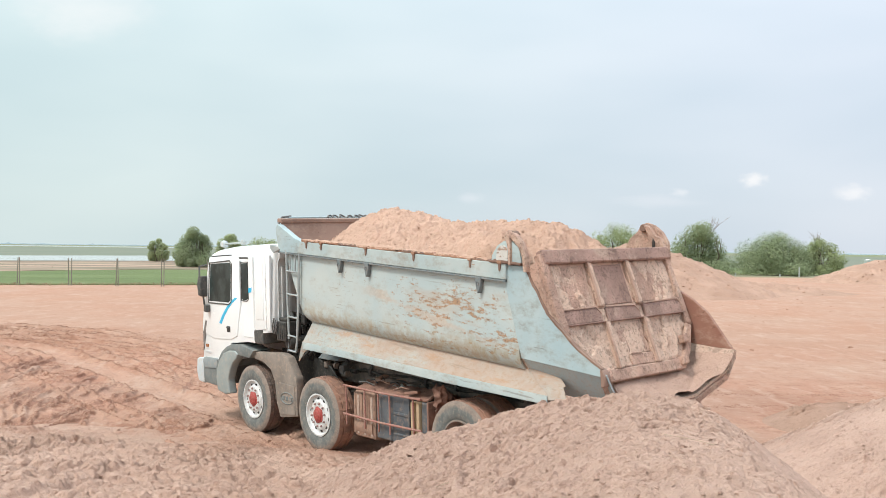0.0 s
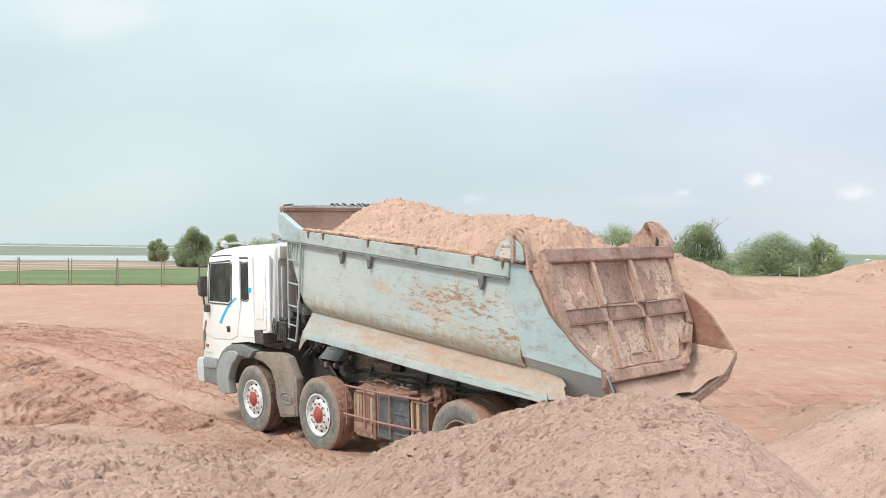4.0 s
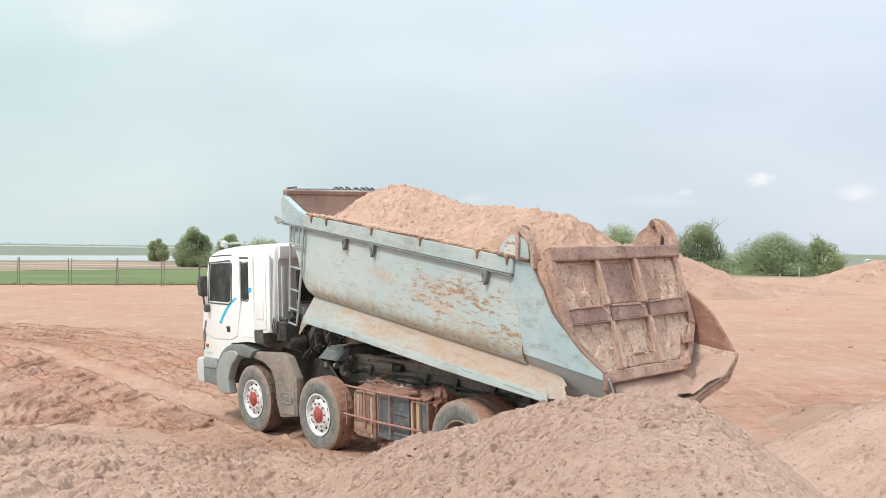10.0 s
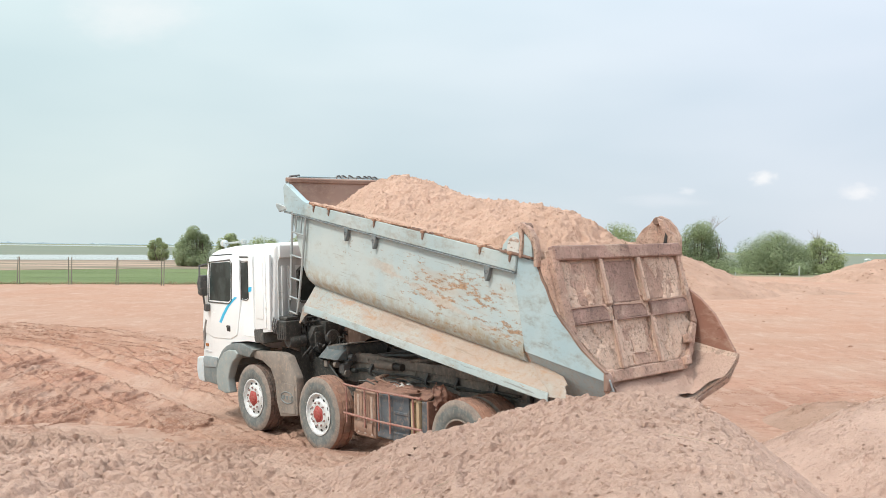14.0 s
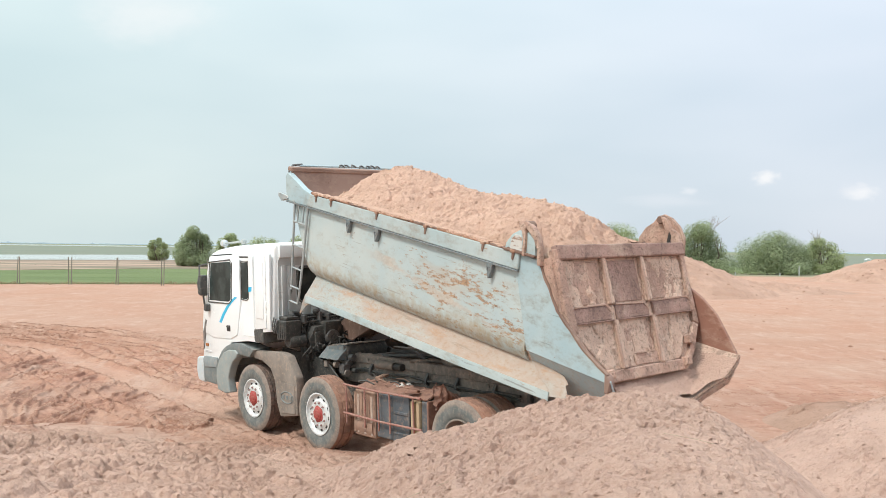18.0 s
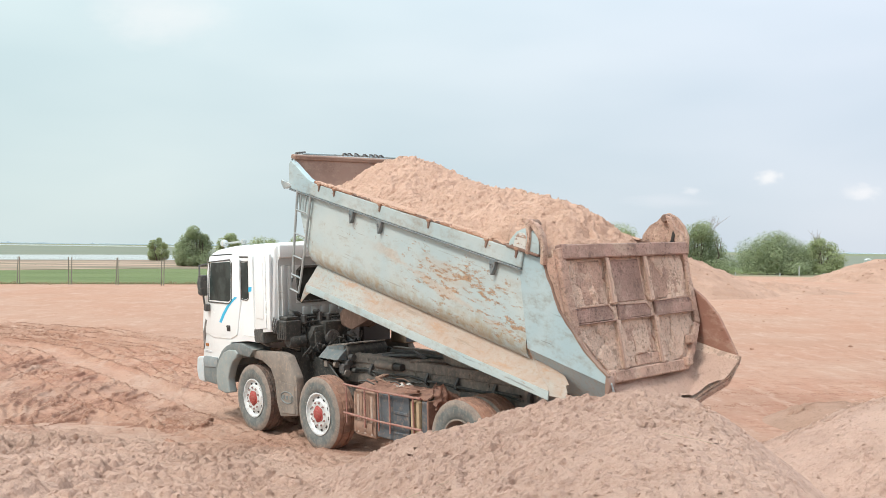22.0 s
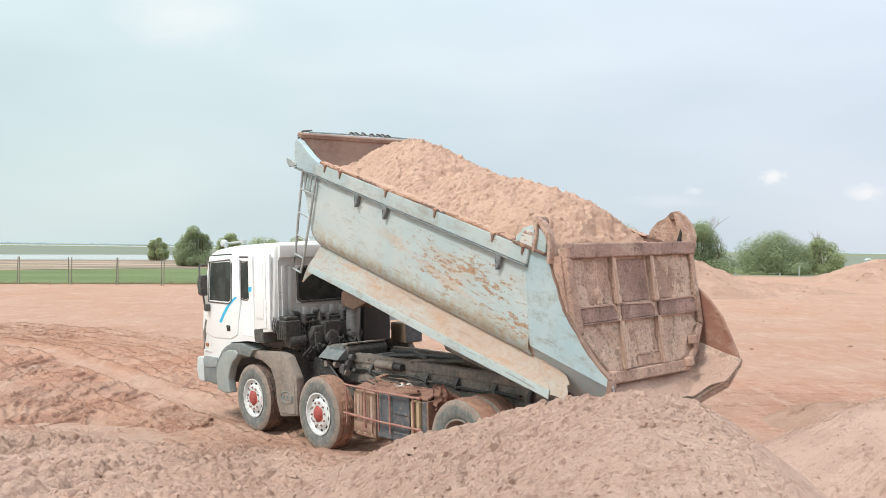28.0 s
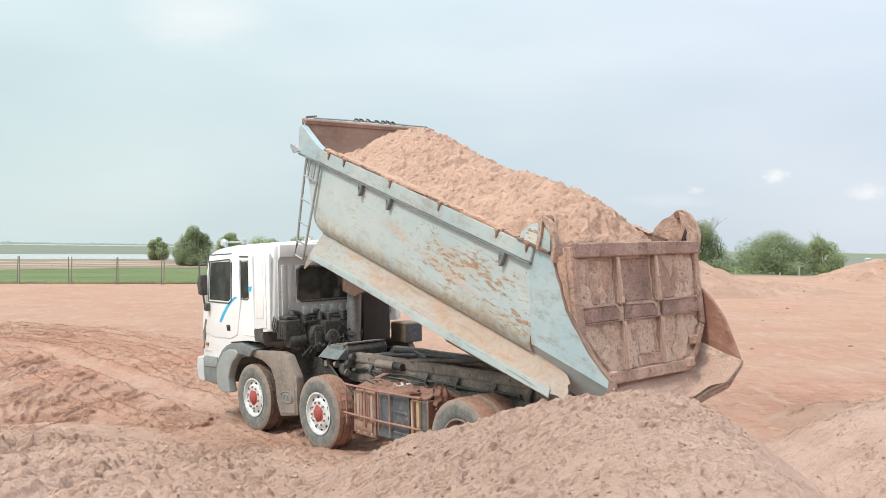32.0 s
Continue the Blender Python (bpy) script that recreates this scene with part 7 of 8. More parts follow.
def build_gate(bed):
    G = M_GATE
    gate_slab(bed, "tailgate", [(-0.64, 0.0), (0.70, 0.0), (0.93, 0.20), (1.12, 0.48), (1.17, 1.48), (-1.17, 1.48), (-1.17, 0.56), (-0.98, 0.24)], -0.02, 0.02, M_GATEDUSTY, "heavy soil-stained brown steel tailgate")
    gate_slab(bed, "gate_top_beam", [(-1.13, 1.36), (-1.13, 1.52), (1.15, 1.50), (1.15, 1.35)], 0.0, 0.10, M_GATEDARK, "dark rusty top beam", 0.012)
    gate_slab(bed, "gate_foot_beam", [(-0.70, 0.0), (-0.84, 0.13), (0.88, 0.13), (0.74, 0.0)], 0.0, 0.075, G, "dark rusty foot beam", 0.012)
    for a, b, tilt in ((-1.07, -0.43, 0.012), (-0.335, 0.25, -0.008), (0.35, 1.09, 0.016)):
        gate_slab(bed, "gate_mid_beam", [(a, 0.668), (a, 0.83), (b - 0.06, 0.83 + tilt), (b, 0.75 + tilt), (b, 0.675)], 0.015, 0.062, M_GATEDARK, "dark purple-brown middle plate", 0.01)
        gate_slab(bed, "plate_soil", [(a + 0.02, 0.828), (a + 0.02, 0.842), (b - 0.07, 0.846 + tilt), (b - 0.055, 0.828 + tilt), (b + 0.005, 0.75 + tilt), (b - 0.015, 0.748 + tilt), (b - 0.075, 0.822 + tilt)], 0.03, 0.072, M_HEAP, "pale soil line along the plate's edge", 0.003)
    gate_slab(bed, "gate_ledge", [(-1.06, 0.655), (-1.06, 0.668), (1.09, 0.676), (1.09, 0.664)], 0.01, 0.085, M_GATEDARK, "dark ledge under the middle plates", 0.003)
    gate_slab(bed, "gate_lower_plate", [(-0.16, 0.14), (-0.16, 0.27), (0.34, 0.27), (0.34, 0.14)], 0.015, 0.05, G, "dark rusty stiffener plate", 0.01)
    for x in (-0.385, 0.30):
        gate_slab(bed, "gate_rib", [(x - 0.045, 0.84), (x - 0.035, 1.36), (x + 0.035, 1.36), (x + 0.045, 0.84)], 0.015, 0.085, M_GATEDUSTY, "soil-dusted upright rib", 0.015)
        gate_slab(bed, "gate_rib", [(x - 0.05, 0.13), (x - 0.04, 0.67), (x + 0.04, 0.67), (x + 0.05, 0.13)], 0.015, 0.085, M_GATEDUSTY, "soil-dusted upright rib", 0.015)
    gate_slab(bed, "gate_edge", [(-1.175, 0.56), (-1.175, 1.48), (-1.07, 1.48), (-1.04, 0.56)], 0.0, 0.085, G, "", 0.01)
    gate_slab(bed, "gate_edge", [(1.05, 0.54), (1.07, 1.46), (1.15, 1.46), (1.15, 0.50)], 0.0, 0.075, G, "", 0.01)
    gate_slab(bed, "gate_edge", [(-1.13, 0.50), (-1.04, 0.54), (-0.82, 0.22), (-0.66, 0.08), (-0.70, 0.02), (-0.90, 0.18)], 0.0, 0.07, G, "", 0.01)
    gate_slab(bed, "gate_edge", [(1.14, 0.50), (1.04, 0.54), (0.86, 0.22), (0.70, 0.08), (0.76, 0.02), (0.94, 0.18)], 0.0, 0.07, G, "", 0.01)
    for a, b in ((-1.03, -0.44), (-0.33, 0.245), (0.355, 1.04)):
        gate_slab(bed, "gate_panel", [(a + 0.03, 0.86), (a + 0.03, 1.33), (b - 0.03, 1.33), (b - 0.03, 0.86)], 0.015, 0.03, {-1.03: G, -0.33: M_GATEDARK}.get(a, G), {-1.03: "soil-stained brown panel", -0.33: "bare purple-brown panel"}.get(a, "soil-streaked brown panel"), 0.008)
    gate_slab(bed, "gate_panel", [(-0.30, 0.30), (-0.30, 0.62), (0.21, 0.62), (0.21, 0.30)], 0.015, 0.03, G, "rust-brown panel", 0.008)
    for x in (-0.385, 0.30):
        for h0, h1 in ((0.84, 1.36), (0.13, 0.67)):
            gate_slab(bed, "rib_soil", [(x - 0.052, h0), (x - 0.045, h1), (x - 0.022, h1), (x - 0.012, 0.5 * (h0 + h1)), (x - 0.024, h0)], 0.06, 0.092, M_HEAP, "pale soil crust along the rib", 0.006)
            gate_slab(bed, "rib_channel", [(x + 0.045, h0), (x + 0.04, h1), (x + 0.10, h1), (x + 0.11, h0)], 0.015, 0.034, M_GATEDARK, "dark channel beside the rib", 0.004)
    gate_slab(bed, "gate_seal", [(-1.20, 0.60), (-1.20, 1.40), (-1.15, 1.40), (-1.15, 0.60)], -0.12, 0.03, G, "", 0.004)
    # crust of dried soil in patches and runs over the plates
    XX, HH = np.meshgrid(np.linspace(-1.04, 1.06, 236), np.linspace(0.13, 1.35, 138))
    cake = fbm(XX * 4.0, HH * 2.2, 5, 0.62, 821) + 0.35 * vnoise(XX * 14, HH * 4, 822) + 0.10 - 0.9 * np.exp(-((XX + 0.04) / 0.34) ** 2) * step(HH, 0.78, 0.9) - 0.28 * step(HH, 0.80, 0.9) * step(-XX, -0.7, -0.35) + 0.08 * step(-HH, -0.66, -0.6)
    cake = np.where((HH < 0.5) & (np.abs(XX) > 0.55 + 0.9 * HH), -1.0, cake)
    out = 0.028 + 0.020 * np.clip(cake * 4, -0.2, 0.8) + 0.006 * fbm(XX * 22, HH * 22, 3, 0.7, 823)
    u, nv = Vector((0, 0.426, 0.905)).normalized(), Vector((0, -0.905, 0.426)).normalized()
    o = new("soil_crust", grid_mesh("soil_crust", XX, -0.01 + HH * u.y + out * nv.y, 0.21 + HH * u.z + out * nv.z, M_GATEDUSTY, keep=cake > 0))
    o.parent = bed
    tagged(o, "dried beige soil crust on the gate")
    # soil lodged on the beams' ledges and beside the ribs
    rng = random.Random(21)
    for h, o, a, b in ((0.832, 0.02, -1.02, 1.04), (0.14, 0.02, -0.80, 0.84), (0.272, 0.02, -0.15, 0.33), (1.355, 0.0, -1.05, 1.05)):
        x = a
        while x < b - 0.05:
            w = min(b - x, rng.uniform(0.10, 0.34))
            t = rng.uniform(0.006, 0.026)
            gate_slab(bed, "ledge_soil", [(x, h), (x + 0.25 * w, h + t), (x + 0.6 * w, h + 0.6 * t), (x + w, h)], o, o + rng.uniform(0.02, 0.04), M_HEAP, "beige soil lodged on a ledge", 0)
            x += w + rng.uniform(0.0, 0.16)
    for x in (-0.385, 0.30):
        for h0, h1 in ((0.86, 1.34), (0.16, 0.65)):
            for sgn in (-1, 1):
                h = h0
                while h < h1 - 0.04:
                    w = min(h1 - h, rng.uniform(0.06, 0.2))
                    gate_slab(bed, "ledge_soil", [(x + sgn * 0.04, h), (x + sgn * rng.uniform(0.055, 0.085), h + 0.4 * w), (x + sgn * 0.04, h + w)], 0.018, 0.04, M_HEAP, "beige soil lodged on a ledge", 0)
                    h += w + rng.uniform(0.02, 0.14)
    for x, h in ((0.72, 0.09), (0.86, 0.34), (-0.70, 0.09)):
        gate_slab(bed, "gate_lug", [(x - 0.06, h - 0.05), (x - 0.05, h + 0.05), (x + 0.05, h + 0.06), (x + 0.06, h - 0.04)], 0.04, 0.13, G, "rusty latch lug", 0.012)


def build_ladder(bed):
    a = [(-1.245, 5.52, 1.30), (-1.25, 5.46, 0.6), (-1.25, 5.40, 0.0), (-1.25, 5.42, -0.19)]
    b = [(-1.245, 5.16, 1.30), (-1.25, 5.16, 0.6), (-1.25, 5.18, 0.0), (-1.25, 5.20, -0.15)]
    for p in (a, b):
        Kit().tube(p, 0.018, 8).part("ladder_rail", M_WIRE, bed, "thin pale steel ladder rail")
    for p in ((5.40,), (5.26,)):
        Kit().tube([(-1.245, p[0], 1.30), (-1.25, p[0], 1.0)], 0.012, 8).part("ladder_stay", M_WIRE, bed)
    for z in (1.0, 0.66, 0.33, 0.05, -0.17):
        t = (1.3 - z) / 1.5
        Kit().tube([(-1.25, 5.52 - 0.11 * t, z), (-1.25, 5.16 + 0.03 * t, z)], 0.014, 8).part("ladder_rung", M_WIRE, bed)


bed = build_bed()
build_gate(bed)
build_ladder(bed)


# ---- the load, in the bed's space ----
def build_load():
    ridge = [(0.2, 1.42), (0.62, 1.50), (0.85, 1.62), (1.10, 1.80), (1.40, 1.88), (1.85, 1.90), (2.4, 1.89), (2.9, 1.84), (3.5, 1.82), (4.1, 1.90), (4.6, 1.97), (4.95, 1.92), (5.3, 1.60), (5.7, 1.25)]
    d = 0.018
    X, Y = np.meshgrid(np.arange(-1.18, 1.181, d), np.arange(0.585, 5.66, d))
    top = sum(curve(Y + o, ridge) for o in (-0.1, 0, 0.1)) / 3
    s = np.abs(X - 0.12 + 0.40 * step(-Y, -2.0, -0.9)) / (1.2 + 0.35 * step(-Y, -2.0, -0.9))
    edge = np.minimum(top, 1.46 + 0.05 * np.sin(Y * 2.3) - 0.12 * step(Y, 4.4, 5.4) - 0.02 * step(-Y, -0.9, -0.5) - 0.15 * step(X, 0.35, 1.05) * step(-Y, -2.3, -1.3))
    Z = edge + (top - edge) * (1 - np.clip(s, 0, 1) ** 1.7)
    wx, wy = X + 0.1 * vnoise(X * 2, Y * 2, 701), Y + 0.1 * vnoise(X * 2, Y * 2, 702)
    patch = step(vnoise(X * 1.1, Y * 1.1, 740) + 0.35 * vnoise(X * 3, Y * 3, 741), -0.2, 0.15)
    Z += 0.08 * fbm(X * 1.5, Y * 1.5, 3, 0.5, 710) + 0.060 * ridged(wx * 3.6, wy * 5.4, 4, 0.6, 720) + 0.030 * fbm(X * 12, Y * 12, 3, 0.65, 730)
    Z += 0.03 * ridged(wx * 8, wy * 12, 3, 0.7, 725) + patch * (0.2 * lumps(X, Y, 0.13, 750, 0.25) + 0.15 * lumps(X, Y, 0.07, 751, 0.5))
    Z -= 0.085
    Z = np.where(np.abs(X) > 1.16, 1.30, Z)
    ob = new("soil_load", grid_mesh("soil_load", X, Y, Z, M_LOAD))
    tagged(ob, "heaped pink-beige loose soil filling the truck's bed", "soil")
    ob.matrix_basis = TRUCK_POSE @ Matrix.Translation(HINGE)
    HEAP_TOPS["load"] = (X[0], Y[:, 0], Z)
    return ob


load = build_load()
stage = Kit().tube([(0, 0, -1.15), (0, 0, -0.02)], 0.112, 20).part("hoist_stage", M_HOISTSTEEL, truck, "greasy grey steel telescopic hoist stage")
ATTACH = Vector((0.0, 5.52, -0.72))

# ---- trees and bushes ----


def tree(x, y, height, width, seed, mat, label, leaves=5200, leaf=0.16, group="", lobes=9, dead=None):
    """A tapered trunk with limbs; the crown is small leaves in ragged clumps along twigs."""
    rng = np.random.default_rng(seed)
    root = new("tree")
    root.location = (x, y, 0)
    tagged(root, label, "tree", group)
    stems = 5 if width > height else 3
    for sidx in range(stems):
        a = rng.uniform(0, 6.28)
        ox = rng.uniform(-0.32, 0.32) * width
        pts = [Vector((ox, rng.uniform(-0.3, 0.3), -0.1))]
        for j in range(1, 5):
            pts.append(pts[-1] + Vector((rng.normal(0, 0.16) * width * 0.16, rng.normal(0, 0.3), height * 0.17)))
        Kit().tube(pts, [0.13, 0.11, 0.09, 0.06, 0.03], 6).part("trunk", M_BARK, root, "grey-brown leaning stem")
    # crown lobes: overlapping rounded masses with an uneven outline
    lob = []
    for i in range(lobes):
        u = (i + 0.5) / lobes * 2 - 1
        top = height * (1 - 0.45 * abs(u) ** 2.6) * rng.uniform(0.88, 1.02)
        r = width * rng.uniform(0.15, 0.24)
        rz = min(r * 0.95, top * 0.42)
        lob.append((u * width * 0.41 + rng.normal(0, 0.03) * width, rng.normal(0, 0.15) * width, top - rz, r, rz))
        lob.append((u * width * 0.40 + rng.normal(0, 0.05) * width, rng.normal(0, 0.18) * width, top * rng.uniform(0.30, 0.5), r * 1.1, top * 0.33))
        lob.append((u * width * 0.37 + rng.normal(0, 0.05) * width, rng.normal(0, 0.2) * width, height * 0.14, r, height * 0.16))
    for cx, cy, cz, r, rz in lob:
        Kit().tube([(cx * 0.5, cy * 0.5, height * 0.2), (cx * 0.9, cy * 0.9, cz), (cx + rng.normal(0, 0.2), cy, cz + rz * 0.8)], [0.06, 0.035, 0.015], 5).part("limb", M_BARK, root)
    n = leaves
    which = rng.integers(0, len(lob), n)
    L = np.array(lob)[which]
    v = rng.normal(size=(n, 3))
    v /= np.linalg.norm(v, axis=1)[:, None]
    clump = rng.normal(size=(len(lob), 60, 3))
    clump /= np.linalg.norm(clump, axis=2)[:, :, None]
    pick = rng.integers(0, 60, n)
    cl = clump[which, pick]
    # small leaves gather in tufts on each lobe's skin; larger ones fill its inside
    skin = rng.random(n) < 0.66
    rr = np.where(skin, 0.80 + 0.24 * rng.random(n), 0.9 * rng.random(n) ** 0.4)
    dirn = cl + 0.5 * v
    dirn /= np.linalg.norm(dirn, axis=1)[:, None]
    dirn = np.where(skin[:, None], dirn, v)
    ctr = np.stack([L[:, 0] + dirn[:, 0] * L[:, 3] * rr, L[:, 1] + dirn[:, 1] * L[:, 3] * rr, L[:, 2] + dirn[:, 2] * L[:, 4] * rr], -1)
    ctr[:, 2] = np.maximum(ctr[:, 2], 0.12 + 0.3 * rng.random(n))
    # leaves lie roughly along the skin and turn to the light
    nrm = dirn + np.array((0, 0, 0.5)) + 0.38 * rng.normal(size=(n, 3))
    nrm /= np.linalg.norm(nrm, axis=1)[:, None]
    a = np.cross(nrm, rng.normal(size=(n, 3))); a /= np.linalg.norm(a, axis=1)[:, None]
    b = np.cross(nrm, a)
    s = (leaf * (0.6 + 0.8 * rng.random(n)) * np.where(skin, 1.0, 1.9))[:, None]
    co = np.stack([ctr - a * s, ctr + b * s * 0.5, ctr + a * s, ctr - b * s * 0.5], 1).reshape(-1, 3)
    if dead:
        # bare dead boughs standing out of the crown
        k = Kit()
        for j in range(9):
            bx, bz = dead[0] + rng.normal(0, 0.3), dead[1]
            tip = Vector((bx + rng.normal(0.2, 0.5), rng.normal(0, 0.3), bz + rng.uniform(0.5, 1.5)))
            foot = Vector((dead[0] * 0.6, 0, bz - 1.2))
            mid = foot.lerp(tip, 0.55) + Vector((rng.normal(0, 0.12), 0, 0.1))
            k.tube([foot, mid, tip], [0.035, 0.024, 0.01], 5)
            for q in range(3):
                k.tube([mid.lerp(tip, 0.25 * q), mid.lerp(tip, 0.25 * q) + Vector((rng.normal(0, 0.3), 0, rng.uniform(0.1, 0.4)))], [0.02, 0.01], 4)
        k.part("dead_boughs", M_DEADWOOD, root, "bare grey dead boughs")
    crown = new("crown", quads_mesh("crown", co, np.arange(4 * n).reshape(-1, 4), mat, False))
    crown.parent = root
    tagged(crown, "ragged leafy crown")
    return root


T_LEFT, T_RIGHT = "scrub trees behind the paddy", "scrub trees at the yard's edge"
tree(-50.5, 160.0, 4.3, 3.7, 11, M_LEAF, "small round green scrub tree by the pond", 9690, 0.083, T_LEFT, 5)
tree(-33.4, 121.0, 5.55, 4.9, 12, M_LEAFDARK, "tall dark green scrub tree behind the paddy", 18265, 0.083, T_LEFT, 7)
tree(-29.6, 126.0, 4.9, 4.4, 13, M_LEAF, "green scrub tree behind the paddy", 12643, 0.083, T_LEFT, 6)
tree(-25.4, 128.0, 4.8, 7.0, 14, M_LEAF, "spreading light green scrub tree behind the paddy", 14050, 0.083, T_LEFT, 8)
tree(-20.2, 128.0, 4.7, 5.5, 15, M_LEAF, "light green scrub tree behind the paddy", 10537, 0.083, T_LEFT, 7)
tree(23.0, 121.0, 6.7, 8.0, 16, M_LEAF, "light green bushy tree at the yard's edge", 16858, 0.083, T_RIGHT, 8)
tree(33.6, 119.0, 7.1, 7.6, 17, M_LEAFDARK, "tall feathery green tree at the yard's edge", 22480, 0.083, T_RIGHT, 9, (2.2, 6.2))
tree(43.8, 119.0, 6.3, 9.0, 18, M_LEAFDARK, "broad rounded dark green thicket at the yard's edge", 29505, 0.083, T_RIGHT, 10)
tree(50.2, 120.0, 5.4, 5.6, 19, M_LEAF, "airy green tree beside the thicket", 13346, 0.083, T_RIGHT, 7, (-0.6, 4.6))


def build_scrub():
    """Low weeds along the yard's far edge and on the mud bank, too many to count."""
    rng = np.random.default_rng(8)
    n = 4200
    side = 0.5 * rng.random(n)
    x = np.where(side < 0.6, rng.uniform(20, 75, n), rng.uniform(-52, -22, n))
    y = np.where(side < 0.6, 113 + rng.random(n) * 14, 93 + rng.random(n) * 8)
    x += rng.normal(0, 0.6, n)
    h = 0.15 + 0.55 * rng.random(n) ** 2
    z = rng.random(n) * h
    a = rng.normal(size=(n, 3)); a /= np.linalg.norm(a, axis=1)[:, None]
    b = np.cross(a, rng.normal(size=(n, 3))); b /= np.linalg.norm(b, axis=1)[:, None]
    s = (0.07 + 0.12 * rng.random(n))[:, None]
    c = np.stack([x, y, z + 0.1], -1)
    co = np.stack([c - a * s, c + b * s * 0.5, c + a * s, c - b * s * 0.5], 1).reshape(-1, 3)
    tagged(new("scrub_weeds", quads_mesh("scrub_weeds", co, np.arange(4 * n).reshape(-1, 4), M_LEAF, False)), "low green weeds along the yard's far edge", "weeds", kind="stuff")


build_scrub()


def build_tufts():
    """Dark low scrub on the mud bank behind the paddy."""
    rng = np.random.default_rng(18)
    n = 1500
    x, y = rng.uniform(-95, -8, n), rng.uniform(97, 165, n)
    ok = (fbm(x * 0.05, y * 0.16, 4, 0.6, 30) > 0.16) & (y > 96 + 0.9 * np.maximum(0, x + 46)) & (y < 148 + 0.85 * np.maximum(0, x + 73))
    x, y = x[ok], y[ok]
    n = len(x)
    c = np.stack([x, y, 0.07 + 0.05 * rng.random(n) ** 2], -1)
    a = rng.normal(size=(n, 3)); a /= np.linalg.norm(a, axis=1)[:, None]
    b = np.cross(a, rng.normal(size=(n, 3))); b /= np.linalg.norm(b, axis=1)[:, None]
    s = (0.04 + 0.05 * rng.random(n))[:, None]
    co = np.stack([c - a * s, c + b * s * 0.6, c + a * s, c - b * s * 0.6], 1).reshape(-1, 3)
    tagged(new("scrub_tufts", quads_mesh("scrub_tufts", co, np.arange(4 * n).reshape(-1, 4), M_SCRUB, False)), "dark dry scrub tufts on the mud bank", "scrub", kind="stuff")


build_tufts()


def build_edge_weeds():
    """Straggling grass where the paddy meets the yard."""
    rng = np.random.default_rng(28)
    n = 3200
    x = rng.uniform(-48, -12, n)
    edge = np.interp(x, [-80, -30, -19, -4], [62.0, 63.4, 67.0, 72.0])
    y = edge + 0.2 - np.abs(rng.normal(0, 0.55, n)) * (0.5 + np.clip(3 * fbm(x * 0.5, x * 0 + 3, 4, 0.6, 44), 0, 2))
    c = np.stack([x, y, 0.04 + 0.14 * rng.random(n) ** 2], -1)
    a = rng.normal(size=(n, 3)) * np.array((1, 1, 2)); a /= np.linalg.norm(a, axis=1)[:, None]
    b = np.cross(a, rng.normal(size=(n, 3))); b /= np.linalg.norm(b, axis=1)[:, None]
    s = (0.03 + 0.06 * rng.random(n))[:, None]
    co = np.stack([c - a * s, c + b * s * 0.4, c + a * s, c - b * s * 0.4], 1).reshape(-1, 3)
    tagged(new("edge_grass", quads_mesh("edge_grass", co, np.arange(4 * n).reshape(-1, 4), M_DRYGRASS, False)), "straggling olive grass along the paddy's edge", "grass", kind="stuff")


build_edge_weeds()


def build_backdrop():
    """The far rim of the plain: low woods kilometres away, distance haze put into their colour."""
    rng = np.random.default_rng(2)
    k = Nodes("haze_tinted_far_woods", 1.0)
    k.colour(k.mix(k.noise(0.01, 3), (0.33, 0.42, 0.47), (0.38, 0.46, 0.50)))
    n = 700
    ang = np.linspace(-0.62, 0.62, n)
    R = 4300.0
    h = 2.9 + 5.0 * np.clip(fbm(ang * 60, ang * 0 + 1.5, 4, 0.6, 5) + 0.35, 0.05, 1.2) + np.where(rng.random(n) < 0.03, 4.0, 0.0)
    x, y = R * np.sin(ang), R * np.cos(ang)
    co = np.concatenate([np.stack([x, y, np.full(n, -1.0)], -1), np.stack([x, y, h], -1), np.stack([x * 1.03, y * 1.03, h * 0.8], -1)])
    i = np.arange(n - 1)
    q = np.concatenate([np.stack([i, i + 1, n + i + 1, n + i], -1), np.stack([n + i, n + i + 1, 2 * n + i + 1, 2 * n + i], -1)])
    tagged(new("backdrop", quads_mesh("backdrop", co, q, k.m)), "thin blue line of woods on the horizon, tinted for haze", "horizon", kind="structure")


build_backdrop()


# ---- fence before the paddy ----
def fence():
    root = new("fence")
    root.location = (-21.0, 64.5, 0)
    tagged(root, "thin weathered post-and-wire fence along the paddy", "fence")
    xs, ys = [], []
    for x, y in ((-29.7, 63.3), (-26.2, 63.6), (-23.0, 63.9), (-19.85, 64.1), (-16.6, 64.3)):
        xs += [x + 21.0 - 0.085, x + 21.0 + 0.085]
        ys += [y - 64.5, y - 64.5]
    post = None
    for i, (x, y) in enumerate(zip(xs, ys)):
        m = pose(x, y, 0, 1.5 * math.sin(i * 2.1), 1.5 * math.cos(i * 1.7), 20 * i)
        if post is None:
            post = Kit().prism([(-0.03, -0.03), (0.03, -0.03), (0.028, 0.03), (-0.028, 0.03)], -0.15, 1.95, "z").part("post", M_POST, root, "", 0.01)
            post.matrix_basis = m
        else:
            clone(post, root, m)
    for z in (0.5, 0.95, 1.4, 1.85):
        pts = [(x, y, z + 0.02 * math.sin(9 * x)) for x, y in zip([-16] + xs, [-1.6] + ys)]
        Kit().tube(pts, 0.002, 4).part("wire", M_POST, root)


fence()

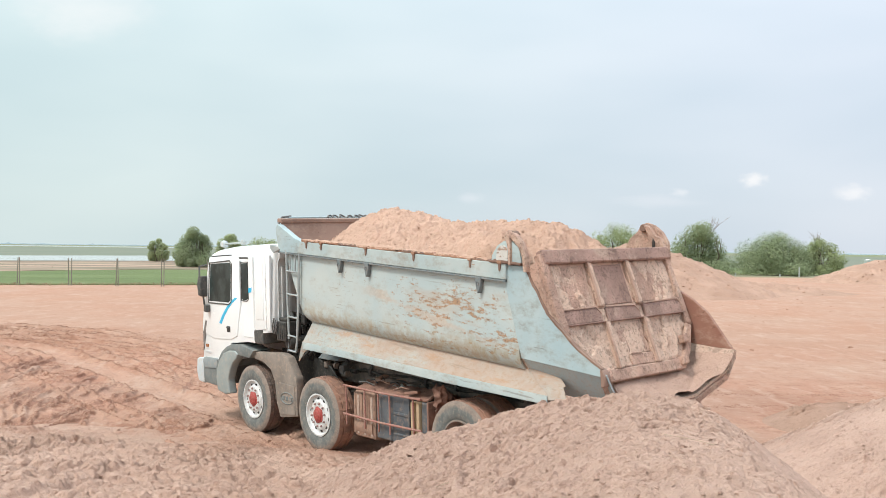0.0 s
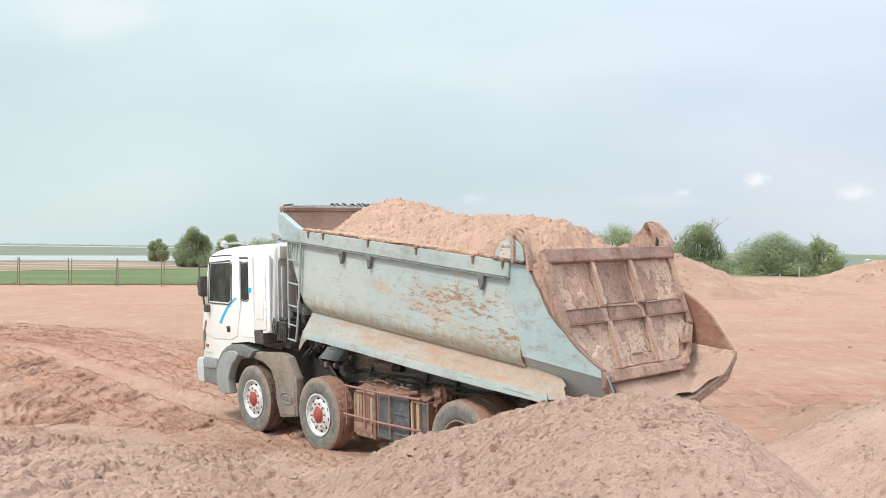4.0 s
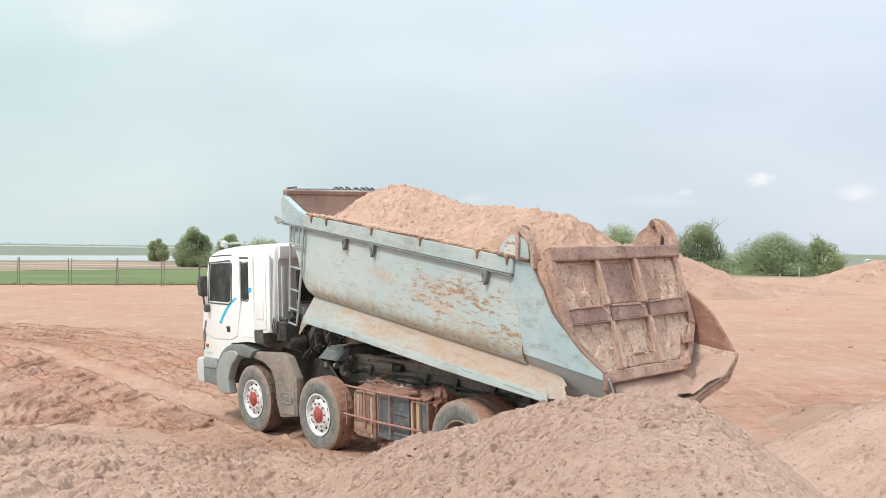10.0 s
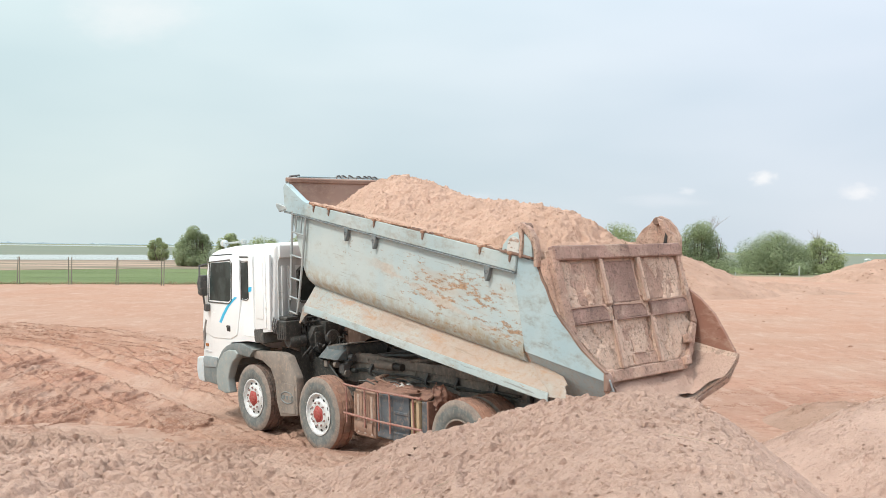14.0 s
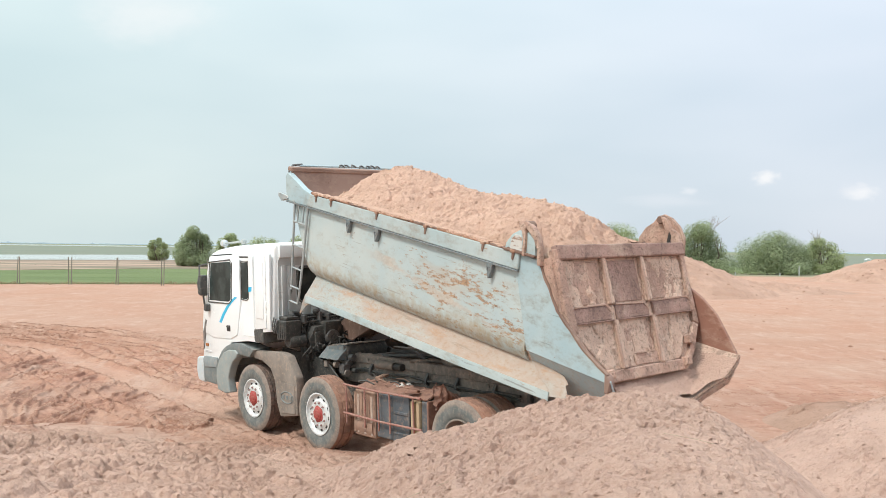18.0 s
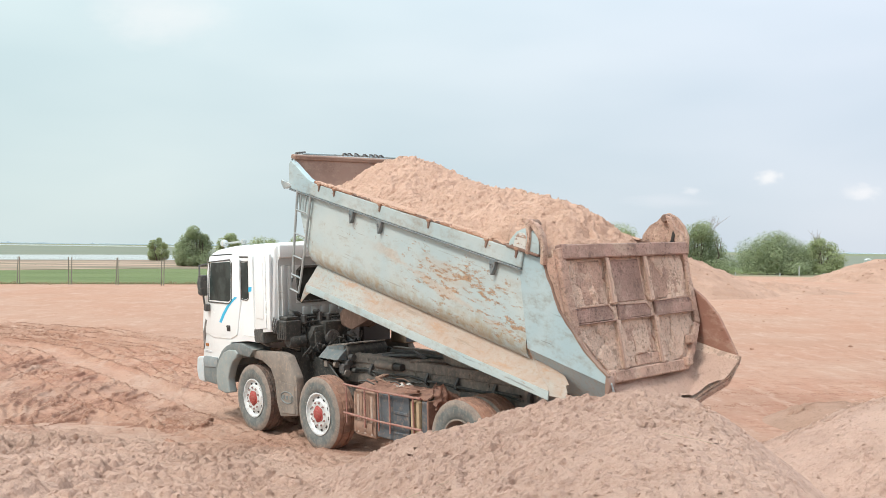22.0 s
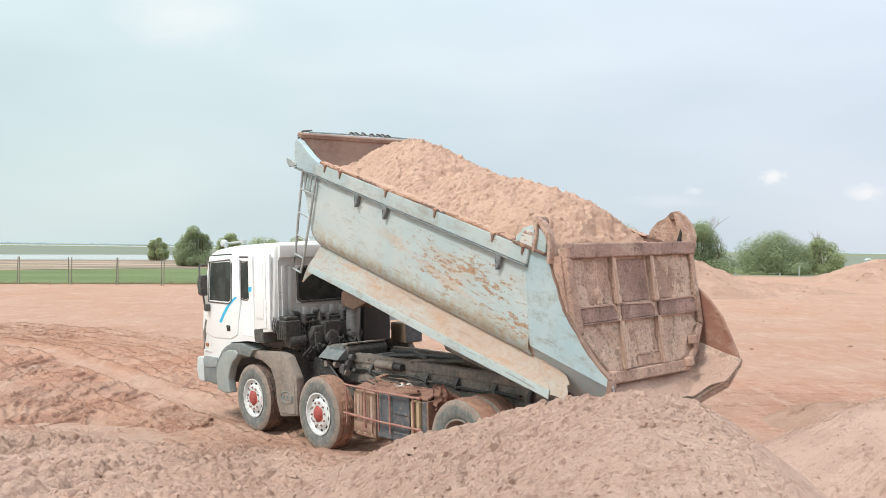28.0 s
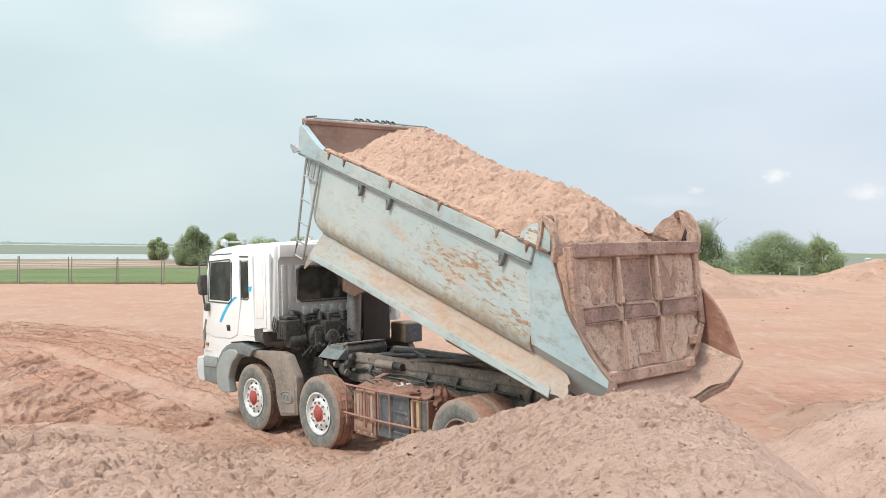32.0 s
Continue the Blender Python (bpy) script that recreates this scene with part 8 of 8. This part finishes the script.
# stub posts along the yard's far edge
for i, x in enumerate((30.5, 36.2, 41.8, 44.3, 47.5)):
    p = new("marker_post", Kit().prism([(-0.07, -0.07), (0.07, -0.07), (0.06, 0.07), (-0.06, 0.07)], -0.1, 0.35 + 0.75 * (i == 3) + 0.08 * (i % 2), "z").mesh("marker_post", M_STEPGREY, 0.01))
    p.location = (x, 111.5 + 0.3 * i, 0)
    tagged(p, "small pale stub post at the yard's edge", "post", "marker posts")

# a far low shed and a pole on the right-hand horizon
shed = new("shed")
shed.location = (69.6, 148.0, 0)
tagged(shed, "tiny pale distant shed beyond the yard", "shed")
Kit().box(-0.45, 0.45, -0.4, 0.4, 0, 1.9).part("wall", M_STEPGREY, shed)
Kit().prism([(-0.46, 1.9), (0, 2.08), (0.46, 1.9)], -0.45, 0.45, "y").part("roof", M_WHITE, shed)
pole = new("utility_pole")
pole.location = (77.0, 155.0, 0)
tagged(pole, "dark thin distant pole with a box", "pole")
Kit().tube([(0, 0, -0.2), (0, 0, 4.0)], 0.12, 8).part("shaft", M_DARK, pole)
Kit().box(-0.45, 0.45, -0.3, 0.3, 2.9, 3.8).part("box", M_DARK, pole, "", 0.03)

# ---- clods and litter on the near soil ----


def clod_shapes(rng, n=7):
    """Angular crumbs: cubes knocked out of true."""
    base = np.array([(x, y, z) for z in (-1, 1) for y in (-1, 1) for x in (-1, 1)], float)
    faces = np.array([(4, 5, 7, 6), (0, 1, 5, 4), (2, 6, 7, 3), (0, 4, 6, 2), (1, 3, 7, 5)])
    shapes = []
    for _ in range(n):
        s = base * (0.55 + 0.45 * rng.random((8, 1))) + rng.normal(0, 0.18, (8, 3))
        s[4:, :2] *= 0.72
        s[:, 2] *= 0.62
        shapes.append(s)
    return np.array(shapes), faces


def scatter_clods(name, fn, area, n, smin, smax, seed, mat, label, parent=None, power=4.0, where=None, flat=False):
    rng = np.random.default_rng(seed)
    shapes, faces = clod_shapes(rng)
    x0, x1, y0, y1 = area
    X, Y = rng.uniform(x0, x1, n), rng.uniform(y0, y1, n)
    if where is not None:
        on = where(X, Y) > rng.random(n)
        X, Y = X[on], Y[on]
        n = len(X)
    patch = vnoise(X * 1.1, Y * 1.1, seed) + 0.5 * vnoise(X * 3.1, Y * 3.1, seed + 1) + 0.7 * rng.random(n)
    Z = fn(X, Y)
    ok = (flat | (Z > -0.02)) & (patch > (0.0 if flat else 0.18))
    X, Y, Z = X[ok], Y[ok], Z[ok]
    n = len(X)
    s = smin + (smax - smin) * rng.random(n) ** power
    a, b = rng.random(n) * 6.283, rng.normal(0, 0.35, n)
    ca, sa, cb, sb = np.cos(a), np.sin(a), np.cos(b), np.sin(b)
    R = np.stack([np.stack([ca, -sa * cb, sa * sb], -1), np.stack([sa, ca * cb, -ca * sb], -1), np.stack([0 * a, sb, cb], -1)], 1)
    v = shapes[rng.integers(0, len(shapes), n)]
    co = np.einsum('nij,nkj->nki', R, v) * s[:, None, None] + np.stack([X, Y, Z - 0.14 * s], -1)[:, None, :]
    q = (np.arange(n)[:, None, None] * 8 + faces[None]).reshape(-1, 4)
    ob = new(name, quads_mesh(name, co.reshape(-1, 3), q, mat, False))
    if parent:
        ob.parent = parent
        return tagged(ob, label)
    return tagged(ob, label, "soil clods", kind="stuff")


scatter_clods("soil_clods", top_of(100), (-3.2, 4.5, 4.2, 9.0), 11000, 0.004, 0.020, 40, M_HEAP, "small loose crumbs of soil on the near heap", power=2.5)
scatter_clods("soil_clods", top_of(100), (1.2, 2.4, 5.6, 6.9), 150, 0.010, 0.036, 41, M_HEAP, "larger broken clods on the near heap's shoulder", power=2.5)
scatter_clods("soil_clods", top_of(200), (2.6, 7.2, 6.4, 11.2), 6000, 0.004, 0.018, 50, M_SPREAD, "small loose crumbs of soil on the rounded heap")
scatter_clods("soil_clods", top_of(300), (-8.5, 0.0, 8.2, 14.0), 12000, 0.008, 0.034, 60, M_THINSPREAD, "broken soil clods on the low heap", power=2.4)
scatter_clods("soil_clods", ground_height, (-13, 0.5, 10.5, 32.0), 16000, 0.007, 0.026, 70, M_YARDCLOD, "scattered soil clods on the churned yard", power=2.2, flat=True,
              where=lambda x, y: churned(x, y) * (0.25 + 0.75 * step(vnoise(x * 0.6, y * 0.6, 72), -0.05, 0.15)))
scatter_clods("soil_clods", ground_height, (-19, 0.5, 12.0, 33.0), 300000, 0.005, 0.022, 71, M_DAMPSHADECLOD, "damp red-brown crumbs thrown up along the wheel ruts, dark for their shade", power=2.0, where=rut_crumbs, flat=True)
scatter_clods("soil_clods", top_of(300), (-8.5, 0.0, 8.2, 14.0), 14000, 0.005, 0.021, 61, M_THINSPREAD, "grey-brown crumbs on the low heap", power=2.0,
              where=lambda x, y: step(ridged(x * 1.6 + 0.4 * vnoise(x, y, 66), y * 3.4, 3, 0.6, 67), 0.0, 0.45))
scatter_clods("soil_clods", ground_height, (3.0, 12.5, 16.5, 21.5), 26000, 0.005, 0.024, 72, M_DAMPSHADECLOD, "damp red-brown crumbs on the yard behind the tail", power=2.5, flat=True,
              where=lambda x, y: 0.8 * np.exp(-((y - 17.9 - 0.06 * x - 0.5 * vnoise(x * 0.5, y * 0.5, 5)) / 0.16) ** 2) + 0.8 * np.exp(-((y - 16.6 - 0.06 * x - 0.5 * vnoise(x * 0.5, y * 0.5, 6)) / 0.13) ** 2) + 0.03)
scatter_clods("soil_clods", ground_height, (-24, 34, 28.0, 75.0), 500, 0.012, 0.05, 80, M_YARDCLOD, "stray soil clods on the packed yard", power=5.0)
scatter_clods("soil_clods", ground_height, (4, 34, 24.0, 62.0), 260, 0.03, 0.11, 84, M_DAMPSHADECLOD, "dark stray clods on the open yard", power=3.0, flat=True)
scatter_clods("soil_clods", top_of(400), (9.0, 24.0, 56.0, 63.5), 800, 0.02, 0.12, 81, M_FARHEAP, "rubble of soil on the tall distant heap", power=5.0)
scatter_clods("soil_clods", top_of(600), (13.0, 29.0, 61.5, 66.0), 600, 0.02, 0.12, 82, M_FARHEAP, "rubble of soil on the low distant ridge", power=5.0)
scatter_clods("soil_clods", top_of(500), (37.0, 55.0, 85.0, 92.0), 700, 0.03, 0.14, 83, M_FARHEAP, "rubble of soil on the heap at the yard's edge", power=5.0)
scatter_clods("crumb_layer", top_of("load"), (-1.1, 1.1, 0.7, 5.2), 1800, 0.004, 0.017, 90, M_LOAD, "loose crumbs of soil on the load", load, 3.0)


def twig(pts, r, label):
    ob = new("straw", Kit().tube(pts, r, 6).mesh("straw", M_TWIG))
    tagged(ob, label, "straw", "straws on the heap")


def on_heap(x, y):
    return float(near_heap(np.array([x]), np.array([y]))[0])


for i, (x, y, a, L) in enumerate(((-0.12, 5.8, 0.2, 0.42), (1.62, 5.9, -0.5, 0.34))):
    pts = []
    for j in range(6):
        t = j / 5 - 0.5
        px, py = x + math.cos(a) * L * t, y + math.sin(a) * L * t + 0.03 * math.sin(3 * t)
        pts.append((px, py, on_heap(px, py) + 0.02))
    twig(pts, 0.0024, "thin pale dry straw stalk on the soil heap")


# ---- clouds of the far sky ----
def cloud(name, w, h, colour, strength, seed, edge=(0.25, 0.85)):
    """A soft glowing cloud sheet, far behind everything."""
    k = Kit()
    n = 28
    k.add([(0, 0, 0)] + [(1.35 * math.cos(2 * math.pi * i / n), 0.0, 1.35 * math.sin(2 * math.pi * i / n)) for i in range(n)], [(0, 1 + i, 1 + (i + 1) % n) for i in range(n)])
    ob = new(name, k.mesh(name, cloud_material(name + "_glow", colour, strength, seed, edge)))
    ob.scale = (w, 1.0, h)
    tagged(ob, "soft white patch of cloud in the hazy sky", "cloud", "clouds", "structure")
    return ob


CLOUDS = [
    # drifting from x / y, z / y to x / y, z / y, and the distance y
    (cloud("cloud", 360, 170, (1.0, 1.0, 1.0), 0.5, 1.3, (0.0, 1.0)), -0.395, 0.258, -0.275, 0.252, 3600.0),
    (cloud("cloud", 90, 52, (1.0, 1.0, 1.0), 0.75, 4.1, (0.05, 0.9)), 0.342, 0.081, 0.366, 0.084, 4200.0),
    (cloud("cloud", 125, 58, (0.99, 0.99, 1.0), 0.65, 7.7, (0.05, 0.95)), 0.452, 0.068, 0.467, 0.067, 4300.0),
    (cloud("cloud", 260, 45, (0.86, 0.89, 0.94), 0.32, 9.2, (0.0, 1.0)), 0.232, 0.056, 0.247, 0.055, 4350.0),
    (cloud("cloud", 85, 40, (0.86, 0.90, 0.95), 0.4, 12.5, (0.0, 1.0)), 0.030, 0.057, 0.045, 0.056, 4400.0),
    (cloud("cloud", 60, 26, (0.93, 0.95, 0.98), 0.45, 15.1, (0.0, 0.95)), 0.262, 0.066, 0.279, 0.067, 4250.0),
]

# ---- what moves ----
TIP = [(0.0, 3.70), (2.0, 4.60), (3.5, 5.27), (6.0, 6.34), (8.0, 7.21), (10.0, 8.06), (12.0, 8.88), (14.0, 9.75), (17.0, 10.98), (19.0, 11.85),
       (21.0, 12.75), (23.0, 13.81), (25.0, 14.95), (28.0, 16.58), (30.0, 17.64), (32.0, 18.71)]


def motions():
    walk(bed, [(t, Matrix.Translation(HINGE) @ pose(0, 0, 0, a)) for t, a in TIP])
    walk(load, [(t, TRUCK_POSE @ Matrix.Translation(HINGE) @ pose(0, 0, 0, a)) for t, a in TIP])
    rows = []
    for t, a in TIP:
        p = HINGE + pose(0, 0, 0, a).to_3x3() @ ATTACH
        lean = math.degrees(math.atan2(-(p.y + 0.93), p.z + 0.6))
        rows.append((t, pose(p.x, p.y, p.z, lean)))
    walk(stage, rows)
    for ob, x0, z0, x1, z1, d in CLOUDS:
        walk(ob, [(0.0, pose(x0 * d, d, 2.9 + z0 * d)), (SECONDS, pose(x1 * d, d, 2.9 + z1 * d))])


motions()
